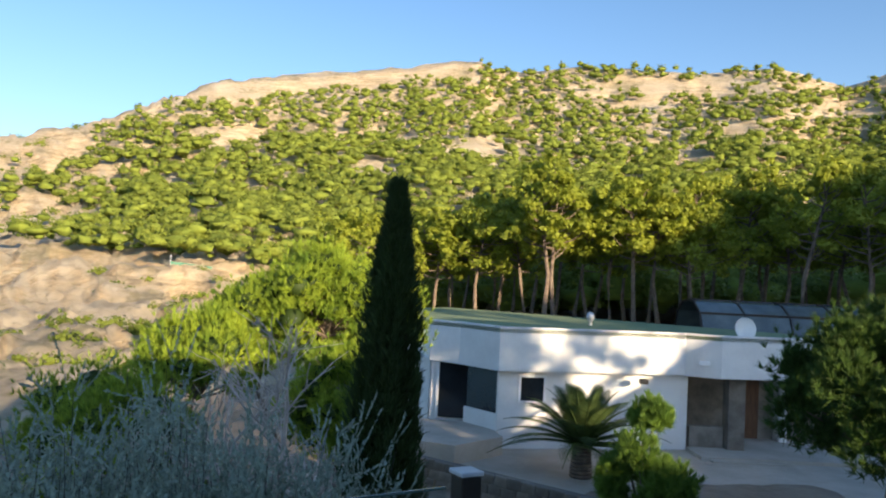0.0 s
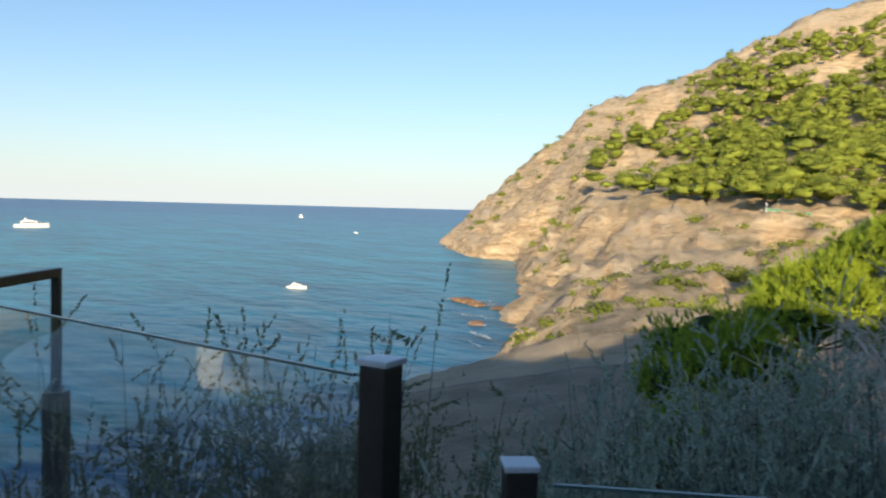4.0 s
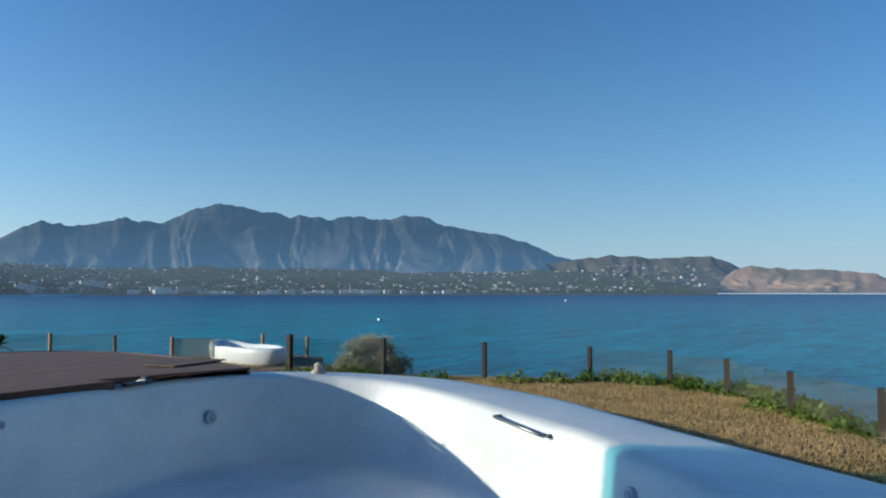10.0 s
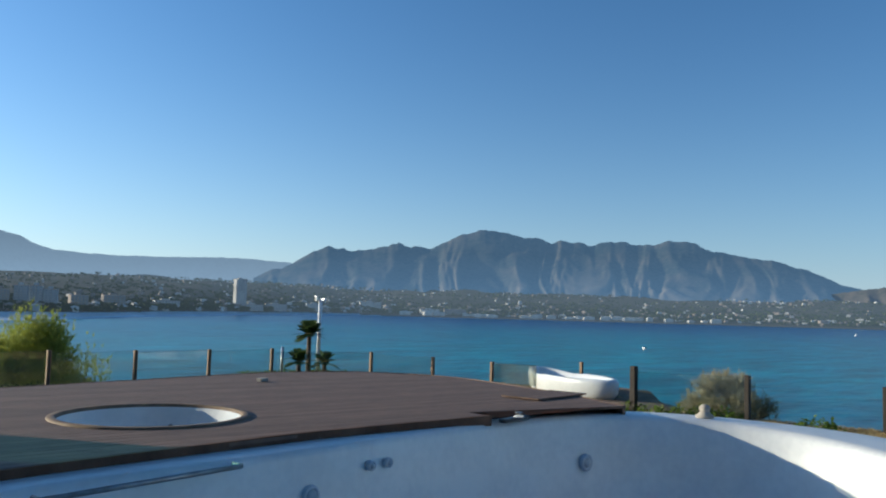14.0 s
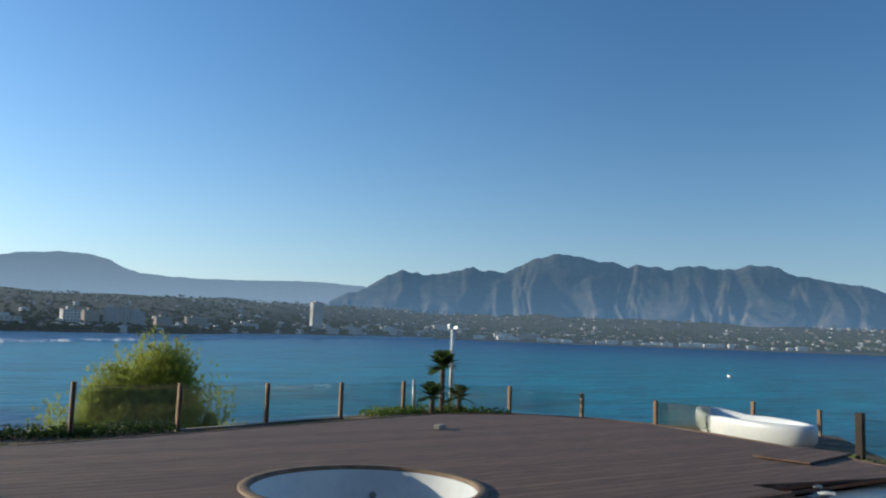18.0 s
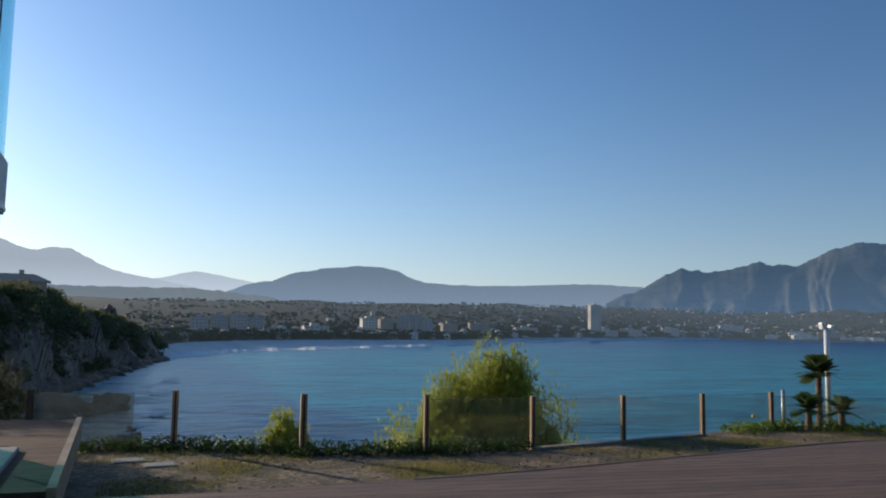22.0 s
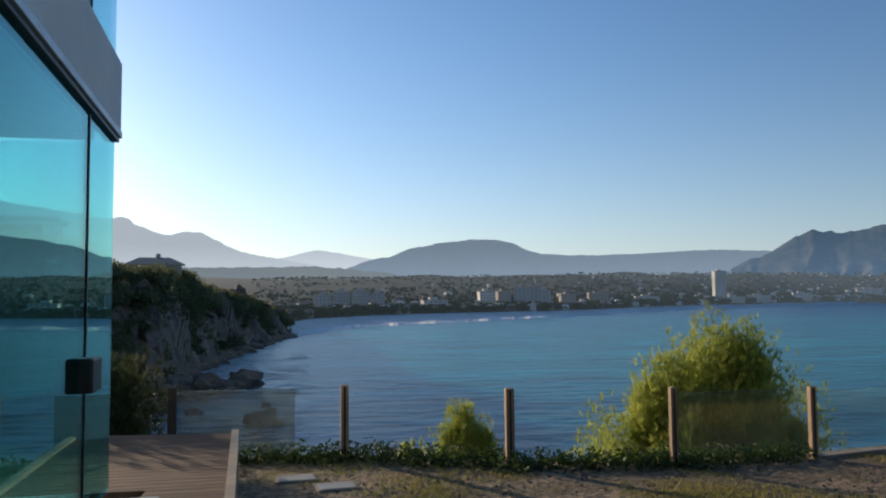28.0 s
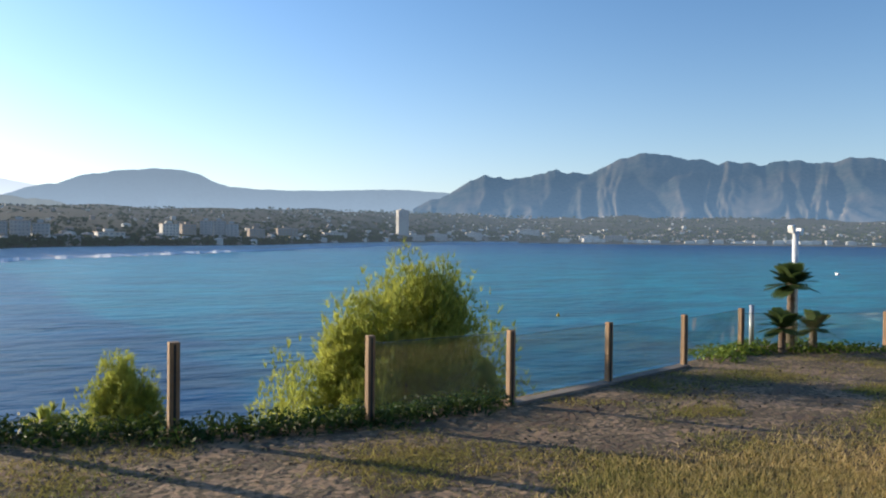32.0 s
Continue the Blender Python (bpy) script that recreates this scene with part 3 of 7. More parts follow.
        e0 = math.degrees(math.atan2(near - EYE_Z, 46))
        e = e0 + (skyline(az) - e0) * s ** 0.72
        z = EYE_Z + r * math.tan(radians(e)) if s < 1 else EYE_Z + crest * math.tan(radians(skyline(az))) - (r - crest) * 0.35
        z += min(1, (r - 46) / 60) * (1 - 0.75 * s) * 7 * fbm(x, y, 55, 5.7) + min(1, (r - 46) / 60) * 1.2 * fbm(x, y, 11, 2.2)
    away = (shore_az(r) - az) * radians(1) * r
    slope = float(np.interp(r, [0, 60, 90, 180, 240, 380], [1.0, 0.7, 0.52, 0.6, 1.1, 1.6]))
    rough = (1 + 0.35 * fbm(x, y, 14, 8.8)) if r > 30 else 1
    edge = SEA_Z - 0.6 + away * slope * rough + (2.5 * fbm(x, y, 9, 1.4) if away > 0 and r > 30 else 0)
    z = min(z, edge)
    if az > 8 and r > 50 and z > SEA_Z:
        k = min(1, (r - 50) / 40) * min(1, max(0, (az - 8) / 8)) * (1 if away < 120 else max(0.3, 1 - (away - 120) / 120))
        z += k * (3.2 * abs(fbm(x, y, 24, 6.1)) - 2.6 * abs(fbm(x + z * 0.6, y, 10, 3.9)) + 0.9 * fbm(x, y - z, 3.4, 5.2, 3)) * (1.3 if r > 250 else 1.15)
    return max(z, SEA_Z - 4)


def north_land():
    azs = np.concatenate([np.arange(-75, -40, 2.5), np.arange(-40, 14, 0.5), np.arange(14, 48, 0.25), np.arange(48, 90, 2.0)])
    rs = np.concatenate([np.arange(3, 20, 1.0), np.geomspace(20, 480, 150), [520, 600]])
    verts, faces, mats = [], [], []
    for az in azs:
        for r in rs:
            x, y = ground_az(az, r)
            verts.append((x, y, land_z(az, r)))
    n = len(rs)
    for i in range(len(azs) - 1):
        for j in range(n - 1):
            faces.append((i * n + j, i * n + j + 1, (i + 1) * n + j + 1, (i + 1) * n + j))
            az, r = (azs[i] + azs[i + 1]) / 2, (rs[j] + rs[j + 1]) / 2
            mats.append(0 if r > 46 else 1)
    ob = raw("ground_north", verts, faces, M["hill"], smooth=True)
    ob.data.materials.append(M["ground"])
    ob.data.polygons.foreach_set("material_index", np.array(mats, np.int32))
    tagged(ob, "pine-covered hillside falling to an ochre rocky headland", "hillside", kind="structure")


north_land()


def tree_line(el):
    """How far seaward the pines reach, by the height of the slope as seen from the terrace."""
    return float(np.interp(el, [-6, 0.0, 0.6, 1.3, 4.8, 7.1, 10.3, 12.0, 14.5], [9, 11, 22, 29, 28, 25, 20.5, 14, -2]))


BARE = ((5, 8, 2.2, 0.8), (-2.2, 9.7, 2.8, 1.0), (14.9, 9.5, 2.4, 0.8), (26, 3.2, 4, 1.6), (23, 5.9, 1.5, 0.8), (-19.9, 11.1, 1.9, 0.6), (-25.7, 12.4, 3.2, 0.7), (-15.8, 14.2, 7, 0.9), (-26, 14.6, 4, 1.0), (-13, 13.1, 3, 0.5))


def hill_woods():
    """Spreading crowns: an uneven core, painted darker as inner shade, under sprays of needle clumps in several lobes.
    """
    gen = np.random.default_rng(11)
    ico = bmesh.new()
    bmesh.ops.create_icosphere(ico, subdivisions=2, radius=1)
    iv = np.array([v.co[:] for v in ico.verts])
    fi = np.array([[v.index for v in f.verts] for f in ico.faces])
    ico.free()
    V, F, base, KV, KF, kbase = [], [], 0, [], [], 0
    count = tries = 0
    while count < 9000 and tries < 80000:
        tries += 1
        az, u = gen.uniform(-44, 34), gen.uniform(0, 1)
        r = 74 + (450 - 74) * u ** 0.8
        x, y = ground_az(az, r)
        z = land_z(az, r)
        el = math.degrees(math.atan2(z - EYE_Z, r))
        if az > tree_line(el) + 4 * fbm(x, y, 26, 4.2):
            continue
        bare = max(1.35 - math.hypot((az - a) / ra, (el + 0.5 - e) / re) for a, e, ra, re in BARE) + 0.5 * fbm(x, y, 15, 1.2)
        if bare > gen.uniform(0.1, 0.9):
            continue
        dens = fbm(x, y, 30, 6.6) + 0.42 - (0.1 if el > 12.4 and az > -2 else 0)
        if dens < gen.uniform(-0.9, -0.05):
            continue
        h = gen.uniform(2.0, 6.0) if r > 120 else gen.uniform(4.6, 7.4)
        if r > 330:
            h *= 0.85
        w = h * gen.uniform(0.55, 0.9)
        rad = 0.72 + gen.normal(0, 0.17, len(iv))
        top = np.array((x, y, z + h * 0.62))
        KV.append(iv * rad[:, None] * (w * 0.70, w * 0.70, h * 0.28) + top)
        KF.append(fi + kbase)
        kbase += len(iv)
        k = int(gen.integers(5, 9))
        a, q = gen.uniform(0, 2 * math.pi, k), np.sqrt(gen.uniform(0, 1, k))
        C = np.stack([np.cos(a) * q * w * 0.66, np.sin(a) * q * w * 0.66, h * (0.34 * (1 - q * q) + gen.uniform(-0.30, 0.08, k))], 1)
        m = 80 if r > 280 else 130 if r > 160 else 360
        i = gen.integers(0, k, m)
        d = gen.normal(0, 1, (m, 3))
        d /= np.linalg.norm(d, axis=1)[:, None]
        d[:, 2] = np.abs(d[:, 2]) * 0.8 + d[:, 2] * 0.2
        s = gen.uniform(0.24, 0.40, k)[i] * w
        P = C[i] + d * (s * gen.uniform(0.5, 1.25, m))[:, None] * (1, 1, 0.75)
        v, f = flakes(P + top, d * 0.9 + np.array((0.1, -0.2, 0.45)), h * (0.066 if r > 280 else 0.052 if r > 160 else 0.033), 0.5, gen)
        V.append(v)
        F.append(f + base)
        base += len(v)
        count += 1
    ob = cards("hillside_pines", np.concatenate(V), np.concatenate(F), M["pine_far"])
    tagged(ob, "thousands of spreading sunlit pines covering the hillside", "pine wood", kind="stuff")
    kob = cards("crown_cores", np.concatenate(KV), np.concatenate(KF), M["pine_core"], ob)
    kob.data.polygons.foreach_set("use_smooth", np.ones(len(kob.data.polygons), bool))
    tagged(kob, kind="stuff")


hill_woods()



def slope_scrub():
    gen = np.random.default_rng(17)
    V, F, base = [], [], 0
    for _ in range(900):
        az, r = gen.uniform(8, 41), 60 + 340 * gen.uniform() ** 1.3
        x, y = ground_az(az, r)
        z = land_z(az, r)
        if z < SEA_Z + 3 or fbm(x, y, 18, 2.7) < gen.uniform(-0.3, 0.5):
            continue
        h = gen.uniform(0.5, 1.3) * (1 + r / 220)
        d = gen.normal(0, 1, (70, 3))
        d /= np.linalg.norm(d, axis=1)[:, None]
        v, f = flakes(d * np.array((h, h * 0.8, h * 0.45)) * gen.uniform(0.3, 1.1, 70)[:, None] + np.array((x, y, z + h * 0.15)), d + np.array((0, 0, 0.4)), h * 0.15, 0.5, gen)
        V.append(v)
        F.append(f + base)
        base += len(v)
    tagged(cards("slope_scrub", np.concatenate(V), np.concatenate(F), M["pine_far"]), "low tufts of scrub on the bare ochre slopes", "scrub", kind="stuff")


slope_scrub()


# ---- land to the south: dark cliff, beach, town plain, mountains ----
SX, SY = -1.6, -13.0                   # centre of the southern panorama


def pan(az, r):
    x, y = ground_az(az, r)
    return x + SX, y + SY


def bay_shore(az):
    """Distance of the waterline round the bay."""
    return float(np.interp(az, [86, 100, 110, 122, 133, 142, 147.3, 150, 154.4, 158, 162, 166, 170, 176.4, 180.3, 181, 182.2, 185, 188.5, 190, 200, 215],
                           [3500, 3250, 3050, 2950, 2850, 2750, 2150, 1780, 1393, 1140, 905, 785, 691, 587, 480, 440, 395, 285, 208, 165, 95, 60]))


def plain_z(az, r):
    s = bay_shore(az)
    d = r - s
    top = float(np.interp(az, [99, 108, 128, 133, 140, 145, 150, 158, 166, 174, 182, 200], [0.1, 1.5, 1.85, 1.8, 1.7, 1.55, 1.6, 1.7, 1.7, 1.7, 1.6, 1.6]))
    x, y = pan(az, r)
    if d < 0:
        return SEA_Z - 3
    beach = min(d * 0.072, 6.1)
    k = min(1, max(0, (d - 85)) / max(250, min(1300, 4300 - s)))
    e0 = min(-0.2, math.degrees(math.atan2(SEA_Z + 6.1 - EYE_Z, s + 85)))
    el = e0 + (top - e0) * k ** 0.62
    z = max(SEA_Z + beach, EYE_Z + r * math.tan(radians(el)) if d > 85 else -99)
    return z + ((4 + 0.0042 * r) * fbm(x, y, 420, 2.4) * min(1, d / 500) if d > 80 else 0)


def plain():
    azs = np.arange(100.5, 193.1, 0.5)
    ds = [-30, 0, 12, 30, 60, 85, 110, 140, 220, 340, 520, 800, 1150, 1600, 2200, 2900, 3600, 4100]
    verts, faces, mats = [], [], []
    for az in azs:
        s = bay_shore(az)
        for d in ds:
            r = min(s + d, 4480 + d * 0.01) + s * 0.4 * min(1, max(0, (az - 182.5) / 2))
            verts.append((*pan(az, r), plain_z(az, r)))
    n = len(ds)
    for i in range(len(azs) - 1):
        for j in range(n - 1):
            faces.append((i * n + j, i * n + j + 1, (i + 1) * n + j + 1, (i + 1) * n + j))
            mats.append(1 if ds[j] < 85 and azs[i] > 143 else 0)
    # the plain's distance haze is painted as emission
    ob = raw("ground_south", verts, faces, far_haze_glow(material("coastal_plain", (0.045, 0.041, 0.026), (0.026, 0.029, 0.016), scale=0.01, rough=0.95, spec=0.05, fine=0.8, third=(0.055, 0.048, 0.034), haze=((0.35, 0.44, 0.54), 0.1)), 0.04, 0.18), smooth=True)
    ob.data.materials.append(M["sand"])
    ob.data.polygons.foreach_set("material_index", np.array(mats, np.int32))
    tagged(ob, "low coastal plain with a pale beach round the bay", "coast", kind="structure")
    # surf along the beach
    v, f = [], []
    azs = np.arange(142, 180.9, 0.12)
    for i, az in enumerate(azs):
        s = bay_shore(az) - 5
        w = 14 + 30 * max(0, fbm(az, 1.0, 1.3, 3.3, 5) + 0.35)
        for q, up in ((0, 0.7 + 0.04 * w), (w, 0.12)):
            v.append((*pan(az, s - q), SEA_Z + up))
    for i in range(len(azs) - 1):
        f.append((2 * i, 2 * i + 1, 2 * i + 3, 2 * i + 2))
    tagged(raw("surf", v, f, M["foam"]), "white line of surf along the beach", "surf", kind="structure")


plain()


def point_z(az, u):
    """Height of the wooded point, from the water (u = 0) inland (u = 1)."""
    top = float(np.interp(az, [180, 181.2, 182.2, 184, 187.4, 188.4, 193.4, 194.3, 197, 199.5, 205], [-2.4, -1.7, -0.9, -0.1, 0.5, 1.3, 1.7, 2.4, 3.4, 3.9, 0.0]))
    crest = EYE_Z + bay_shore(az) * 1.18 * math.tan(radians(top))
    k = min(1, u / 0.40)
    return SEA_Z - 1 + (crest - SEA_Z + 1) * (0.72 * k ** 0.8 + 0.28 * k * k * (3 - 2 * k)), crest


def dark_cliff():
    """The wooded rocky point south of the garden."""
    azs, us = np.concatenate([np.arange(180, 200, 0.16), np.arange(200, 230, 0.5)]), np.concatenate([np.linspace(0, 0.45, 76), np.linspace(0.5, 1, 12)])
    verts, faces = [], []
    for az in azs:
        s = bay_shore(az)
        for u in us:
            r = s * (1 + 0.5 * u) - 3 + s * (0.13 * fbm(az, 9.0 * u, 2.6, 3.7, 3) + 0.03 * fbm(az, 22.0 * u, 0.9, 7.1, 3)) * max(0, 1 - 1.6 * u)
            x, y = pan(az, r)
            z, crest = point_z(az, u)
            z += (8.0 * fbm(x, y, 22, 1.9) + 3.0 * abs(fbm(x, y, 9, 4.9)) + 0.9 * fbm(x, y, 3, 6.1)) * min(1, 0.15 + u * 6) * min(1, (crest - SEA_Z) / 10) * min(1, s / 260)
            verts.append((x, y, z))
    n = len(us)
    for i in range(len(azs) - 1):
        for j in range(n - 1):
            faces.append((i * n + j, i * n + j + 1, (i + 1) * n + j + 1, (i + 1) * n + j))
    ob = raw("ground_point", verts, faces, M["dark_rock"])
    tagged(ob, "shaded rocky point with boulders at the waterline", "cliff", kind="structure")
    gen = np.random.default_rng(5)
    V, F, base = [], [], 0
    for k in range(2000):
        az = gen.uniform(181.4, 226) if k < 450 else gen.uniform(182, 199) if k < 1300 else gen.uniform(181.2, 189)
        s = bay_shore(az)
        u = gen.uniform(0.05, 0.30) if k % 5 < 3 else gen.uniform(0.27, 0.52)
        if u < 0.27 and fbm(az, 8 * u, 1.1, 9.4, 2) < -0.08:
            continue
        r = s * (1 + 0.5 * u) - 3
        z, crest = point_z(az, u)
        h = (gen.uniform(1.4, 3.6) if u < 0.27 else gen.uniform(2.4, 5.4)) * min(1, s / 160)
        p, d = lumps(210, (h * 0.85, h * 0.85, h * 0.5), gen)
        p += (*pan(az, r), z + h * (0.22 if u < 0.27 else 0.5))
        v, f = flakes(p, d + np.array((0, 0, 0.5)), h * 0.06, 0.6, gen)
        V.append(v)
        F.append(f + base)
        base += len(v)
    tagged(cards("point_scrub", np.concatenate(V), np.concatenate(F), M["point_green"]), "dark pines and scrub on the shaded point", "scrub", kind="stuff")
    for k in range(80):                # rocks along the foot of the point
        az = 181.4 + 13 * (k + gen.uniform(0, 1)) / 80
        sz = gen.uniform(0.7, 2.4) if k % 4 else gen.uniform(2.2, 3.6)
        bm = bmesh.new()
        bmesh.ops.create_icosphere(bm, subdivisions=2, radius=1)
        for v in bm.verts:
            v.co *= 1 + 0.5 * noise.noise(v.co * 1.5 + Vector((k * 3, 7, 0)))
            v.co = Vector((v.co.x * sz * 1.5, v.co.y * sz, v.co.z * sz * 0.8))
        ob = mesh_ob("boulder", bm, M["dark_rock"])
        ob.location = (*pan(az, bay_shore(az) - gen.uniform(1, 9)), SEA_Z + 0.1)
        tagged(ob, "low dark rock at the foot of the point", "boulder", "rocks at the foot of the point")
    v, f = [], []
    for i in range(150):               # broken foam along them
        az = 181.4 + 14 * i / 149
        r0 = bay_shore(az) - gen.uniform(4, 12)
        ww = gen.uniform(0.2, 2.5) * (1 if gen.uniform() > 0.3 else 0.1)
        b = len(v)
        for q in (0, ww):
            v.append((*pan(az, r0 - q), SEA_Z + 0.2))
        if i:
            f.append((b - 2, b, b + 1, b - 1))
    tagged(raw("surf", v, f, M["foam"]), "broken white foam at the foot of the point", "surf", kind="structure")
    for k in range(16):                # boulders in the water below the garden
        az = gen.uniform(183, 189) if k > 3 else (184.8, 186.1, 187.3, 183.3)[k]
        r = gen.uniform(95, 185) if k > 3 else (172, 168, 163, 117)[k]
        sz = gen.uniform(0.5, 1.3) if k > 3 else (3.2, 2.2, 3.0, 2.1)[k]
        bm = bmesh.new()
        bmesh.ops.create_icosphere(bm, subdivisions=3, radius=1)
        for v in bm.verts:
            v.co *= 1 + 0.75 * noise.noise(v.co * 1.3 + Vector((k * 3, 0, 0))) - 0.5 * abs(noise.noise(v.co * 2.7 + Vector((0, k * 2, 0)))) + 0.25 * noise.noise(v.co * 5)
            v.co = Vector((v.co.x * sz * 1.3, v.co.y * sz, v.co.z * sz * 0.9))
        ob = mesh_ob("boulder", bm, M["dark_rock"])
        ob.location = (*pan(az, r), SEA_Z + sz * 0.25)
        tagged(ob, "jagged dark boulder standing in the surf", "boulder", "boulders below the garden")
    v, f = [], []
    for k in range(620):               # streaks of foam drifting off the rocks
        az = gen.uniform(170, 189) if k % 2 else gen.uniform(180.5, 187.5)
        s = bay_shore(az)
        r = s - 6 - abs(gen.normal(0, 0.22)) * s if k % 2 else gen.uniform(100, 260)
        if r > s - 4:
            continue
        x, y = pan(az, r)
        L, w, a, b = gen.uniform(0.8, 5.5), gen.uniform(0.12, 0.5), gen.uniform(-0.3, 0.3), len(v)
        for i in range(10):
            q = i / 9 * 2 - 1
            c = w * (1 - q * q) * (0.5 + gen.uniform(0, 1)) + 0.02
            yy = y + q * L * math.sin(a) + 0.5 * math.sin(q * 3 + k)
            v += [(x + q * L, yy - c, SEA_Z + 0.22), (x + q * L, yy + c, SEA_Z + 0.22)]
            if i:
                f.append((b + 2 * i - 2, b + 2 * i, b + 2 * i + 1, b + 2 * i - 1))
    tagged(raw("surf", v, f, M["foam"]), "thin streaks of foam on the water off the point", "surf", kind="structure")


dark_cliff()


def ridge(name, label, azs, els, r_crest, r_base, mat, rough=0.1, seed=1.0, base_el=-0.15, step=0.12, fold=0.5):
    """A mountain range whose crest shows at those heights of arc."""
    grid = np.arange(azs[0], azs[-1] + 1e-6, step)
    us = np.linspace(0, 1, 34)
    verts, faces, bare = [], [], []
    for az in grid:
        e = float(np.interp(az, azs, els))
        broad = sum(float(np.interp(az + q, azs, els)) for q in (-3.2, -2.1, -1, 0, 1, 2.1, 3.2)) / 7
        knob = rough * fbm(az, 0.3, 0.7, seed) * min(1, (az - azs[0]) * 2, (azs[-1] - az) * 2)
        for u in us:
            r = r_base + (r_crest - r_base) * u
            wa = az * 70 + 150 * fbm(az * 70, u * 260, 240, seed + 1, 2) + 190 * u * fbm(az, 5.0, 6.0, seed + 9, 2)
            wr = u * 330 + 120 * fbm(az * 70, u * 260, 240, seed + 2, 2)
            ridged = 1 - 2 * abs(fbm(wa, wr * 0.55, 170, seed + 5, 2))
            gully = 1 - 2 * abs(fbm(wa, wr * 0.8, 62, seed + 7, 3))
            low = math.exp(-((u - 0.40) / 0.20) ** 2)
            ee = broad + (e - broad) * u ** 3
            el = base_el + (ee - base_el) * (u ** 1.2) + knob * u ** 8
            el += fold * (ee - base_el) * math.sin(math.pi * u) ** 0.7 * (0.13 * (ridged - 0.55) + 0.05 * (gully - 0.5))
            verts.append((*pan(az, r), EYE_Z + r * math.tan(radians(el))))
            # spurs to be painted paler, as low sun would light them
            bare.append(max(0.0, min(1.0, 1.5 * (ridged - 0.5) * low + 0.7 * (gully - 0.55) * low + 0.25 * fbm(az * 3, u * 9, 2.0, seed + 3, 3))))
    n = len(us)
    for i in range(len(grid) - 1):
        for j in range(n - 1):
            faces.append((i * n + j, i * n + j + 1, (i + 1) * n + j + 1, (i + 1) * n + j))
    ob = raw(name, verts, faces, mat, smooth=True)
    ob.data.attributes.new("lit_spurs", "FLOAT", "POINT").data.foreach_set("value", np.array(bare, np.float32))
    return tagged(ob, label, "mountain", kind="structure")


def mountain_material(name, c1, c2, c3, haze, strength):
    """Slopes with sea haze painted on as emission, strongest near the ground."""
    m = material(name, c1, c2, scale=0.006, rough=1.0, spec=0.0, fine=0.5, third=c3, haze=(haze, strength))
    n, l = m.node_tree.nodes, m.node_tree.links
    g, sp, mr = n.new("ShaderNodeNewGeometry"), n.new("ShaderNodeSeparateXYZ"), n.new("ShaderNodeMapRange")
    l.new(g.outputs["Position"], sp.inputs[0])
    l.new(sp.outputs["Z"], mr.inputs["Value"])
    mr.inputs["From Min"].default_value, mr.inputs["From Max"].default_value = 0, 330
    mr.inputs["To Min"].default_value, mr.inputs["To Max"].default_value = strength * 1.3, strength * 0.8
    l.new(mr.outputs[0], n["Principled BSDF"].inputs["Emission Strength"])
    # sunlight on the spurs is mixed into the base colour
    at, mx = n.new("ShaderNodeAttribute"), n.new("ShaderNodeMix")
    at.attribute_name, mx.data_type = "lit_spurs", "RGBA"
    l.new(at.outputs["Fac"], mx.inputs[0])
    l.new(n["Principled BSDF"].inputs["Base Color"].links[0].from_socket, mx.inputs[6])
    mx.inputs[7].default_value = (min(1, c1[0] * 2.1), min(1, c1[1] * 1.95), min(1, c1[2] * 1.8), 1)
    l.new(mx.outputs[2], n["Principled BSDF"].inputs["Base Color"])
    return m


ridge("backdrop_massif", "long blue-grey limestone mountain with spurs painted paler as sunlit, behind the town",
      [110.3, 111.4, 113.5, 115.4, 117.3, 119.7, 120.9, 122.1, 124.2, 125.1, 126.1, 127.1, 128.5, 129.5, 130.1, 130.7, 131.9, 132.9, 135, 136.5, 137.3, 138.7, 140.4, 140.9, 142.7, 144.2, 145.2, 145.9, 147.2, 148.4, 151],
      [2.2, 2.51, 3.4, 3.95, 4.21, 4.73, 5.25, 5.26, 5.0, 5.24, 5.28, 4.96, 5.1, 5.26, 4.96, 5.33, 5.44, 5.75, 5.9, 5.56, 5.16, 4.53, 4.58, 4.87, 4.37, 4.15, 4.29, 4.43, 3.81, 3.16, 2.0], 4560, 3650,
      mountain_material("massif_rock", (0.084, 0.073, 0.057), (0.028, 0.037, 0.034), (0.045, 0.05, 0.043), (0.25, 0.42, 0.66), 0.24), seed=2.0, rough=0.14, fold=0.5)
ridge("backdrop_cape", "lower rocky cape with villas on its flank",
      [98.5, 99.7, 101, 102.1, 104.5, 107.1, 109, 110.6, 113, 116], [1.2, 1.9, 2.35, 2.3, 2.2, 2.45, 2.3, 2.1, 1.5, 0.6], 4300, 3950,
      mountain_material("cape_rock", (0.12, 0.10, 0.075), (0.05, 0.057, 0.04), (0.08, 0.075, 0.055), (0.30, 0.42, 0.62), 0.13), seed=5.0, fold=0.8)
ridge("backdrop_headland", "flat-topped reddish headland falling to the sea",
      [88.6, 89.6, 91.3, 94.5, 96, 98.4, 99.4, 100.4], [-0.15, 0.35, 1.12, 1.38, 1.4, 1.66, 1.45, 0.6], 4150, 3960,
      mountain_material("headland_rock", (0.25, 0.17, 0.115), (0.12, 0.10, 0.07), (0.17, 0.13, 0.09), (0.30, 0.42, 0.62), 0.13), seed=8.0, fold=0.8)
ridge("backdrop_spur", "low spit of land with a pale town beside the rock",
      [84, 85.5, 88, 90], [-0.05, 0.05, 0.1, -0.05], 4350, 4250, mountain_material("spit_land", (0.4, 0.36, 0.32), (0.25, 0.24, 0.22), (0.33, 0.3, 0.28), (0.34, 0.45, 0.62), 0.13), seed=3.0, fold=0.2)
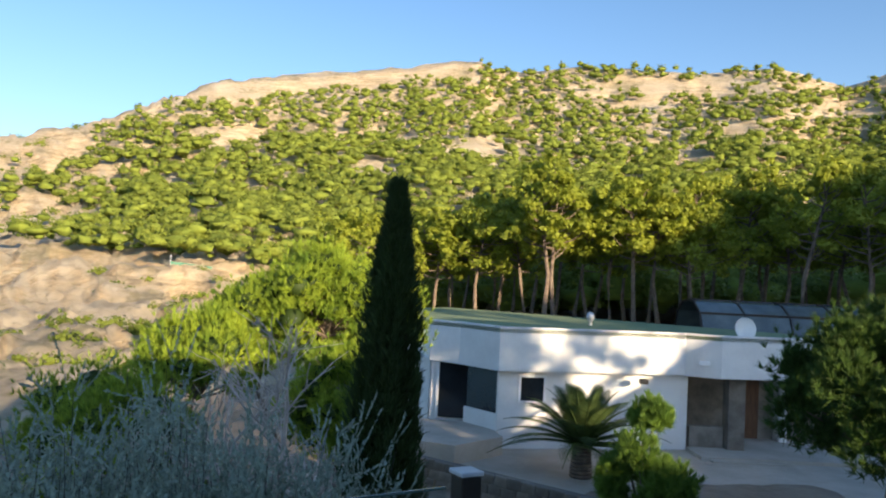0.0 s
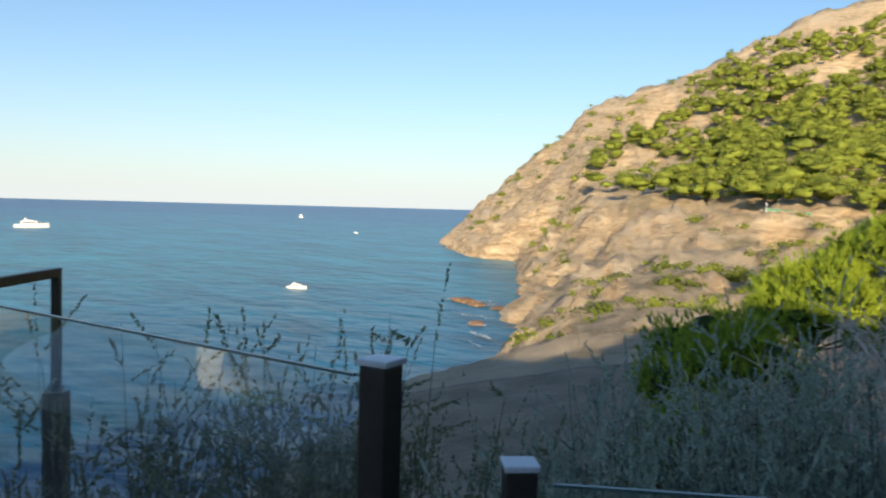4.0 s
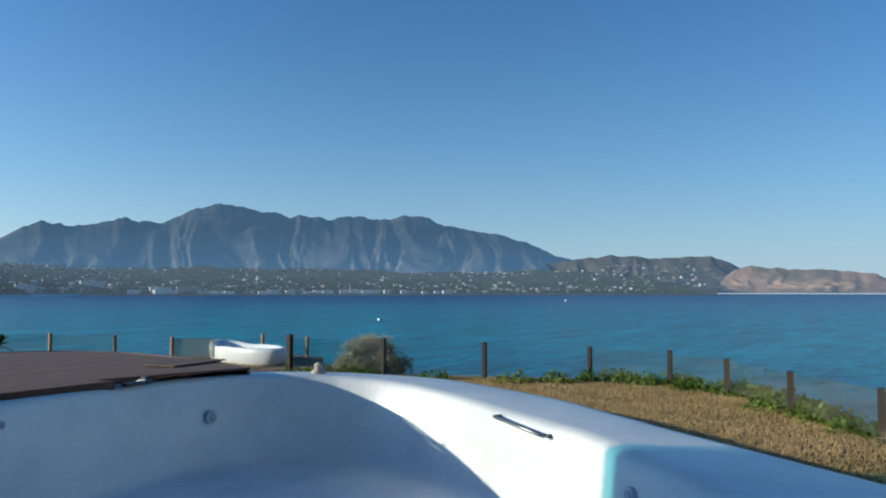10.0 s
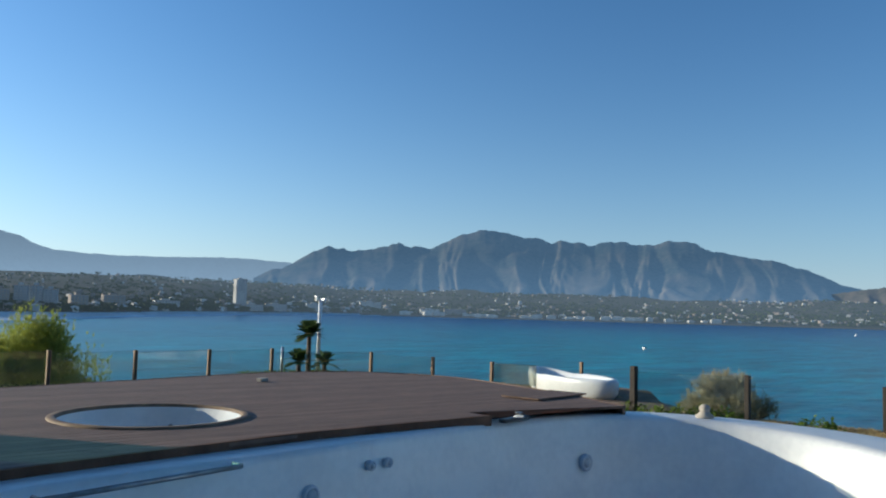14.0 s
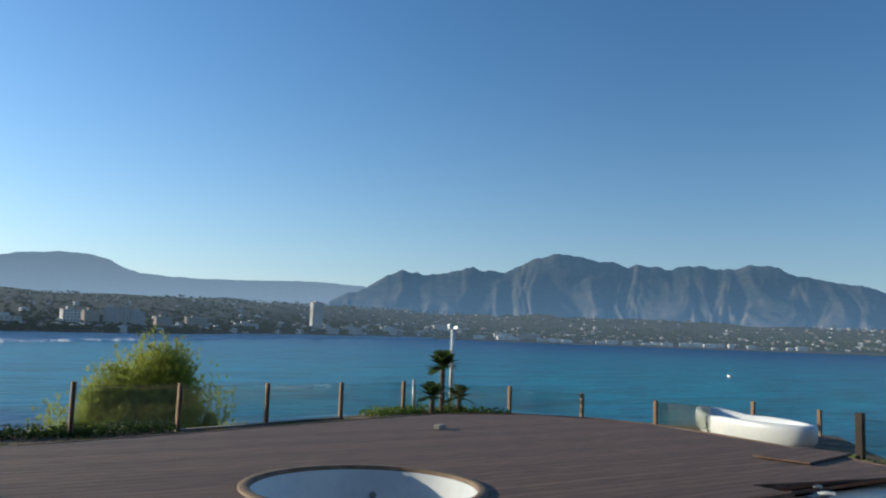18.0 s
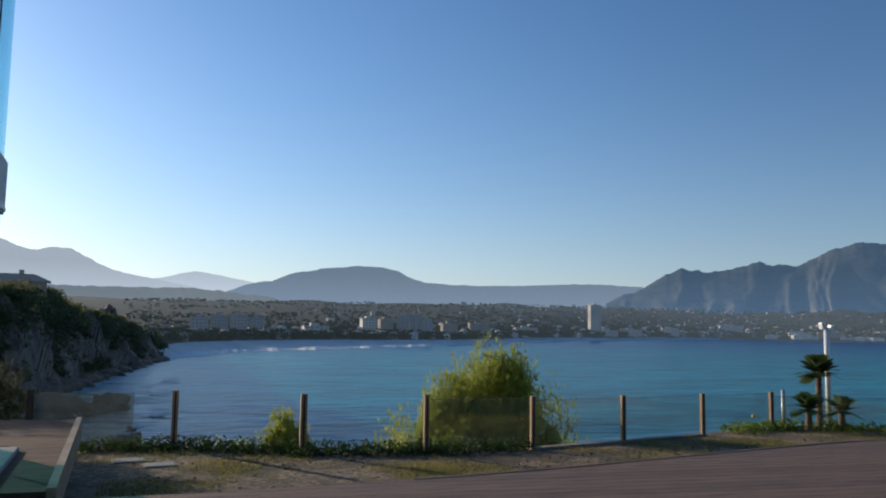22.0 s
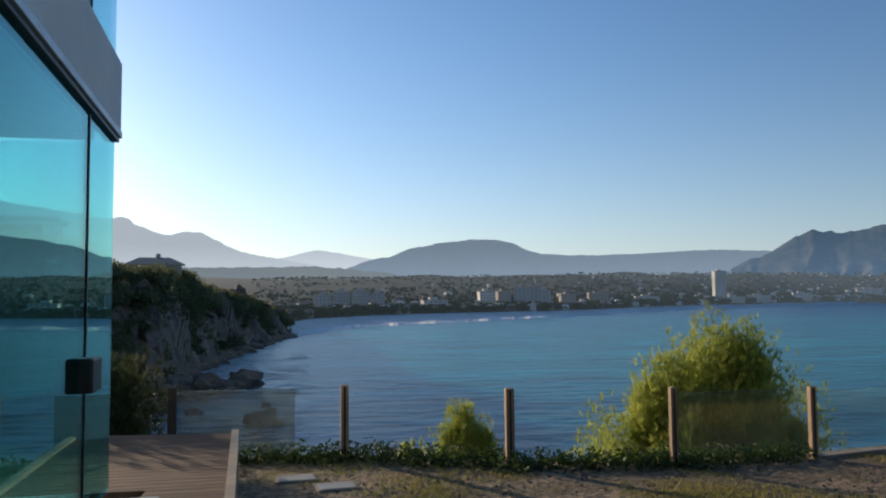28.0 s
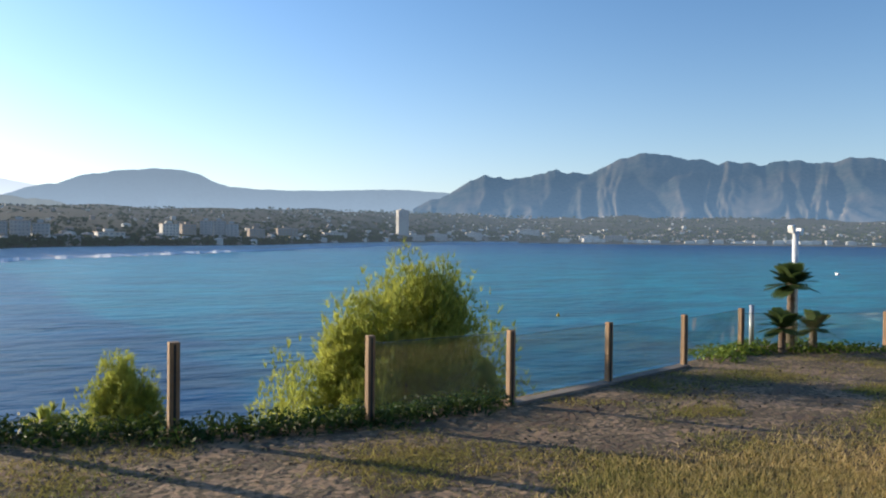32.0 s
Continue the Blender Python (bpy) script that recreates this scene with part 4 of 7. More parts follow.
ridge("backdrop_rock", "great reddish rock standing in the sea",
      [79.7, 80.15, 80.9, 81.5, 82.5, 82.8, 83.1, 84.3], [-0.15, 0.5, 0.64, 0.95, 1.02, 0.8, 0.42, -0.1], 4400, 4290,
      mountain_material("great_rock", (0.42, 0.30, 0.24), (0.22, 0.17, 0.145), (0.33, 0.24, 0.19), (0.32, 0.42, 0.6), 0.12), seed=4.0, fold=0.6)
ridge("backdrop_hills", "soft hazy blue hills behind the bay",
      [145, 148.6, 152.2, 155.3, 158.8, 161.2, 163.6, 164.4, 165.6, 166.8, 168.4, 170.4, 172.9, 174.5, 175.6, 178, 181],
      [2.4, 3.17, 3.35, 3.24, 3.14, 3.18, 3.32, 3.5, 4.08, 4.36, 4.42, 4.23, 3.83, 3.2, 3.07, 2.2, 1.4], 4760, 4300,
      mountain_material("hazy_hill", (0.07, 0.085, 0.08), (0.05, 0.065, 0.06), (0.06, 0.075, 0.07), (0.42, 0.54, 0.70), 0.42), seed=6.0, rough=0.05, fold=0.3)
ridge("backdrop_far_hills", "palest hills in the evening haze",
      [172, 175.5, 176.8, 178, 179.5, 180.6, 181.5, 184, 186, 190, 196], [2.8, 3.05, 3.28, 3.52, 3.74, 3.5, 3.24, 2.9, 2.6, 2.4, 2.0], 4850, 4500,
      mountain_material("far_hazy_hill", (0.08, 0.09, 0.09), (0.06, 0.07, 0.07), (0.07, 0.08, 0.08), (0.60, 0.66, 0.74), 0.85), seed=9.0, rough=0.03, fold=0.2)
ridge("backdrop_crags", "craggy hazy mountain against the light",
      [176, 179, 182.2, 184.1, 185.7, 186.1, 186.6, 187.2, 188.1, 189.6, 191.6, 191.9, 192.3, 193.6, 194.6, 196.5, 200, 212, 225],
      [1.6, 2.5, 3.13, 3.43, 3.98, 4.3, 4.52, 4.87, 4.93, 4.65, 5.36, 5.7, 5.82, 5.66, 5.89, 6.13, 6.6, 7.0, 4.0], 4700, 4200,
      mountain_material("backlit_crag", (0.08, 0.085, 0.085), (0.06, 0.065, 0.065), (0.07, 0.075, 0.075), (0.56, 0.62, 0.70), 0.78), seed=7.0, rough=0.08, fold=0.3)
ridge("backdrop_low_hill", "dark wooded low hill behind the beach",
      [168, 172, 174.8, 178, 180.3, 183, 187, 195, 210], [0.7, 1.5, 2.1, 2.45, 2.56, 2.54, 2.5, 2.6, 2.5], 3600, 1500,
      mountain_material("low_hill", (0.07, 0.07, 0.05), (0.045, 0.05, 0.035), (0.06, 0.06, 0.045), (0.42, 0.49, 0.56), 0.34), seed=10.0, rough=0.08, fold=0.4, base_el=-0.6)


# ---- the town ----
def block(az, r, w, d, h, floors, bays, wall, label, face=None, name="apartment_building"):
    """A building with a penthouse, and a window and a balcony for each bay of each storey."""
    r = max(r, bay_shore(az) + 96)
    x, y = pan(az, r)
    ob = thing(name, label, "building", at=(x, y, plain_z(az, r) - 0.5), turn=(az - 4 if wall == M["town_grey"] else az + 14) if face is None else face)
    part("wall", B(-w / 2, w / 2, -d / 2, d / 2, 0, h), wall, ob)
    part("roof", B(-w / 2 - 0.6, w / 2 + 0.6, -d / 2 - 0.6, d / 2 + 0.6, h, h + 0.9), M["town_roof"], ob)
    part("penthouse", B(-w * 0.22, w * 0.12, -d * 0.3, d * 0.3, h + 0.9, h + 3.4), wall, ob)
    st, bw = h / floors, w / bays
    win = part("window", B(0, bw * 0.62, -0.15, 0.2, 0, st * 0.5), M["town_window"], ob)
    bal = part("balcony", B(0, bw * 0.8, -1.2, -0.01, 0, st * 0.22), wall, ob)
    for fl in range(floors):
        for b in range(bays):
            at = Vector((-w / 2 + bw * (b + 0.2), -d / 2, st * (fl + 0.36)))
            low = at + Vector((-0.08 * bw, 0, -st * 0.24))
            if fl == 0 and b == 0:
                win.location, bal.location = at, low
                continue
            share("window", win.data, Matrix.Translation(at), ob)
            if b % 3 != 2:
                share("balcony", bal.data, Matrix.Translation(low), ob)
    return ob


# town walls, roofs and windows carry their haze as painted emission
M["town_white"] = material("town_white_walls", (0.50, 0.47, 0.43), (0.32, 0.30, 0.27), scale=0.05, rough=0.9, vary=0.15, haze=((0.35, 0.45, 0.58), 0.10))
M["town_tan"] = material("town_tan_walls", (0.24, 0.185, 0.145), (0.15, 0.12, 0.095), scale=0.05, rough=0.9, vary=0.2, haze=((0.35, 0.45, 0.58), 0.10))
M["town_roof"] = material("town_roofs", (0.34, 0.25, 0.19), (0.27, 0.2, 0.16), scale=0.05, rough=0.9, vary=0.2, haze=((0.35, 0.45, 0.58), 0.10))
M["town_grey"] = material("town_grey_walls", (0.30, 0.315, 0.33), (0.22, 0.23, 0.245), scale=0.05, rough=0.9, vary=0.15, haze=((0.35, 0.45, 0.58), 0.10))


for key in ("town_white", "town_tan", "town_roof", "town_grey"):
    far_haze_glow(M[key], 0.05, 0.17)
M["town_window"] = far_haze_glow(material("town_windows", (0.10, 0.11, 0.125), (0.07, 0.08, 0.09), scale=0.2, rough=0.3, haze=((0.35, 0.45, 0.58), 0.1)), 0.12, 0.2)


def town():
    block(151.75, 1780, 24, 15, 60, 16, 6, M["town_white"], "white fifteen-storey tower block above the beach", face=151.75 + 24, name="tower_block")
    for az, r, w, h, fl, bays, mat, lab in (
            (150.9, 1700, 46, 13, 3, 8, "town_white", "low white wing beside the tower block"),
            (149.3, 1880, 50, 16, 4, 9, "town_white", "long white hotel building on the shore"),
            (146.7, 2250, 46, 22, 5, 7, "town_white", "white apartment building on the shore"),
            (142.8, 2860, 75, 21, 5, 9, "town_white", "broad white building on the waterfront"),
            (163.5, 1010, 14, 20, 7, 3, "town_grey", "grey apartment block with stacked balconies"),
            (164.35, 1015, 14, 22, 7, 3, "town_grey", "grey apartment block with stacked balconies"),
            (165.2, 1000, 14, 21, 7, 3, "town_grey", "grey apartment block with stacked balconies"),
            (166.4, 990, 16, 15, 5, 5, "town_tan", "tan apartment building behind the beach"),
            (167.6, 950, 18, 16, 5, 5, "town_white", "pale apartment building behind the beach"),
            (161.9, 1060, 20, 15, 5, 5, "town_tan", "orange-tan apartment building behind the beach"),
            (159.8, 1220, 30, 14, 4, 6, "town_tan", "low tan apartment building"),
            (175.3, 790, 13, 14, 5, 4, "town_grey", "pale grey apartment building with open balconies"),
            (176.5, 780, 15, 16, 5, 5, "town_grey", "pale grey apartment building with open balconies"),
            (177.8, 760, 15, 15, 5, 5, "town_grey", "pale grey apartment building with open balconies"),
            (179.1, 745, 14, 13, 4, 4, "town_grey", "pale grey apartment building with open balconies"),
            (171.3, 800, 24, 9, 3, 5, "town_white", "low white house behind the beach"),
            (156.5, 1400, 40, 9, 3, 8, "town_white", "low white house behind the beach"),
            (138.6, 2700, 70, 16, 4, 9, "town_white", "white apartment building on the far shore"),
            (136.8, 2850, 80, 18, 5, 9, "town_tan", "tan apartment building on the far shore")):
        block(az, r, w, 14, h, fl, bays, M[mat], lab)
    gen = np.random.default_rng(21)
    bw, bt = [], []
    for _ in range(950):
        az = gen.uniform(142, 183)
        if gen.uniform() < 0.55:
            az = gen.uniform(104, 146)
        s = bay_shore(az)
        d = 92 + gen.exponential(110) if gen.uniform() < 0.35 else gen.uniform(100, 1700)
        r = s + d
        if r > 4430:
            r = s + gen.uniform(70, 260)
        if az < 112 and r > 4300:
            continue
        w, h = gen.uniform(6, 17) * (0.5 + s / 5000), gen.uniform(3.5, 7) * (0.7 + s / 6000)
        if d > 500:
            w, h = w * 0.7, h * 0.75
        (bw if gen.uniform() < 0.35 else bt).append((*pan(az, r), plain_z(az, r), w, w * gen.uniform(0.5, 0.9), h, az + gen.uniform(-40, 40)))
    for _ in range(240):               # villas on the flanks of the cape and the mountain
        az = gen.uniform(101, 126)
        u = gen.uniform(0.12, 0.7)
        e = float(np.interp(az, [99.7, 102, 107, 110, 113, 120, 126], [1.9, 2.3, 2.45, 2.2, 1.9, 1.6, 1.2]))
        r = 3930 + 330 * u if az < 113 else 3800
        el = (e + 0.15) * u - 0.05
        w = gen.uniform(8, 18)
        (bw if gen.uniform() < 0.3 else bt).append((*pan(az, r), EYE_Z + r * math.tan(radians(el)) + 2, w, w * 0.6, gen.uniform(4, 8), az + gen.uniform(-40, 40)))
    for k in range(95):                # waterfront row
        az = 112 + 38 * (k + gen.uniform(0, 0.9)) / 95
        s = bay_shore(az)
        w = gen.uniform(16, 46) * s / 3000
        far = 116 < az < 141
        (bw if k % 3 == 0 or far else bt).append((*pan(az, s + (60 if far else 110) + gen.uniform(0, 90)), plain_z(az, s + (75 if far else 120)), w * (1.0 if far else 0.7), 14, gen.uniform(6, 14) * (0.4 + 0.6 * s / 3000), az + gen.uniform(5, 40)))
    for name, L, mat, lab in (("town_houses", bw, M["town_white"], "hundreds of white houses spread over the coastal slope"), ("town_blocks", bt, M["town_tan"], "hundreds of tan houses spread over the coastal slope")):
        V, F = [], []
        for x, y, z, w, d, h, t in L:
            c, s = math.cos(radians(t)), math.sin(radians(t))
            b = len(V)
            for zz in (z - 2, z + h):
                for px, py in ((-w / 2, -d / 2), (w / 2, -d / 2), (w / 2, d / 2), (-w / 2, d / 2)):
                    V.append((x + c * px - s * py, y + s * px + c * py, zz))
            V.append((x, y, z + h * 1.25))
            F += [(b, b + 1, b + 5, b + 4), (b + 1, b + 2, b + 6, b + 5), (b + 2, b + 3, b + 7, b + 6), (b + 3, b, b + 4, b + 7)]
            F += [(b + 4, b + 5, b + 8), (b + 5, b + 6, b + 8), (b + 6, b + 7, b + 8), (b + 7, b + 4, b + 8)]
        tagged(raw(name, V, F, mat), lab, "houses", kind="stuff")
    # trees between the houses
    V, F, base = [], [], 0
    for _ in range(9500):
        az = gen.uniform(102, 184)
        s = bay_shore(az)
        d = 90 + gen.exponential(120) if gen.uniform() < 0.5 else gen.uniform(80, 2000)
        r = s + d
        if r > 4350:
            continue
        h = gen.uniform(3, 6.4) * (0.7 + s / 3600)
        if d < 140 and az > 140:
            h *= 1.3
        p, dd = lumps(18, (h * 1.15, h * 1.15, h * 0.42), gen)
        p += (*pan(az, r), plain_z(az, r) + h * 0.4)
        v, f = flakes(p, dd, h * 0.34, 0.6, gen)
        V.append(v)
        F.append(f + base)
        base += len(v)
    # haze over the trees is painted as emission too
    tagged(cards("town_trees", np.concatenate(V), np.concatenate(F), far_haze_glow(material("town_tree_green", (0.06, 0.072, 0.03), (0.032, 0.042, 0.019), scale=0.02, rough=0.95, spec=0.05, vary=0.12, haze=((0.35, 0.44, 0.53), 0.1)), 0.03, 0.17)), "dark trees between the houses of the town", "trees", kind="stuff")


town()


# ---- boats and buoys ----
def motor_boat(name, label, az, el, length, turn, cabin=True, centre=(0, 0)):
    r = (EYE_Z - SEA_Z) / math.tan(radians(-el))
    x, y = ground_az(az, r)
    ob = thing(name, label, "boat", at=(x + centre[0], y + centre[1], SEA_Z - 0.1), turn=turn)
    L = length
    bm = bmesh.new()
    rows = []
    for t in np.linspace(0, 1, 9):
        w = 0.16 * L * (1 - max(0, (t - 0.45) / 0.55) ** 2.2) + 0.01
        z1 = 0.11 * L + 0.05 * L * t * t
        rows.append([bm.verts.new((-L / 2 + L * t, s * w * k, z)) for s, k, z in ((-1, 1, z1), (-1, 0.75, 0), (1, 0.75, 0), (1, 1, z1))])
    for p, q in zip(rows, rows[1:]):
        for k in range(4):
            bm.faces.new((p[k], p[(k + 1) % 4], q[(k + 1) % 4], q[k]))
    bm.faces.new(rows[0])
    bm.faces.new(rows[-1][::-1])
    bmesh.ops.recalc_face_normals(bm, faces=bm.faces)
    part("hull", bm, M["boat"], ob)
    if cabin:
        bm = bmesh.new()
        prism(bm, [(-0.3 * L, -0.11 * L), (0.16 * L, -0.11 * L), (0.25 * L, 0), (0.16 * L, 0.11 * L), (-0.3 * L, 0.11 * L)], 0.12 * L, 0.21 * L)
        part("cabin", bm, M["boat"], ob)
        part("cabin_window", B(-0.26 * L, 0.165 * L, -0.113 * L, 0.113 * L, 0.15 * L, 0.185 * L), M["dark_window"], ob)
        part("flybridge", B(-0.22 * L, 0.05 * L, -0.09 * L, 0.09 * L, 0.21 * L, 0.245 * L, bevel=0.01 * L), M["boat"], ob)
        part("arch", B(-0.2 * L, -0.15 * L, -0.09 * L, 0.09 * L, 0.245 * L, 0.30 * L), M["boat"], ob)
    return ob


motor_boat("motor_yacht", "white motor yacht with a flybridge on the open sea", 67.4, -2.02, 17, 70)
motor_boat("motor_boat", "small white cabin boat riding close to shore", 50.6, -5.98, 4.2, 20, True)
motor_boat("motor_boat", "small white boat far out", 46.6, -2.06, 6, 150, False)
motor_boat("motor_boat", "small white boat far out", 50.4, -1.04, 12, 150, True)
motor_boat("motor_boat", "small white moored boat in the bay", 122.9, -2.12, 8, 35, False, (SX, SY))
motor_boat("motor_boat", "small white boat under way in the bay", 110.4, -0.75, 11, 20, True, (SX, SY))
for az, el in ((84.0, -10.2), (140.96, -5.4)):
    r = (EYE_Z - SEA_Z) / math.tan(radians(-el))
    bm = lathe(bmesh.new(), [(0.02, -0.5), (0.3, -0.4), (0.42, 0), (0.38, 0.3), (0.15, 0.55), (0.1, 0.8), (0.02, 0.82)], 12)
    x, y = ground_az(az, r)
    ob = mesh_ob("buoy", bm, M["buoy"], True)
    ob.location = (x + (SX if az > 120 else 0), y + (SY if az > 120 else 0), SEA_Z)
    tagged(ob, "yellow marker buoy floating on the sea", "buoy", "marker buoys")

# wave-washed rocks off the headland
for k, (az, el, sz) in enumerate(((38.8, -6.72, 1.5), (39.3, -6.6, 0.9), (38.0, -6.95, 1.1), (37.9, -8.3, 1.0), (36.4, -7.2, 0.9))):
    r = (EYE_Z - SEA_Z) / math.tan(radians(-el))
    bm = bmesh.new()
    bmesh.ops.create_icosphere(bm, subdivisions=3, radius=1)
    for v in bm.verts:
        v.co *= 1 + 0.4 * noise.noise(v.co * 1.4 + Vector((k * 5, 2, 0))) + 0.15 * noise.noise(v.co * 4)
        v.co = Vector((v.co.x * sz * 1.5, v.co.y * sz * 1.0, v.co.z * sz * 0.5))
    ob = mesh_ob("boulder", bm, M["wet_rock"])
    x, y = ground_az(az, r)
    ob.location = (x, y, SEA_Z + 0.1)
    tagged(ob, "low ochre rock awash off the headland", "boulder", "rocks off the headland")
v, f = [], []
gen = np.random.default_rng(8)
for az0, el0, az1, el1, w in ((36.9, -6.75, 40.2, -6.65, 1.0), (36.6, -7.0, 38.6, -6.95, 0.8), (36.7, -7.9, 39.0, -7.7, 0.7), (37.2, -8.5, 38.6, -8.3, 0.8), (36.9, -9.35, 38.4, -9.0, 1.2), (37.6, -10.0, 38.4, -9.6, 0.5), (37.4, -3.66, 40.9, -2.72, 1.2)):
    for i in range(26):
        t = i / 25
        el = el0 + (el1 - el0) * t + 0.06 * math.sin(i * 1.7) + gen.normal(0, 0.03)
        r = (EYE_Z - SEA_Z) / math.tan(radians(-el))
        ww = 2.2 * w * gen.uniform(0.1, 1.0) * (1 if gen.uniform() > 0.25 else 0.05)
        b = len(v)
        for q in (0, ww):
            v.append((*ground_az(az0 + (az1 - az0) * t, r + q), SEA_Z + 0.22))
        if i:
            f.append((b - 2, b, b + 1, b - 1))
tagged(raw("surf", v, f, M["foam"]), "broken white foam round the rocks", "surf", kind="structure")


# ---- the garden plateau ----
EDGE = [(0.9, -23.3), (-1.5, -23.2), (-3.3, -22.3), (-5.1, -21.9), (-6.85, -22.0), (-8.7, -22.4), (-10.6, -22.9), (-12.6, -23.55), (-14.1, -23.8), (-15.3, -22.6), (-16.0, -20.7),
        (-17.2, -19.2), (-19.0, -18.3), (-19.0, -16.4), (-17.0, -14.8), (-15.6, -13.6), (-16.0, -12.1), (-16.5, -10.0), (-17.2, -8.1), (-17.1, -6.3), (-16.0, -5.0), (-14.1, -3.8), (-12.3, -2.6),
        (-10.4, -1.4), (-7.0, -0.9), (-6.9, 0.4), (-6.3, 0.95), (-3.6, 1.05), (-1.3, 1.2), (0.1, 2.15), (4.0, 2.6), (16.0, 2.6), (16.0, -24.0), (6.0, -24.0)]
LAWN_Z = -0.30


def plateau():
    bm = bmesh.new()
    loops = [EDGE, [(-3.0, -11.0), (-8.3, -11.6), (-10.5, -11.6), (-11.7, -10.75), (-12.3, -9.2), (-12.1, -7.9), (-11.4, -6.5), (-10.3, -5.05), (-9.2, -3.7), (-8.2, -2.5), (-6.8, -1.95), (-3.6, -1.95), (-2.6, -3.7), (-2.6, -9.6)]]
    edges = []
    for loop in loops:
        vs = [bm.verts.new((x, y, LAWN_Z)) for x, y in loop]
        edges += [bm.edges.new((vs[k], vs[(k + 1) % len(vs)])) for k in range(len(vs))]
    bmesh.ops.triangle_fill(bm, use_beauty=True, use_dissolve=False, edges=edges, normal=(0, 0, 1))
    ob = mesh_ob("ground", bm, M["soil"])
    tagged(ob, "dry trodden lawn with bare earth and yellowed grass", "lawn", kind="structure")
    line = smooth_line([(x, y, 0) for x, y in EDGE], 3, True)
    n = len(line)
    cx, cy = -6.0, -11.0
    verts, faces = [], []
    ds = [0, 0.5, 1.2, 2.5, 4.5, 7, 10, 14, 20]
    for i, p in enumerate(line):
        t = line[(i + 1) % n] - line[i - 1]
        nx, ny = t[1], -t[0]
        k = math.hypot(nx, ny)
        nx, ny = nx / k, ny / k
        if nx * (p[0] - cx) + ny * (p[1] - cy) < 0:
            nx, ny = -nx, -ny
        for d in ds:
            x, y = p[0] + nx * (d - 0.15), p[1] + ny * (d - 0.15)
            z = LAWN_Z - 0.15 - 0.25 * d - 0.055 * d * d + (0.5 * fbm(x, y, 4, 2.7) if d > 0.6 else 0)
            verts.append((x, y, max(z, SEA_Z - 3) if d < 20 else SEA_Z - 4))
    m = len(ds)
    for i in range(n):
        for j in range(m - 1):
            faces.append((i * m + j, ((i + 1) % n) * m + j, ((i + 1) % n) * m + j + 1, i * m + j + 1))
    tagged(raw("ground_cliff", verts, faces, M["ground"], smooth=True), "steep stony slope below the garden edge", "slope", kind="structure")


plateau()


def east_ridge():
    """Unseen rising wooded ground, added east of the house to shade the valley."""
    azs, rs = np.arange(-150, -70, 1.0), np.array([16, 22, 28, 34, 38, 42, 46, 50, 60, 75, 100, 140, 200])
    verts, faces = [], []
    for az in azs:
        for r in rs:
            x, y = ground_az(az, r)
            k = min(1, max(0, (az + 115) / 9)) * min(1, max(0, (-73 - az) / 6))
            low = min(1, max(0, (az + 132) / 5)) * float(np.interp(r, [16, 25, 40, 60], [0, 7.0, 8.7, 7.0]))
            verts.append((x, y, -1.5 + max(low, k * float(np.interp(r, [16, 25, 34, 47, 60, 100, 200], [0, 6, 9, 17, 24, 37, 50]))) + 0.8 * fbm(x, y, 30, 2.0) + 1.1 * fbm(x, y, 7, 4.0)))
    n = len(rs)
    for i in range(len(azs) - 1):
        for j in range(n - 1):
            faces.append((i * n + j, i * n + j + 1, (i + 1) * n + j + 1, (i + 1) * n + j))
    tagged(raw("ground_east", verts, faces, M["hill"], smooth=True), "unseen rising scrub ground added to shade the valley", "hillside", kind="structure")


east_ridge()

# ---- terrace, deck, pool ----
DECK_Z = 0.34
PLANK_TURN = 177
JAC = (-5.27, -13.12)
DECK = [(-2.3, -10.7), (-3.34, -11.0), (-4.94, -11.22), (-6.07, -11.36), (-8.33, -11.36), (-8.33, -11.75), (-10.58, -11.22), (-11.2, -13.0), (-11.57, -15.42), (-10.8, -17.0), (-9.24, -17.5), (-6.7, -17.0),
        (-4.81, -16.55), (-3.36, -16.3), (-1.9, -16.15), (-0.78, -16.1), (0.0, -16.1), (0.0, -10.7)]


def clip(poly, nx, ny, c):
    """The part of a polygon where nx*x + ny*y <= c."""
    out = []
    for i in range(len(poly)):
        p, q = poly[i], poly[(i + 1) % len(poly)]
        a, b = nx * p[0] + ny * p[1] - c, nx * q[0] + ny * q[1] - c
        if a <= 0:
            out.append(p)
        if (a < 0 < b) or (b < 0 < a):
            t = a / (a - b)
            out.append((p[0] + (q[0] - p[0]) * t, p[1] + (q[1] - p[1]) * t))
    return out


def planks(parent, poly, angle, width, z0, z1, mat, gap=0.007, hole=None):
    """Boards laid side by side over the polygon, cut round a round hole."""
    ca, sa = math.cos(radians(angle)), math.sin(radians(angle))
    vs = [-sa * x + ca * y for x, y in poly]
    v = min(vs)
    while v < max(vs):
        s = clip(clip(poly, -sa, ca, v + width - gap), sa, -ca, -v)
        pieces = [s]
        if hole:
            hx, hy, hr = hole
            hu, hv = ca * hx + sa * hy, -sa * hx + ca * hy
            c0 = math.sqrt(max(0, hr * hr - (v - hv) ** 2))
            c1 = math.sqrt(max(0, hr * hr - (v + width - hv) ** 2))
            if c0 or c1:
                pieces = []
                for sg in (-1, 1):
                    p0, p1 = (hu + sg * c0, v), (hu + sg * c1, v + width)
                    dx, dy = p1[0] - p0[0], p1[1] - p0[1]
                    nu, nv = (dy * -sg, dx * sg)
                    k = math.hypot(nu, nv) or 1
                    nu, nv = nu / k, nv / k
                    c = nu * p0[0] + nv * p0[1]
                    pieces.append(clip(s, nu * ca - nv * sa, nu * sa + nv * ca, c))
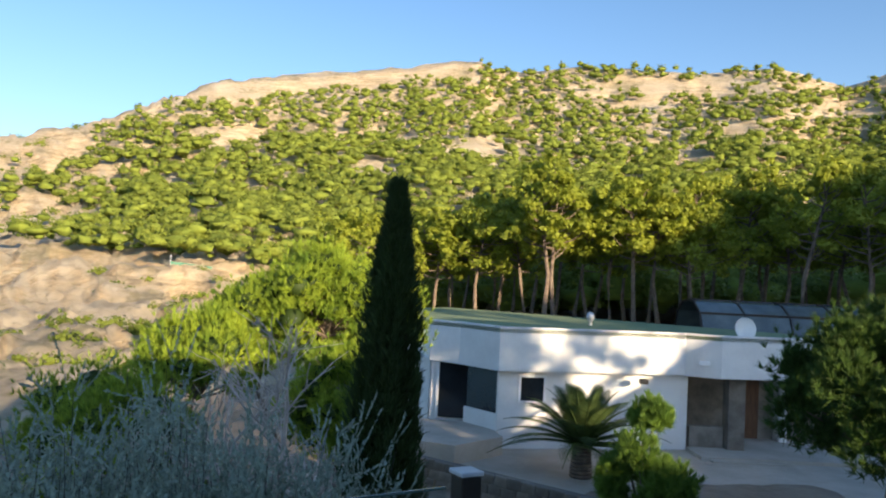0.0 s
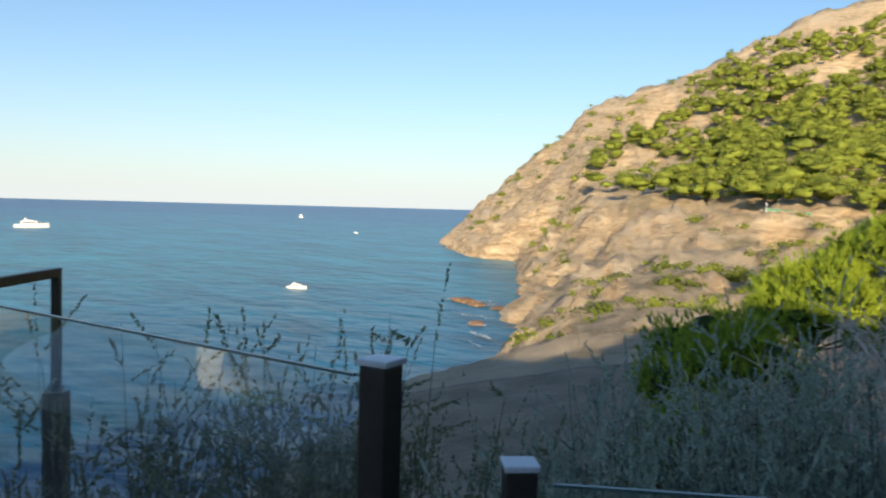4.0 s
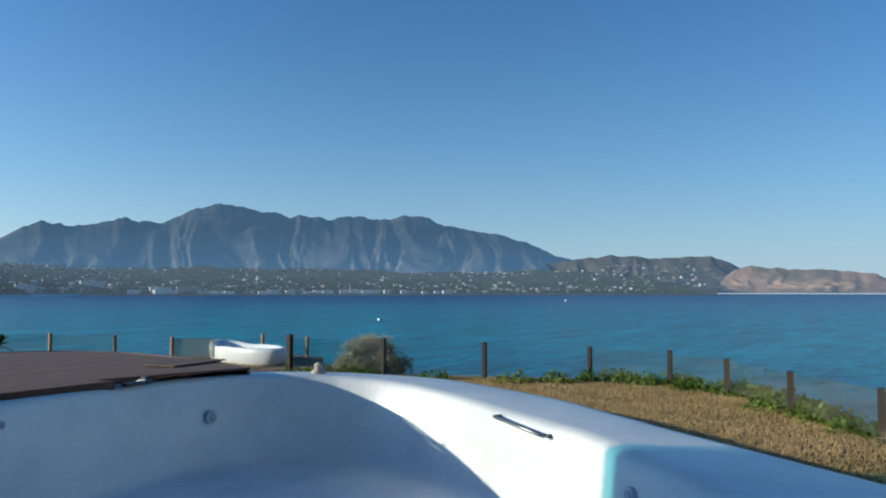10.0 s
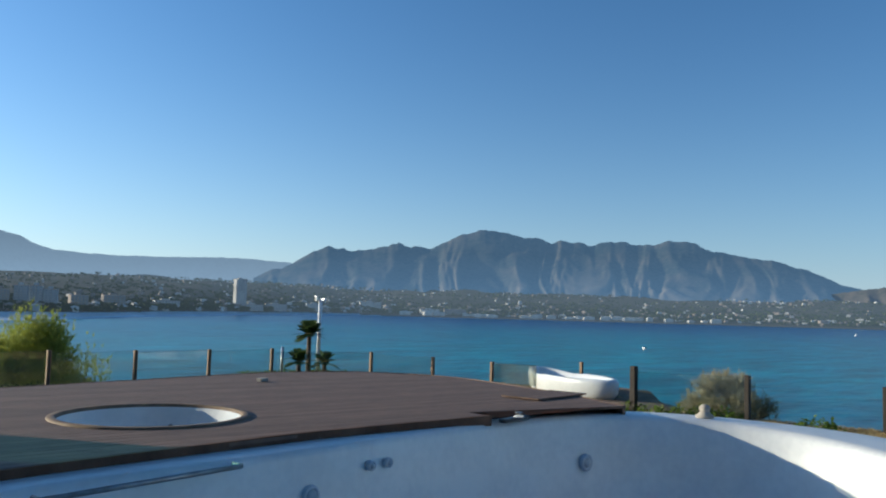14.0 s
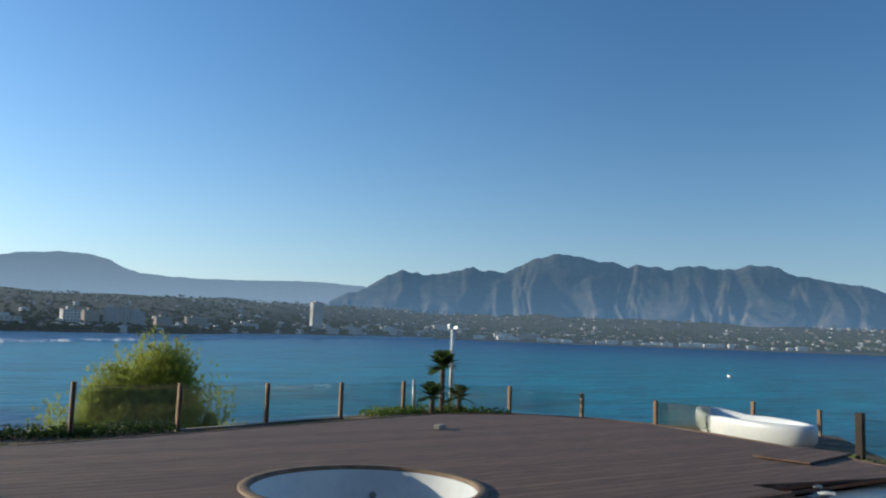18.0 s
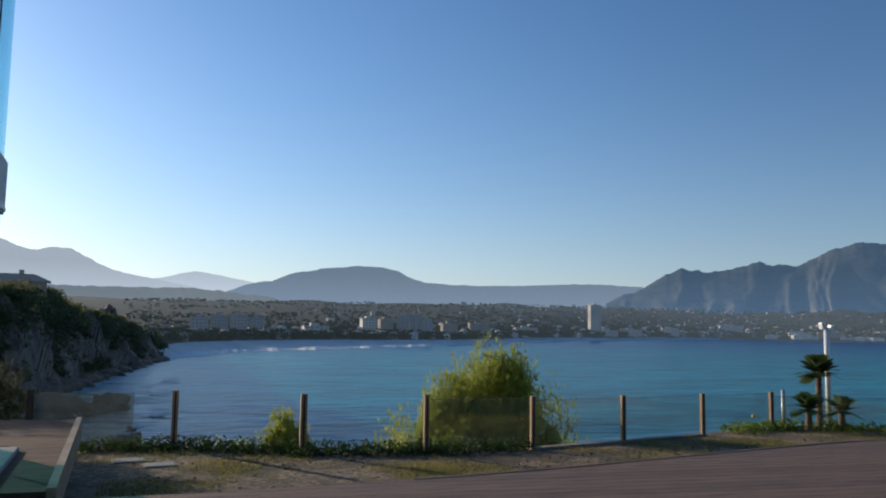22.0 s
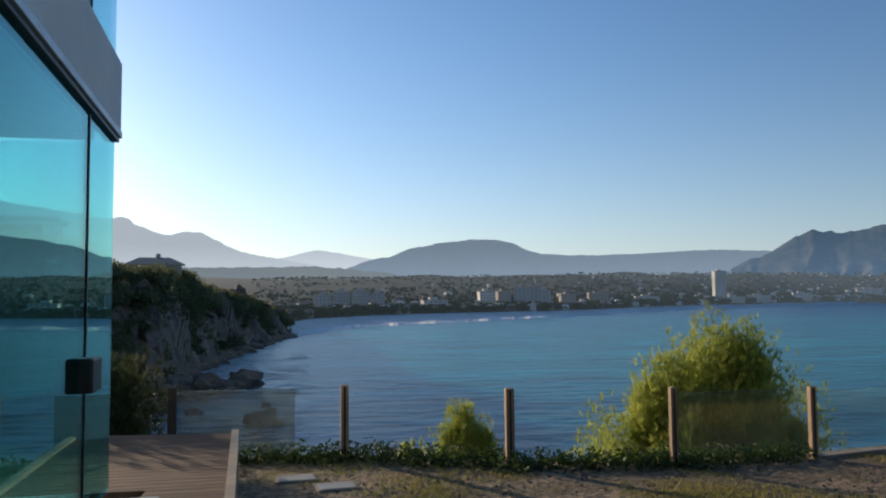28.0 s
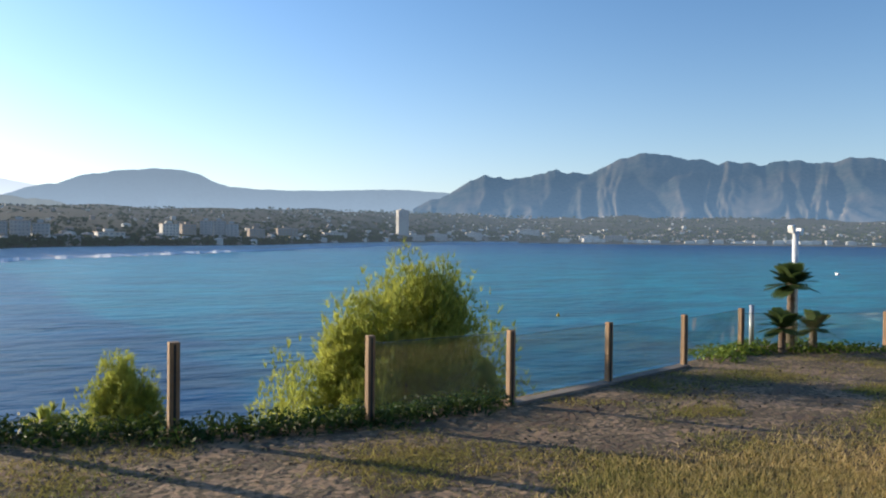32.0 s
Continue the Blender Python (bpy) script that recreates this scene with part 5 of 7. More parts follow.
        for q in pieces:
            if len(q) >= 3:
                part("plank", prism(bmesh.new(), q, z0, z1), mat, parent)
        v += width


def curved_strip(bm, line, w, z0, z1):
    pts = [Vector((p[0], p[1], 0)) for p in line]
    L, R = [], []
    for i, p in enumerate(pts):
        t = (pts[min(i + 1, len(pts) - 1)] - pts[max(i - 1, 0)]).normalized()
        nrm = Vector((-t.y, t.x, 0)) * w / 2
        L.append(p + nrm)
        R.append(p - nrm)
    for i in range(len(pts) - 1):
        q = [(L[i], z0), (R[i], z0), (R[i + 1], z0), (L[i + 1], z0), (L[i], z1), (R[i], z1), (R[i + 1], z1), (L[i + 1], z1)]
        v = [bm.verts.new((p.x, p.y, z)) for p, z in q]
        for f in ((0, 1, 2, 3), (4, 7, 6, 5), (0, 3, 7, 4), (1, 5, 6, 2)) + (((0, 4, 5, 1),) if i == 0 else ()) + (((3, 2, 6, 7),) if i == len(pts) - 2 else ()):
            bm.faces.new([v[k] for k in f])
    return bm


def terrace():
    ob = mesh_ob("floor_terrace", prism(bmesh.new(), [(-2.4, 1.0), (-2.4, -10.7), (0.03, -10.7), (0.03, 1.3), (-1.0, 1.1)], -0.5, 0.02), M["paving"])
    tagged(ob, "pale paved strip between the pool and the glass house", "terrace", kind="structure")


terrace()


def pool():
    ob = thing("swimming_pool", "empty white swimming pool with smooth moulded rim", "pool")
    inner = [(-3.1, -10.55, .28), (-5.5, -10.93, .28), (-8.3, -11.33, .27), (-10.2, -11.3, .24), (-11.2, -10.4, .2), (-11.4, -9.2, .15), (-10.85, -7.95, .1), (-10.05, -6.75, .07), (-9.3, -5.6, .05),
             (-8.3, -4.6, .03), (-6.9, -3.3, .01), (-5.2, -2.3, .0), (-3.5, -2.2, .0), (-2.9, -4, .02), (-2.9, -7, .1), (-2.85, -9.5, .24)]
    outer = [(-3.1, -10.95, .28), (-5.5, -11.33, .28), (-8.3, -11.73, .27), (-10.6, -11.75, .23), (-11.85, -10.8, .19), (-12.5, -9.2, .13), (-12.3, -7.9, .07), (-11.6, -6.45, .03), (-10.45, -5.0, .0),
             (-9.35, -3.6, -.01), (-8.35, -2.35, -.03), (-6.9, -1.75, -.03), (-3.6, -1.75, .0), (-2.5, -3.7, .02), (-2.5, -7, .1), (-2.45, -9.6, .24)]
    n = 5
    I, O = smooth_line(inner, n, True), smooth_line(outer, n, True)
    sharp = 8 * n
    for k in range(1, n):              # the wall turns sharply at one corner
        for arr, pts in ((I, inner), (O, outer)):
            for a, b, idx in ((7, 8, 7 * n + k), (8, 9, 8 * n + k)):
                t = k / n
                arr[idx] = np.array(pts[a]) * (1 - t) + np.array(pts[b]) * t
    cx, cy = -6.5, -7.0
    bm = bmesh.new()
    rings = []

    def ring(base, toward, k, dz, z=None):
        return [bm.verts.new((b[0] + (t[0] - b[0]) * k, b[1] + (t[1] - b[1]) * k, (b[2] if z is None else z) + dz)) for b, t in zip(base, toward)]
    rings.append(ring(O, I, 0.0, -0.45))
    rings.append(ring(O, I, 0.0, -0.05))
    rings.append(ring(O, I, 0.04, -0.01))
    rings.append(ring(O, I, 0.12, 0.0))
    rings.append(ring(I, O, 0.16, 0.0))
    rings.append(ring(I, O, 0.05, -0.015))
    rings.append(ring(I, O, 0.0, -0.07))
    C = [np.array((cx, cy, 0.0))] * len(I)
    rings.append(ring(I, C, 0.012, -0.5))
    rings.append(ring(I, C, 0.022, 0, -0.93))
    rings.append(ring(I, C, 0.036, 0, -1.01))
    rings.append(ring(I, C, 0.07, 0, -1.045))
    rings.append(ring(I, C, 0.6, 0, -1.08))
    m = len(I)
    for a, b in zip(rings, rings[1:]):
        for k in range(m):
            bm.faces.new((a[k], a[(k + 1) % m], b[(k + 1) % m], b[k]))
    c = bm.verts.new((cx, cy, -1.09))
    for k in range(m):
        bm.faces.new((rings[-1][k], rings[-1][(k + 1) % m], c))
    bmesh.ops.recalc_face_normals(bm, faces=bm.faces)
    part("shell", bm, M["white_gel"], ob, "smooth white moulded shell", True)
    # round jets, fittings and grab rails
    def on_wall(i, t, z, depth=0.0):
        a, b = np.array(inner[i]), np.array(inner[i + 1])
        p = a * (1 - t) + b * t
        d = b - a
        nrm = np.array((d[1], -d[0], 0)) / math.hypot(d[0], d[1])
        if nrm[0] * (cx - p[0]) + nrm[1] * (cy - p[1]) < 0:
            nrm = -nrm
        q = p + nrm * (0.05 + depth)
        return Vector((q[0], q[1], z)), Vector(nrm), Vector(d).normalized()
    for i, t, z, r in ((2, 0.83, -0.30, 0.10), (1, 0.08, -0.10, 0.09), (1, 0.33, 0.06, 0.045), (1, 0.41, 0.06, 0.045), (8, 0.82, -0.30, 0.085), (0, 0.9, -0.33, 0.05)):
        p, nrm, _ = on_wall(i, t, z)
        q = nrm.to_track_quat("Z", "Y").to_matrix().to_4x4()
        j = part("jet", lathe(bmesh.new(), [(r, -0.03), (r, 0.012), (r * 0.8, 0.022), (r * 0.62, 0.008)], 20), M["alu"], ob, "pale chrome wall jet", True)
        j.matrix_basis = Matrix.Translation(p) @ q
        k = part("nozzle", lathe(bmesh.new(), [(r * 0.62, 0.0), (r * 0.5, 0.02), (r * 0.2, 0.03), (0.001, 0.03)], 16), M["grey_paint"], j, "", True)
    for (i0, t0, i1, t1, z0, z1) in ((6, 0.93, 7, 0.66, 0.02, -0.05), (0, 0.16, 0, 0.78, 0.235, 0.25)):
        p, n0, _ = on_wall(i0, t0, z0, 0.05)
        q, n1, _ = on_wall(i1, t1, z1, 0.05)
        bm = bmesh.new()
        limb(bm, [p - n0 * 0.10, p, p + (q - p) * 0.5, q, q - n1 * 0.10], [0.02] * 5, 10)
        part("grab_rail", bm, M["steel"], ob, "stainless grab rail", True)


pool()


def deck():
    ob = thing("floor_deck", "weathered brown timber deck round the tub", "deck", kind="structure")
    planks(ob, DECK, PLANK_TURN, 0.145, DECK_Z - 0.03, DECK_Z, M["deck"], hole=(*JAC, 0.93))
    # solid black body puts the shade under the boards into colour
    part("joists", prism(bmesh.new(), [(x * 0.985 - 0.08, y * 0.985 - 0.2) for x, y in DECK if y < -11.3 or x > -8], LAWN_Z, DECK_Z - 0.32), M["black"], ob, "black fill with the shade under the deck in its colour")
    rimline = [(p[0], p[1]) for p in smooth_line([(x, y, 0) for x, y in ((-2.3, -10.72), (-3.34, -11.0), (-4.94, -11.24), (-6.07, -11.37), (-8.3, -11.36))], 4)]
    part("edge_board", curved_strip(bmesh.new(), rimline, 0.05, DECK_Z - 0.10, DECK_Z + 0.012), M["deck_dark"], ob)
    far = [(p[0], p[1]) for p in smooth_line([(x, y, 0) for x, y in DECK[6:14]], 4)]
    part("edge_board", curved_strip(bmesh.new(), far, 0.04, DECK_Z - 0.28, DECK_Z + 0.006), M["deck"], ob)
    # two loose lifted panels by the pool corner
    for x, y, t, z in ((-10.55, -12.5, 8, 0.340),):
        p = thing("loose_deck_panel", "loose brown deck panel lying on top of the deck", "deck panel", at=(x, y, z), turn=t)
        for k in range(4):
            part("plank", B(-0.62, 0.62, -0.3 + k * 0.15, -0.16 + k * 0.15, 0.012, 0.03), M["deck"], p)
        for s in (-0.5, 0.44):
            part("batten", B(s, s + 0.06, -0.3, 0.29, 0.0, 0.012), M["deck"], p)


deck()


def tub():
    ob = thing("hot_tub", "round empty white hot tub sunk in the deck with wooden rim", "hot tub", at=(*JAC, DECK_Z))
    part("rim", lathe(bmesh.new(), [(0.96, -0.03), (0.96, 0.012), (0.95, 0.02), (0.89, 0.022), (0.875, 0.014), (0.872, -0.05)], 56), M["tub_rim"], ob, "bleached wooden ring", True)
    part("basin", lathe(bmesh.new(), [(0.90, 0.0), (0.86, -0.02), (0.84, -0.3), (0.62, -0.36), (0.58, -0.56), (0.3, -0.6), (0.001, -0.6)], 56), M["white_gel"], ob, "", True)
    for k in range(5):
        a = 2 * math.pi * k / 5 + 0.3
        j = part("jet", lathe(bmesh.new(), [(0.03, 0.0), (0.03, 0.012), (0.012, 0.012), (0.001, 0.004)], 12), M["steel"], ob, "", True)
        j.matrix_basis = Matrix.Translation((0.84 * math.cos(a), 0.84 * math.sin(a), -0.22)) @ Vector((-math.cos(a), -math.sin(a), 0)).to_track_quat("Z", "Y").to_matrix().to_4x4()


tub()


# ---- fences ----
def wood_post(x, y, top, label, base=LAWN_Z - 0.1, w=0.085, mat="post", turn=0, group="posts of the lawn fence"):
    ob = thing("fence_post", label, "post", group, at=(x, y, base), turn=turn)
    h = top - base
    part("shaft", B(-w / 2, w / 2, -w / 2, w / 2, 0, h, bevel=0.006), M[mat], ob)
    part("slot", B(-0.012, 0.012, -w / 2 - 0.003, w / 2 + 0.003, 0.12, h - 0.02), M["black"], ob)
    return ob


def pane(p, q, z0, z1, mat="glass", label="clear glass panel between two posts of the fence", inset=0.06):
    d = Vector((q[0] - p[0], q[1] - p[1], 0))
    L, a = d.length, math.degrees(math.atan2(d.y, d.x))
    ob = thing("glass_panel", label, "glass panel", "glass fence panels", at=(p[0], p[1], z0), turn=a)
    g = part("pane", B(inset, L - inset, -0.003, 0.003, 0, z1 - z0), M[mat], ob)
    g.visible_shadow = False
    part("top_edge", B(inset, L - inset, -0.005, 0.005, z1 - z0 + 0.001, z1 - z0 + 0.006), M["glass_edge"], ob, "dark green polished edge")
    return ob


POSTS = {"A": (0.48, -22.98, .58), "B": (-1.5, -22.9, .56), "C": (-3.3, -22.05, .56), "D": (-5.05, -21.62, .57), "E": (-6.82, -21.75, .52), "F": (-8.67, -22.2, .48), "G": (-10.59, -22.71, .45), "H": (-12.61, -23.34, .42),
         "I": (-15.0, -22.32, .36), "J": (-15.66, -20.6, .32), "K": (-15.83, -18.67, .32), "L": (-18.49, -18.08, .30), "Q": (-18.63, -16.63, .25), "M": (-14.62, -13.85, .57),
         "N": (-15.58, -12.14, .5), "O": (-16.13, -10.06, .45), "P": (-16.89, -8.11, .38), "R": (-16.88, -6.53, .37), "S": (-15.91, -5.33, .33), "T": (-14.04, -4.12, .34), "U": (-12.21, -2.94, .36), "V": (-10.34, -1.71, .37), "VV": (-8.5, -0.5, .37)}
order = "ABCDEFGHIJKLQ"
for i, k in enumerate(order):
    x, y, z = POSTS[k]
    wood_post(x, y, z, "dark wooden fence post beside the boardwalk" if k == "A" else "sun-bleached brown wooden fence post", w=0.095 if k in "ABC" else 0.075, mat="dark_post" if k == "A" else "post")
for p, q in ("DE", "EF", "FG", "GH", "HI", "IJ"):
    pane(POSTS[p], POSTS[q], LAWN_Z + 0.1, POSTS[q][2] - 0.03)
pane(POSTS["A"], (-0.98, -22.95), LAWN_Z + 0.1, 0.52, "glass_dirty", "broken salt-stained glass panel of the fence")
pane(POSTS["K"], (-16.3, -17.6), LAWN_Z + 0.1, 0.28, "glass_dirty", "salt-stained glass panel of the fence")
for k in (*"MNOPRSTUV", "VV"):
    x, y, z = POSTS[k]
    wood_post(x, y, z, "dark weathered wooden fence post", w=0.11 if k == "M" else 0.085, mat="dark_post")
for p, q in ("MN", "PR", "RS", "ST", "TU", "UV"):
    pane(POSTS[p], POSTS[q], LAWN_Z + 0.1, POSTS[q][2] - 0.04)


def metal_post(x, y, top, base, turn, w=0.07, knobs=True):
    ob = thing("balustrade_post", "dark bronze metal balustrade post with glass clamps", "post", "metal balustrade posts", at=(x, y, base), turn=turn)
    h = top - base
    part("shaft", B(-w / 2, w / 2, -w / 2, w / 2, 0, h, bevel=0.004), M["dark_metal"], ob)
    part("base_plate", B(-0.09, 0.09, -0.09, 0.09, 0, 0.012, bevel=0.003), M["dark_metal"], ob)
    part("cap", B(-w / 2 - 0.004, w / 2 + 0.004, -w / 2 - 0.004, w / 2 + 0.004, h, h + 0.012, bevel=0.003), M["alu"], ob, "pale metal cap")
    if knobs:
        for z in (0.16 * h, 0.87 * h):
            for s in (-1, 1):
                j = part("clamp", lathe(bmesh.new(), [(0.001, 0), (0.032, 0), (0.036, 0.01), (0.036, 0.045), (0.03, 0.055), (0.001, 0.055)], 16), M["dark_metal"], ob, "", True)
                j.matrix_basis = pose(s * (w / 2 + 0.028), 0, z, 0, 0, 0) @ pose(0, -0.03, 0, -90, 0, 0)
    return ob


BAL = {"W": (-6.32, -0.75, 1.16), "X": (-6.5, 0.25, 1.16), "Y": (-6.06, 0.64, 1.16), "Z": (-3.56, 0.86, 1.19), "AA": (-1.33, 1.03, 1.24), "AB": (-1.15, 1.2, 1.06), "AC": (0.08, 2.0, 1.06)}
for k, turn in (("W", 90), ("X", 100), ("Y", 30), ("Z", 0), ("AA", 10), ("AB", 45), ("AC", 30)):
    x, y, z = BAL[k]
    metal_post(x, y, z, 0.0, turn, w=0.075 if k in "WXYZ" else 0.056, knobs=k in "WXYZ")
for p, q in (("W", "X"), ("X", "Y"), ("Y", "Z"), ("Z", "AA"), ("AB", "AC")):
    pane(BAL[p], BAL[q], 0.08, max(BAL[p][2], BAL[q][2]) - 0.03, "glass", "clear glass balustrade panel between metal posts")


def gate_frame():
    ob = thing("gate_frame", "dark metal frame standing out from the balustrade", "frame")
    a, b = Vector((-3.6, 0.9, 1.16)), Vector((-4.42, 1.86, 1.12))
    d = (b - a)
    ang = math.degrees(math.atan2(d.y, d.x))
    for name, bm in (("top_bar", B(0, d.length, -0.02, 0.02, -0.045, 0.0, bevel=0.003)), ("upright", B(d.length - 0.04, d.length, -0.02, 0.02, -0.62, -0.045, bevel=0.003)),
                     ("lower_post", B(d.length - 0.07, d.length + 0.03, -0.05, 0.05, -1.9, -0.62, bevel=0.004))):
        p = part(name, bm, M["dark_metal"], ob)
        p.matrix_basis = pose(a.x, a.y, a.z, 0, 0, ang)


gate_frame()


def platform():
    ob = thing("floor_platform", "dark timber platform inside the glass balustrade", "deck", kind="structure")
    planks(ob, [(-2.42, -1.2), (-6.62, -1.2), (-6.75, -0.7), (-6.72, 0.35), (-6.3, 0.78), (-2.42, 1.0)], 4, 0.12, -0.03, 0.0, M["deck_grey"])
    # black block below the platform, its shade put into the colour
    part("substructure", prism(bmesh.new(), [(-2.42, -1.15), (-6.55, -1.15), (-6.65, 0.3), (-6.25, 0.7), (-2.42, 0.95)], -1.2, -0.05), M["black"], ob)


platform()


def cctv():
    ob = thing("camera_mast", "grey metal mast with two surveillance cameras", "security camera", at=(-6.72, -0.93, 0.0))
    part("mast", B(-0.045, 0.045, -0.045, 0.045, 0, 1.98, bevel=0.008), M["grey_paint"], ob)
    part("foot", B(-0.09, 0.09, -0.09, 0.09, 0, 0.012), M["grey_paint"], ob)
    d = part("dome_housing", lathe(bmesh.new(), [(0.001, 0.2), (0.08, 0.2), (0.108, 0.185), (0.112, 0.06), (0.108, 0.02), (0.095, 0.0), (0.08, 0.0)], 28), M["grey_paint"], ob, "", True)
    d.location = (0.07, 0.105, 1.79)
    g = part("dome", lathe(bmesh.new(), [(0.085, 0.0), (0.08, -0.035), (0.055, -0.07), (0.001, -0.085)], 24), M["black"], d, "dark dome lens", True)
    part("bracket", B(-0.03, 0.03, -0.03, 0.12, 1.88, 1.93), M["grey_paint"], ob)
    bm = bmesh.new()
    box(bm, -0.05, 0.05, -0.15, 0.15, -0.045, 0.045, bevel=0.012)
    c = part("bullet_camera", bm, M["grey_paint"], ob)
    c.matrix_basis = pose(-0.27, -0.185, 2.045, 14, 0, -46)
    part("sunshade", B(-0.062, 0.062, -0.19, 0.12, 0.047, 0.057), M["alu"], c)
    part("lens", lathe(bmesh.new(), [(0.001, 0), (0.035, 0), (0.035, 0.01)], 16), M["black"], c).matrix_basis = pose(0, -0.152, 0, 90, 0, 0)
    bm = bmesh.new()
    limb(bm, [(0, 0, 1.96), (-0.07, -0.05, 1.985), (-0.18, -0.12, 2.02)], [0.022, 0.022, 0.022], 8)
    part("arm", bm, M["grey_paint"], ob)


cctv()


def bollard():
    ob = thing("bollard_light", "grey bollard light with louvred head", "lamp", at=(-5.42, 0.65, -0.3))
    part("post", lathe(bmesh.new(), [(0.001, 0), (0.05, 0), (0.05, 0.98), (0.001, 0.98)], 16), M["grey_paint"], ob, "", True)
    for k in range(5):
        part("louvre", lathe(bmesh.new(), [(0.035, 1.0 + k * 0.03), (0.085, 0.99 + k * 0.03), (0.085, 0.996 + k * 0.03), (0.035, 1.01 + k * 0.03)], 20), M["alu"], ob)
    part("core", lathe(bmesh.new(), [(0.03, 0.98), (0.03, 1.14), (0.001, 1.15)], 12), M["white_gel"], ob)


bollard()


# ---- glass house ----
GX, GY0, GY1 = 0.072, -18.2, -10.2       # facade plane and its ends
FLOOR_Z = 0.45


def glass_house():
    D = 7.5
    H = Matrix.Translation((GX, GY0, 0)) @ pose(0, 0, 0, 0, 0, 4.0) @ Matrix.Translation((-GX, -GY0, 0))     # the front runs four degrees off the terrace

    def wall(name, label, category="glass wall"):
        ob = thing(name, label, category, kind="structure")
        ob.matrix_basis = H
        return ob
    w = wall("wall_west", "teal glass facade with slim pale mullions")
    ys = [GY0 + 0.02, -17.40, -14.92, -11.9, GY1]
    for a, b in zip(ys, ys[1:]):
        part("pane", B(GX - 0.006, GX + 0.006, a + 0.012, b - 0.012, FLOOR_Z + 0.02, 2.54), M["glass_teal"], w)
        part("upper_pane", B(GX - 0.006, GX + 0.006, a + 0.012, b - 0.012, 3.01, 5.7), M["glass_pale"], w)
    for y in ys[2:-1]:
        for o in (-0.026, 0.006):
            part("mullion", B(GX - 0.028, GX + 0.04, y + o, y + o + 0.02, FLOOR_Z, 2.51, bevel=0.003), M["alu"], w)
        part("mullion_seal", B(GX - 0.015, GX + 0.02, y - 0.006, y + 0.006, FLOOR_Z, 2.51), M["black"], w)
        part("glazing_joint", B(GX - 0.012, GX + 0.012, y - 0.009, y + 0.009, 3.01, 5.7), M["black"], w)
    part("glazing_joint", B(GX - 0.012, GX + 0.012, ys[1] - 0.009, ys[1] + 0.009, FLOOR_Z, 2.5), M["black"], w)
    part("glazing_joint", B(GX - 0.012, GX + 0.012, ys[1] - 0.009, ys[1] + 0.009, 3.01, 5.7), M["black"], w)
    part("head_rail", B(GX - 0.03, GX + 0.05, GY0, GY1, 2.51, 2.535, bevel=0.004), M["black"], w)
    part("head_trim", B(GX - 0.045, GX + 0.05, GY0, GY1, 2.535, 2.575, bevel=0.004), M["alu"], w)
    part("kerb", B(GX - 0.30, GX + 0.10, GY0 + 0.15, GY1, 0.0, FLOOR_Z - 0.012, bevel=0.01), M["pale_stone"], w, "pale stone kerb")
    part("fascia", B(GX - 0.035, GX + 0.12, GY0 - 0.02, GY1, 2.575, 3.0, bevel=0.006), M["white_wall"], w, "white rendered band")
    part("lock_plate", B(GX - 0.07, GX + 0.07, -17.50, -17.26, 1.11, 1.28, bevel=0.012), M["dark_metal"], w, "grey square lock plate")
    s = wall("wall_south", "end wall of the house with a glazed corner and a glass door")
    for a, b, z0 in ((GX + 0.02, GX + 1.08, FLOOR_Z + 0.02), (1.78, 2.30, FLOOR_Z + 0.06)):
        part("pane", B(a + 0.012, b - 0.012, GY0 - 0.006, GY0 + 0.006, z0, 2.5), M["glass_pale"], s).visible_shadow = False
    part("pane", B(GX + 1.16, 1.73, GY0 - 0.006, GY0 + 0.006, FLOOR_Z + 0.02, 1.75), M["glass_pale"], s).visible_shadow = False
    for a, b, z in ((GX + 1.08, GX + 1.14, FLOOR_Z), (GX + 1.14, 1.74, 1.75), (2.34, GX + D, FLOOR_Z)):
        part("panel", B(a, b, GY0, GY0 + 0.10, z, 2.56), M["white_wall"], s)
    for a in (1.74, 2.30):
        part("door_frame", B(a, a + 0.04, GY0 - 0.02, GY0 + 0.10, FLOOR_Z, 2.53), M["alu"], s)
    part("door_rail", B(1.78, 2.30, GY0 - 0.02, GY0 + 0.05, FLOOR_Z, FLOOR_Z + 0.06), M["alu"], s)
    part("upper_pane", B(GX + 0.03, GX + D, GY0 - 0.006, GY0 + 0.006, 3.01, 5.7), M["glass_pale"], s)
    part("fascia", B(GX + 0.12, GX + D, GY0 - 0.06, GY0 + 0.10, 2.53, 2.97), M["white_wall"], s)
    e = wall("wall_east", "white inner wall of the glass house", "wall")
    ex = GX + D
    part("panel", B(ex, ex + 0.2, GY0, GY1, FLOOR_Z, 5.7), M["white_wall"], e)
    c = wall("wall_core", "white inner partition of the glass house", "wall")
    part("panel", B(GX + 0.75, GX + D, -14.84, -14.70, FLOOR_Z, 2.56), M["white_wall"], c)
    # added opaque sheet stops sunlight from passing through the upper storey
    part("blind", B(GX + 0.16, GX + 0.18, GY0 + 0.16, GY1, 2.98, 5.68), M["sun_screen"], c, "pale sheet added behind the upper glass to stop the sun")
    n = wall("wall_north", "white rendered end wall of the house", "wall")
    part("panel", B(GX - 0.02, ex + 0.2, GY1, GY1 + 0.25, 0, 5.7), M["white_wall"], n)
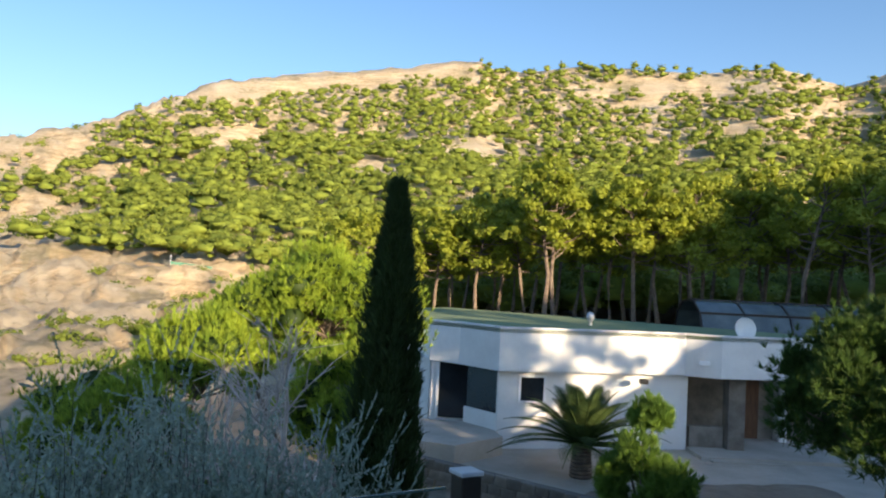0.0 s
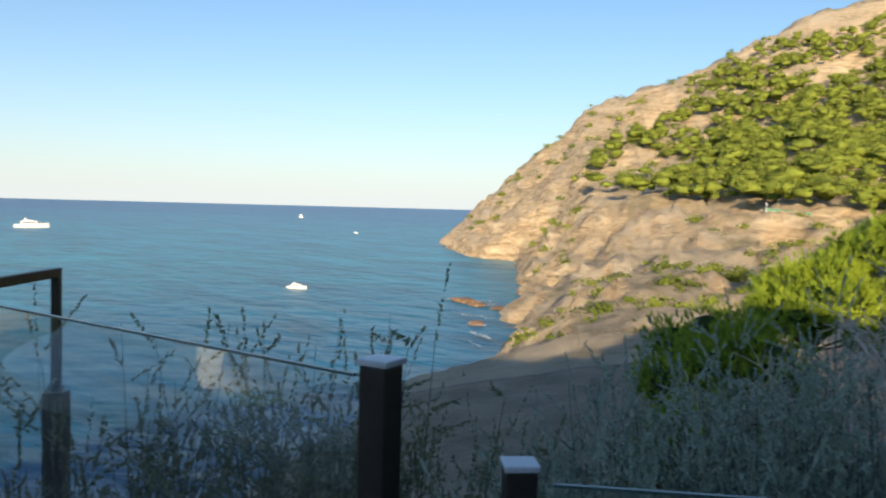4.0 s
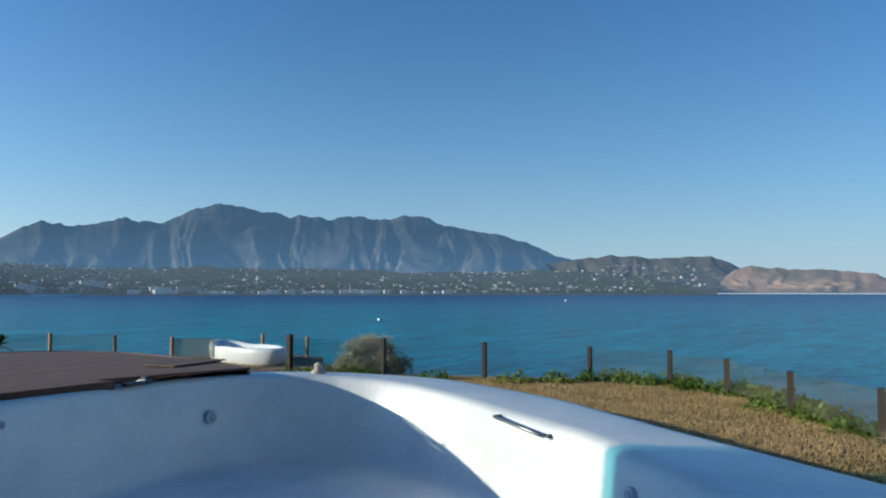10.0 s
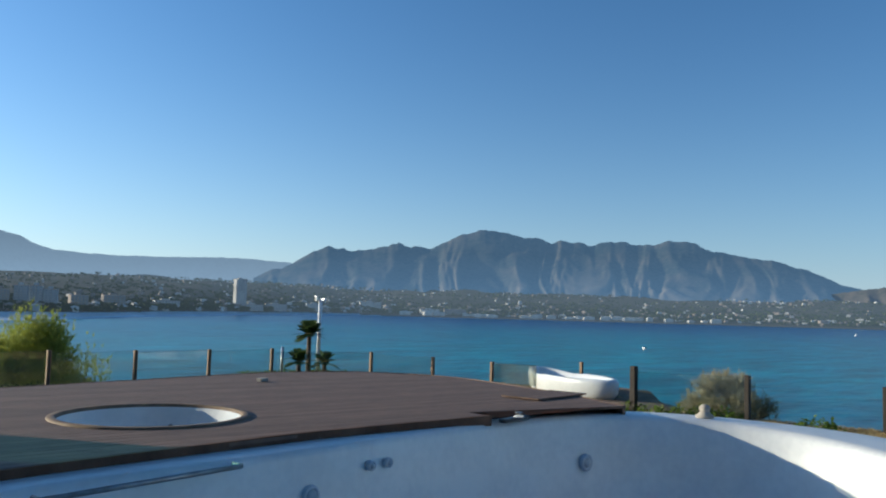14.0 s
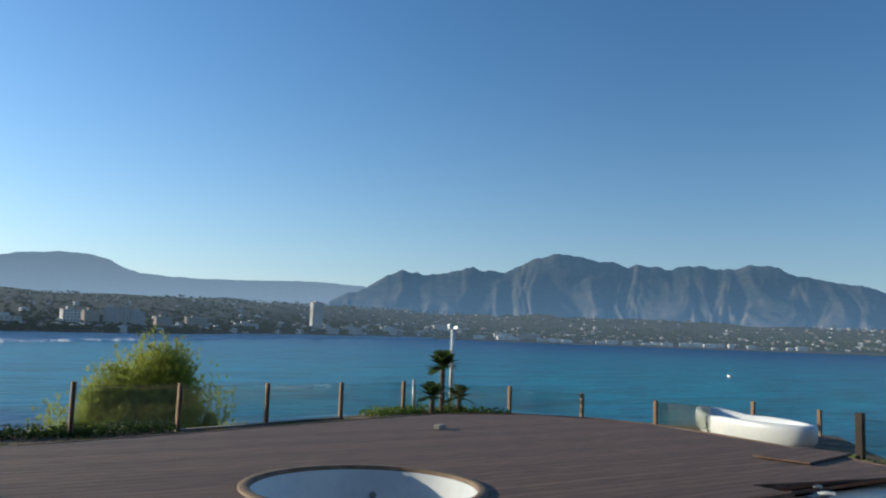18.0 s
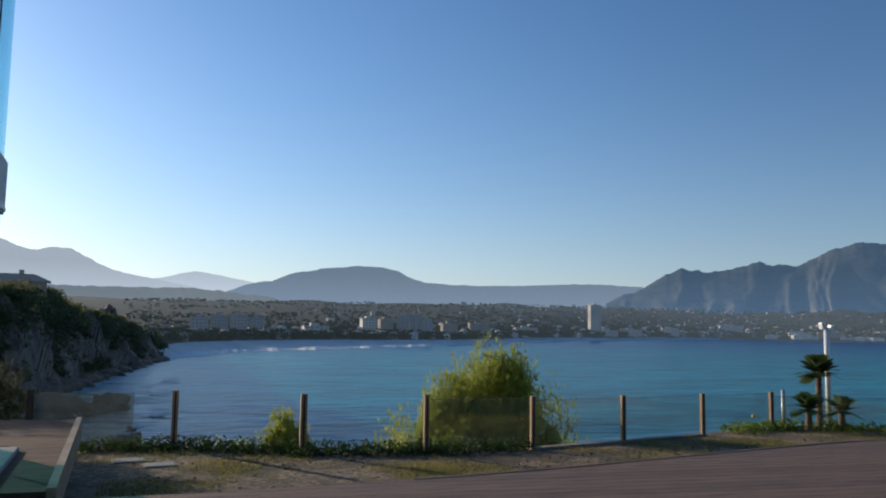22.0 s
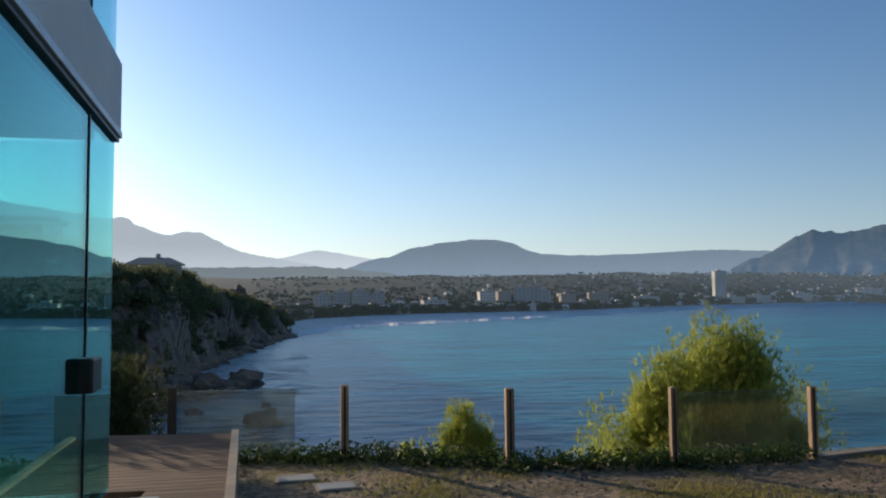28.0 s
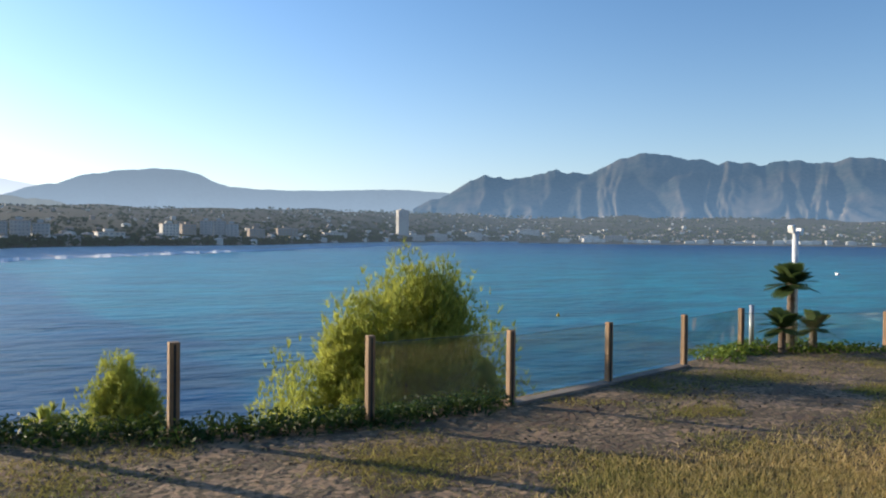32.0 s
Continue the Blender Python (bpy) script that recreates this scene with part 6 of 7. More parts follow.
    for name, bm, mat, lab, cat in (("floor", B(GX + 0.1, ex, GY0 + 0.01, GY1, 0.2, FLOOR_Z), "floor_in", "pale stone floor inside the glass house", "floor"),
                                    ("ceiling", B(GX + 0.12, ex, GY0 + 0.1, GY1, 2.56, 2.95), "white_wall", "white ceiling slab", "ceiling"),
                                    ("roof", B(GX - 0.06, ex + 0.3, GY0 - 0.06, GY1 + 0.3, 5.7, 6.05, bevel=0.01), "white_wall", "flat white roof slab", "roof")):
        ob = tagged(mesh_ob(name, bm, M[mat]), lab, cat, kind="structure")
        ob.matrix_basis = H


glass_house()


def boardwalk():
    ob = thing("floor_boardwalk", "raised weathered boardwalk beside the glass wall", "boardwalk", kind="structure")
    planks(ob, [(-0.10, -16.1), (-0.76, -16.1), (-0.42, -20.55), (1.6, -20.75), (1.6, -18.4), (-0.10, -18.4)], 4, 0.10, 0.36, 0.40, M["deck_dark"], gap=0.008)
    a, b = (-0.78, -16.1), (-0.44, -20.58)
    part("edge_board", curved_strip(bmesh.new(), [a, b], 0.06, 0.15, 0.425), M["wood_trim"], ob)
    part("skirt", prism(bmesh.new(), [(-0.70, -16.1), (-0.38, -20.5), (1.5, -20.65), (1.5, -18.5), (-0.1, -18.4), (-0.1, -16.1)], LAWN_Z - 0.1, 0.34), M["dark_post"], ob)


boardwalk()


def shade_wing():
    """An unseen wing added on the terrace's landward side; it closes it and shades the shrubs."""
    ob = thing("shade_wing", "unseen white rendered wing added beside the terrace to cast shade", "house", kind="structure")
    part("wall", B(3.0, 12.0, -8.9, -0.4, -1.0, 4.0), M["white_wall"], ob)
    part("roof", B(2.8, 12.2, -9.0, -0.2, 4.0, 4.25, bevel=0.01), M["white_wall"], ob)


shade_wing()


def fence_kerb():
    ob = thing("fence_kerb", "pale concrete kerb under the glass fence", "kerb", kind="structure")
    for a, b in ("EF", "FG"):
        p, q = POSTS[a], POSTS[b]
        part("kerb_stone", curved_strip(bmesh.new(), [(p[0], p[1] + 0.02), (q[0], q[1] + 0.02)], 0.15, LAWN_Z - 0.1, LAWN_Z + 0.035), M["stone"], ob)


fence_kerb()


# ---- plants ----
def needles(C, D, per, length, width, gen, spread=0.6):
    """Sprays of thin needles from the centres along the directions."""
    C, D = np.repeat(C, per, 0), np.repeat(D, per, 0)
    n = len(C)
    d = D + gen.normal(0, spread, (n, 3))
    d /= np.linalg.norm(d, axis=1)[:, None] + 1e-9
    s = np.cross(d, gen.normal(0, 1, (n, 3)))
    s *= width / (np.linalg.norm(s, axis=1)[:, None] + 1e-9)
    L = (length * gen.uniform(0.6, 1.25, n))[:, None]
    v = np.stack([C - s * 0.6, C + s * 0.6, C + d * L], 1).reshape(-1, 3)
    return v, np.arange(3 * n).reshape(-1, 3)


def plume_shrub(name, label, at, height, spread, stems, mat, seed, group, wisps=0, leaf=0.03, per=20, sprigs=10):
    """A feathery shrub: fanning stems with side sprigs covered in narrow leaves."""
    gen = np.random.default_rng(seed)
    ob = thing(name, label, "shrub", group, at=at)
    bm = bmesh.new()
    C, D = [], []
    for k in range(stems + wisps):
        a, out = gen.uniform(0, 2 * math.pi), spread * math.sqrt(gen.uniform(0, 1))
        h = height * (1.0 - 0.35 * (out / spread) ** 2) * gen.uniform(0.72, 1.02)
        if k >= stems:
            h = height * gen.uniform(1.02, 1.14)
        tip = Vector((math.cos(a) * out, math.sin(a) * out, h)) + Vector(gen.normal(0, 0.05, 3))
        foot = Vector((tip.x * 0.35, tip.y * 0.35, 0))
        mid = foot.lerp(tip, 0.55) + Vector(gen.normal(0, 0.04, 3))
        limb(bm, [foot, mid, tip], [0.005, 0.003, 0.001], 4)
        for s in range(sprigs):
            t = gen.uniform(0.25, 1.0)
            p = mid.lerp(tip, (t - 0.55) / 0.45) if t > 0.55 else foot.lerp(mid, t / 0.55)
            d = (tip - mid).normalized() * 0.9 + Vector(gen.normal(0, 0.55, 3))
            L = gen.uniform(0.10, 0.26)
            for q in np.linspace(0.15, 1, per):
                C.append(p + d * L * q)
                D.append(d)
    tagged(part("stem", bm, M["dark_twig"], ob), kind="stuff")
    v, f = needles(np.array(C), np.array(D), 1, leaf, leaf * 0.42, gen, 0.6)
    cards("foliage", v, f, M[mat], ob)
    return ob


def needle_tree(name, label, at, size, tufts_n, mat, seed, lift=0.0, group="", length=0.15, per=26, width=0.014, lumps_n=16, trunk=0.06, candles=0.0, category="pine tree", fill="ivy", spread=0.5, airy=False):
    """A bushy pine: forked trunk, limbs, and sprays of needles on the shells of many lumps."""
    gen = np.random.default_rng(seed)
    ob = thing(name, label, category, group, at=at)
    bm = bmesh.new()
    top = Vector((0, 0, lift + size[2]))
    limb(bm, [(0.06 * lift, 0, -0.25), (0.14 * lift, 0.05 * lift, lift * 0.45), (-0.05 * lift, 0, lift * 0.9), (0, 0, lift + size[2] * 0.9), top + Vector((0, 0, size[2] * 0.4))], [trunk, trunk * 0.85, trunk * 0.7, trunk * 0.45, 0.012], 8)
    C, D, K = [], [], []
    ico = bmesh.new()
    bmesh.ops.create_icosphere(ico, subdivisions=2, radius=1)
    iv = np.array([v.co[:] for v in ico.verts])
    fi = np.array([[v.index for v in f.verts] for f in ico.faces])
    ico.free()
    KV, KF = [], []
    for k in range(lumps_n):
        a, up = k * 2.4 + gen.uniform(-0.3, 0.3), gen.uniform(-0.6, 1.0)
        wide = math.sqrt(max(0.05, 1 - up * up)) if airy != 1 else 1.06 - 0.54 * (up + 0.6)
        q = wide * gen.uniform(0.5, 0.82) if k else 0.0
        c = np.array((math.cos(a) * size[0] * q, math.sin(a) * size[1] * q, lift + size[2] * (1 + (up if k else 1.0) * 0.82)))
        s = min(size) * (np.array((0.66, 0.66, 1.5)) if airy == 1 else np.array((1.1, 1.1, 0.95))) * gen.uniform(0.18, 0.40)
        limb(bm, [(0, 0, lift + size[2] * 0.35), Vector(c) * 0.5 + Vector((0, 0, lift * 0.5 + size[2] * 0.15)), c], [trunk * 0.45, trunk * 0.3, trunk * 0.12], 5)
        m = tufts_n // lumps_n
        d = gen.normal(0, 1, (m, 3))
        d /= np.linalg.norm(d, axis=1)[:, None]
        far = np.where(gen.uniform(0, 1, m) < (0.4 if airy else 0.12), gen.uniform(1.0, 1.4 if airy else 1.3, m), gen.uniform(0.6, 1.05, m))
        p = c + d * s * far[:, None]
        p[:, 2] += np.maximum(0, far - 1) * s[2] * 0.5
        C.append(p)
        D.append(d * 0.7 + np.array((0, 0, 0.65 + candles)))
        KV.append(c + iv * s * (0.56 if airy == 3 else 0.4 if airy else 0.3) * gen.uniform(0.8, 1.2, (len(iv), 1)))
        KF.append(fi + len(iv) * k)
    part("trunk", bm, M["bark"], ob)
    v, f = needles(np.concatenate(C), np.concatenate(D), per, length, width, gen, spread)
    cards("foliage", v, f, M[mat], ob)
    # solid cores; a darker fill paints the shade inside the crown
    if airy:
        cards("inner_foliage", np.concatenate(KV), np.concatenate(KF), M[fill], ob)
    return ob


def pine(label, at, height, width, mat="pine_far", seed=1, cards_n=2600, bare=0.3, leaf=0.13, lean=0.0, name="pine_tree", group="", trunk_r=0.05):
    """A pine: tapered leaning trunk, limbs, and a crown of needle tufts in separate clumps."""
    gen = np.random.default_rng(seed)
    ob = thing(name, label, "pine tree", group, at=at)
    bm = bmesh.new()
    tip = Vector((lean * height, gen.normal(0, 0.04) * height, height * 0.93))
    mid = Vector((lean * height * 0.35 + gen.normal(0, 0.03) * height, gen.normal(0, 0.03) * height, height * 0.5))
    limb(bm, [(0, 0, -0.3), mid * 0.5 + Vector((gen.normal(0, .02) * height, 0, 0)), mid, mid.lerp(tip, 0.5), tip], [trunk_r * height * k for k in (0.75, 0.6, 0.48, 0.3, 0.06)], 8)
    C, N = [], []
    clumps = 26
    for k in range(clumps):
        t = bare + (1 - bare) * (k + 0.5) / clumps
        p = mid.lerp(tip, max(0, (t - 0.5) * 2)) if t > 0.5 else Vector((0, 0, 0)).lerp(mid, t * 2)
        a = k * 2.4 + gen.uniform(-0.4, 0.4)
        reach = width * 0.5 * math.sin(math.pi * (0.22 + 0.74 * (t - bare) / (1 - bare))) * gen.uniform(0.65, 1.0)
        q = p + Vector((math.cos(a) * reach, math.sin(a) * reach, 0.12 * height * gen.uniform(0.2, 1)))
        limb(bm, [p, p.lerp(q, 0.5) + Vector((0, 0, -0.02 * height)), q], [trunk_r * height * 0.22, trunk_r * height * 0.14, trunk_r * height * 0.04], 5)
        n = cards_n // clumps
        s = width * gen.uniform(0.15, 0.23)
        pp, d = lumps(n, (s, s, s * 0.72), gen)
        C.append(pp + np.array(q))
        N.append(d + np.array((0, 0, 0.5)))
    part("trunk", bm, M["bark"], ob)
    v, f = flakes(np.concatenate(C), np.concatenate(N), leaf * 0.5, 0.4, gen)
    cards("crown", v, f, M[mat], ob)
    return ob


def dead_tree(at, height, seed):
    gen = np.random.default_rng(seed)
    ob = thing("dead_tree", "bare grey dead tree with tangled twigs", "tree", at=at)
    bm = bmesh.new()

    def grow(p, d, L, r, depth):
        q = p + d * L
        m = p.lerp(q, 0.5) + Vector(gen.normal(0, 0.06 * L, 3))
        limb(bm, [p, m, q], [r, r * 0.8, r * 0.6], 5)
        if depth:
            for _ in range(4 if depth > 1 else 5):
                e = (d + Vector(gen.normal(0, 0.62, 3)) + Vector((0, 0, 0.1))).normalized()
                grow(p.lerp(q, gen.uniform(0.45, 1.0)), e, L * gen.uniform(0.55, 0.75), r * 0.5, depth - 1)
    for k in range(3):
        d, L, r = Vector((gen.normal(0, 0.35), gen.normal(0, 0.35), 1)).normalized(), height * 0.42, height * 0.022
        q = d * L
        part("limb", limb(bmesh.new(), [(0, 0, -0.2), q * 0.5 + Vector(gen.normal(0, 0.05 * L, 3)), q], [r, r * 0.8, r * 0.6], 7), M["dry_twig"], ob)
        for _ in range(4):
            e = (d + Vector(gen.normal(0, 0.62, 3)) + Vector((0, 0, 0.1))).normalized()
            grow(q * gen.uniform(0.5, 1.0), e, L * gen.uniform(0.55, 0.75), r * 0.5, 3)
    tagged(part("twig", bm, M["dry_twig"], ob), kind="stuff")


def cypress_tree():
    gen = np.random.default_rng(3)
    base = land_z(3.5, 5.3)
    ob = thing("cypress", "slim dark green columnar cypress", "cypress tree", at=(-0.33, 5.25, base))
    h = 2.14 - base
    part("trunk", limb(bmesh.new(), [(0, 0, -0.2), (0, 0, h * 0.5), (0.01, 0, h * 0.95)], [0.05, 0.035, 0.008], 7), M["bark"], ob)
    ts, rs = [0, 0.08, 0.25, 0.55, 0.8, 0.93, 1.0], [0.26, 0.36, 0.375, 0.33, 0.25, 0.15, 0.02]
    # solid core keeps the crown from showing through
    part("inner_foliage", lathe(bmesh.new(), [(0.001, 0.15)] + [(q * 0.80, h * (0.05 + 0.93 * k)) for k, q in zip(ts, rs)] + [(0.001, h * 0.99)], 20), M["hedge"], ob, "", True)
    n = 26000
    t = gen.uniform(0.03, 1, n) ** 0.9
    rad = np.interp(t, ts, rs)
    a = gen.uniform(0, 2 * math.pi, n)
    lump = 1 + 0.15 * np.sin(a * 4 + t * 9) + 0.13 * np.sin(a * 7 - t * 23) + 0.07 * np.sin(a * 3 + t * 71)
    rr = rad * lump * gen.uniform(0.72, 1.06, n)
    C = np.stack([rr * np.cos(a) + 0.015 * np.sin(t * 7), rr * np.sin(a), t * h], 1)
    N = np.stack([np.cos(a) * 0.4, np.sin(a) * 0.4, np.full(n, 1.0)], 1)
    v, f = needles(C, N, 4, 0.085, 0.011, gen, 0.3)
    cards("foliage", v, f, M["cypress"], ob)


def palm(name, label, at, fronds, length, trunk_h, trunk_r, mat="palm_leaf", seed=4, droop=0.8, up=(0.1, 1.2), leaflet=0.12):
    gen = np.random.default_rng(seed)
    ob = thing(name, label, "palm", at=at)
    bm = bmesh.new()
    prof = []
    for k in range(10):
        z = trunk_h * k / 9
        prof += [(trunk_r * (1.25 - 0.25 * k / 9), z), (trunk_r * (1.02 - 0.2 * k / 9), z + trunk_h / 20)]
    lathe(bm, prof + [(0.01, trunk_h * 1.06)], 12)
    part("trunk", bm, M["bark"], ob)
    for i in range(fronds):
        a = 2.4 * i + gen.uniform(-0.2, 0.2)
        e = np.interp(i / fronds, [0, 1], up) + gen.uniform(-0.1, 0.1)
        pts = []
        for t in np.linspace(0, 1, 9):
            r = length * t * math.cos(e) * (1 - 0.08 * t)
            z = length * (t * math.sin(e) - droop * 0.5 * t * t)
            pts.append(Vector((math.cos(a) * r, math.sin(a) * r, trunk_h + z)))
        V, F = [], []
        for k in range(1, 9):
            p, q = pts[k - 1], pts[k]
            d = (q - p).normalized()
            side = d.cross(Vector((0, 0, 1))).normalized()
            for s in np.linspace(0, 0.87, 6):
                m = p.lerp(q, s)
                L = leaflet * length * math.sin(math.pi * min(1, (k - 0.5 + s) / 9 + 0.12)) ** 0.6
                for sg in (-1, 1):
                    tip = m + side * sg * L + d * L * 0.7 + Vector((0, 0, -0.15 * L + 0.1 * L))
                    w = d * L * 0.06
                    b = len(V)
                    V += [m - w, m + w, m.lerp(tip, 0.6) + w * 0.8, tip, m.lerp(tip, 0.6) - w * 0.8]
                    F.append((b, b + 1, b + 2, b + 3, b + 4))
        fr = part("frond", limb(bmesh.new(), pts, [0.014 * length * (1 - 0.85 * k / 8) for k in range(9)], 5), M[mat], ob)
        tagged(raw("leaflet", [tuple(v) for v in V], F, M[mat], parent=fr), kind="stuff")


def near_north():
    gen = np.random.default_rng(31)
    cypress_tree()
    for i, (az, r, h) in enumerate(((22, 3.4, 1.68), (15, 3.9, 1.66), (9, 4.3, 1.62), (28, 3.2, 1.62), (35, 3.0, 1.42), (41, 3.0, 1.3), (18, 4.8, 1.72), (30, 4.2, 1.62), (5.5, 3.7, 1.35), (24.5, 4.3, 1.72), (11.5, 3.5, 1.5))):
        x, y = ground_az(az, r)
        plume_shrub("silver_shrub", "silvery grey-green saltbush outside the balustrade", (x, y, -0.75), h, 0.62, 64, "silver", 40 + i, "silver shrubs")
    for i, (az, r, h) in enumerate(((45, 3.3, 1.45), (49, 3.5, 1.6), (53, 3.5, 1.6), (57, 3.4, 1.62), (62, 3.6, 1.55), (67, 3.6, 1.4))):
        x, y = ground_az(az, r)
        plume_shrub("wild_shrub", "wispy dark wild shrub outside the glass", (x, y, -0.75), h, 0.5, 46, "wild", 60 + i, "wild shrubs", 4, 0.028, 16, 9)
    for i, (az, r, top, w) in enumerate(((8.0, 19, 2.2, 3.4), (12.0, 19.5, 1.5, 3.6), (16.5, 18.5, 0.6, 3.4), (20.5, 15.5, -0.5, 3.0), (24.0, 14, -1.7, 2.4), (18.6, 12.2, -1.75, 2.0), (20.5, 12.0, -1.7, 2.0), (4.8, 21, 1.9, 3.0), (23.0, 19, -0.6, 3.0), (6.6, 16.0, 0.2, 2.2))):
        x, y = ground_az(az, r)
        z = land_z(az, r)
        lift = (top - z) * (0.60 if r > 17 and az < 20 else 0.42 if r > 17 else 0.25)
        # hedge-coloured cores paint the dark gaps between the needle clumps
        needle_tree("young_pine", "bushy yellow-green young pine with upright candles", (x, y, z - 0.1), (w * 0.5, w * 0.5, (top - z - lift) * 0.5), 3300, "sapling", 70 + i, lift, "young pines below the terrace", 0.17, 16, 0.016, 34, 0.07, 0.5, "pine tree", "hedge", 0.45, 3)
    for az, r, h in ((13.6, 11.4, 6.0), (10.6, 12.2, 5.4)):
        dead_tree((*ground_az(az, r), land_z(az, r)), h, int(az))
    z = land_z(-14.8, 13.9)
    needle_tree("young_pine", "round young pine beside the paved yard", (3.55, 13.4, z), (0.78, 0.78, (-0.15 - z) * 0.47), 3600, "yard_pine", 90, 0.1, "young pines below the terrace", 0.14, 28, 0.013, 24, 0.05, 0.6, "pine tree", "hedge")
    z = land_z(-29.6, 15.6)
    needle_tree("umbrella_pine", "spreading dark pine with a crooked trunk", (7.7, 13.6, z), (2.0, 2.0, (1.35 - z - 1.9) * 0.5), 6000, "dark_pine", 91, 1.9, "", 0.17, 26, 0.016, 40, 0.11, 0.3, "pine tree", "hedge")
    z = land_z(-32, 13)
    needle_tree("young_pine", "small pine in the rockery", (7.0, 11.0, z), (0.6, 0.6, 0.5), 500, "sapling", 92, 0.0, "young pines below the terrace", 0.13, 26, 0.013, 10, 0.04, 0.4)
    palm("date_palm", "short date palm with arching grey-green fronds", (4.32, 24.0, -4.1), 44, 3.2, 0.95, 0.3, seed=8, droop=0.8, up=(0.2, 1.4))
    # unseen pines added towards the sun, to dapple the bungalow with shade
    for i, (x, y, zb, h, w) in enumerate(((27.5, -6.2, 3.2, 7.4, 5.2), (24.0, -5.0, 3.0, 6.6, 4.4), (31.0, -3.6, 5.0, 8.4, 5.4))):
        pine("unseen pine added on the rise east of the house to dapple the bungalow", (x, y, zb), h, w, "pine_far", 300 + i, 3200, 0.45, 0.26, 0.03, "pine_tree", "pines on the rise", 0.024)
    # tall pines with bare trunks behind the house
    for i in range(58):
        az = -40 + 46 * (i + gen.uniform(0, 1)) / 58
        r = gen.uniform(48, 56) if i % 2 else gen.uniform(58, 74)
        x, y = ground_az(az, r)
        h = gen.uniform(10.5, 13.0) if az < -4 else gen.uniform(9.0, 11.0)
        pine("tall umbrella pine with a bare pale trunk", (x, y, land_z(az, r)), h, gen.uniform(4.6, 6.4), "tall_pine", 120 + i, 5200, 0.58, 0.24, gen.uniform(-0.08, 0.08), "pine_tree", "tall pines behind the house", 0.022)


near_north()


# ---- the white bungalow below ----
def bungalow():
    ob = thing("bungalow", "low white flat-roofed bungalow with a green felt roof", "house")
    G = -4.08
    roof = [(-0.35, 29.7), (0.7, 28.85), (2.0, 27.1), (8.64, 28.5), (9.7, 27.85), (13.3, 28.6), (14.0, 33.0), (6.0, 41.0), (0.3, 46.0), (-2.5, 40.0)]
    part("roof", prism(bmesh.new(), roof, -0.10, 0.04), M["green_roof"], ob, "pale green felt roof")
    front = [(-0.35, 29.7), (0.7, 28.85), (2.0, 27.1), (8.64, 28.5), (9.7, 27.85), (13.3, 28.6)]

    def slab(p, q, z0, z1, t=0.25, push=0.0):
        d = Vector((q[0] - p[0], q[1] - p[1], 0))
        a = math.degrees(math.atan2(d.y, d.x))
        bm = B(0, d.length, push, push + t, z0, z1)
        bmesh.ops.transform(bm, matrix=pose(p[0], p[1], 0, 0, 0, a), verts=bm.verts)
        return bm
    for p, q in zip(front, front[1:]):
        part("fascia", slab(p, q, -1.38, 0.10, 0.22), M["white_wall"], ob)
    part("soffit", prism(bmesh.new(), [(x, y + 0.24) for x, y in front] + [(13.5, 33), (-1.5, 34)], -1.42, -1.36), M["white_wall"], ob)
    part("wall", slab((2.05, 27.55), (8.9, 28.95), G, -1.42, 0.25), M["white_wall"], ob)
    part("wall", slab((0.95, 29.1), (2.1, 27.58), G, -2.9, 0.22), M["white_wall"], ob)
    part("wall", slab((-0.3, 29.53), (0.95, 29.35), G, -1.42, 0.22, 0.25), M["white_wall"], ob)
    part("wall", prism(bmesh.new(), [(13.2, 30.6), (13.2, 33), (-2.0, 39), (-0.35, 30.2), (-0.1, 30.2), (-1.7, 38.6), (12.9, 32.7), (12.9, 30.6)], G, -0.1), M["white_wall"], ob)
    w = part("window", slab((1.0, 29.06), (2.02, 27.62), -2.9, -1.45, 0.06, 0.06), M["dark_window"], ob, "wide dark window")
    d = part("glass_door", slab((0.02, 29.72), (1.12, 29.56), -3.42, -1.3, 0.05, -0.06), M["dark_window"], ob, "dark glass door in a white frame")
    for p, q, z0, z1 in (((-0.06, 29.70), (0.04, 29.68), -3.46, -1.2), ((1.10, 29.54), (1.20, 29.52), -3.46, -1.2), ((-0.06, 29.70), (1.20, 29.52), -1.3, -1.2)):
        part("door_frame", slab(p, q, z0, z1, 0.10, -0.10), M["boat"], d)
    w2 = part("window", slab((2.80, 27.65), (3.65, 27.82), -2.42, -1.62, 0.05, 0.02), M["dark_window"], ob, "small window in the white wall")
    for p, q, z0, z1 in (((2.74, 27.62), (2.82, 27.64), -2.48, -1.56), ((3.63, 27.80), (3.71, 27.82), -2.48, -1.56), ((2.74, 27.62), (3.71, 27.82), -2.48, -2.42), ((2.74, 27.62), (3.71, 27.82), -1.62, -1.56)):
        part("window_frame", slab(p, q, z0, z1, 0.08, -0.02), M["boat"], w2)
    part("ramp", prism(bmesh.new(), [(-3.0, 29.6), (1.1, 29.2), (2.0, 27.6), (2.2, 26.6), (0.6, 24.8), (-1.0, 25.5)], G - 0.3, -3.46), M["paving"], ob, "pale paved landing before the door")
    # porch
    part("pillar", B(10.25, 10.85, 28.6, 29.2, G, -1.40, bevel=0.02), M["stone"], ob, "rubble stone pillar")
    part("porch_wall", B(9.0, 13.4, 31.2, 31.5, G, -1.40), M["stone"], ob, "rubble stone wall")
    part("low_wall", B(9.0, 10.2, 28.9, 29.2, G, -3.2), M["stone"], ob)
    part("porch_slab", B(8.9, 14.2, 27.2, 31.2, G - 0.2, G + 0.15), M["paving"], ob)
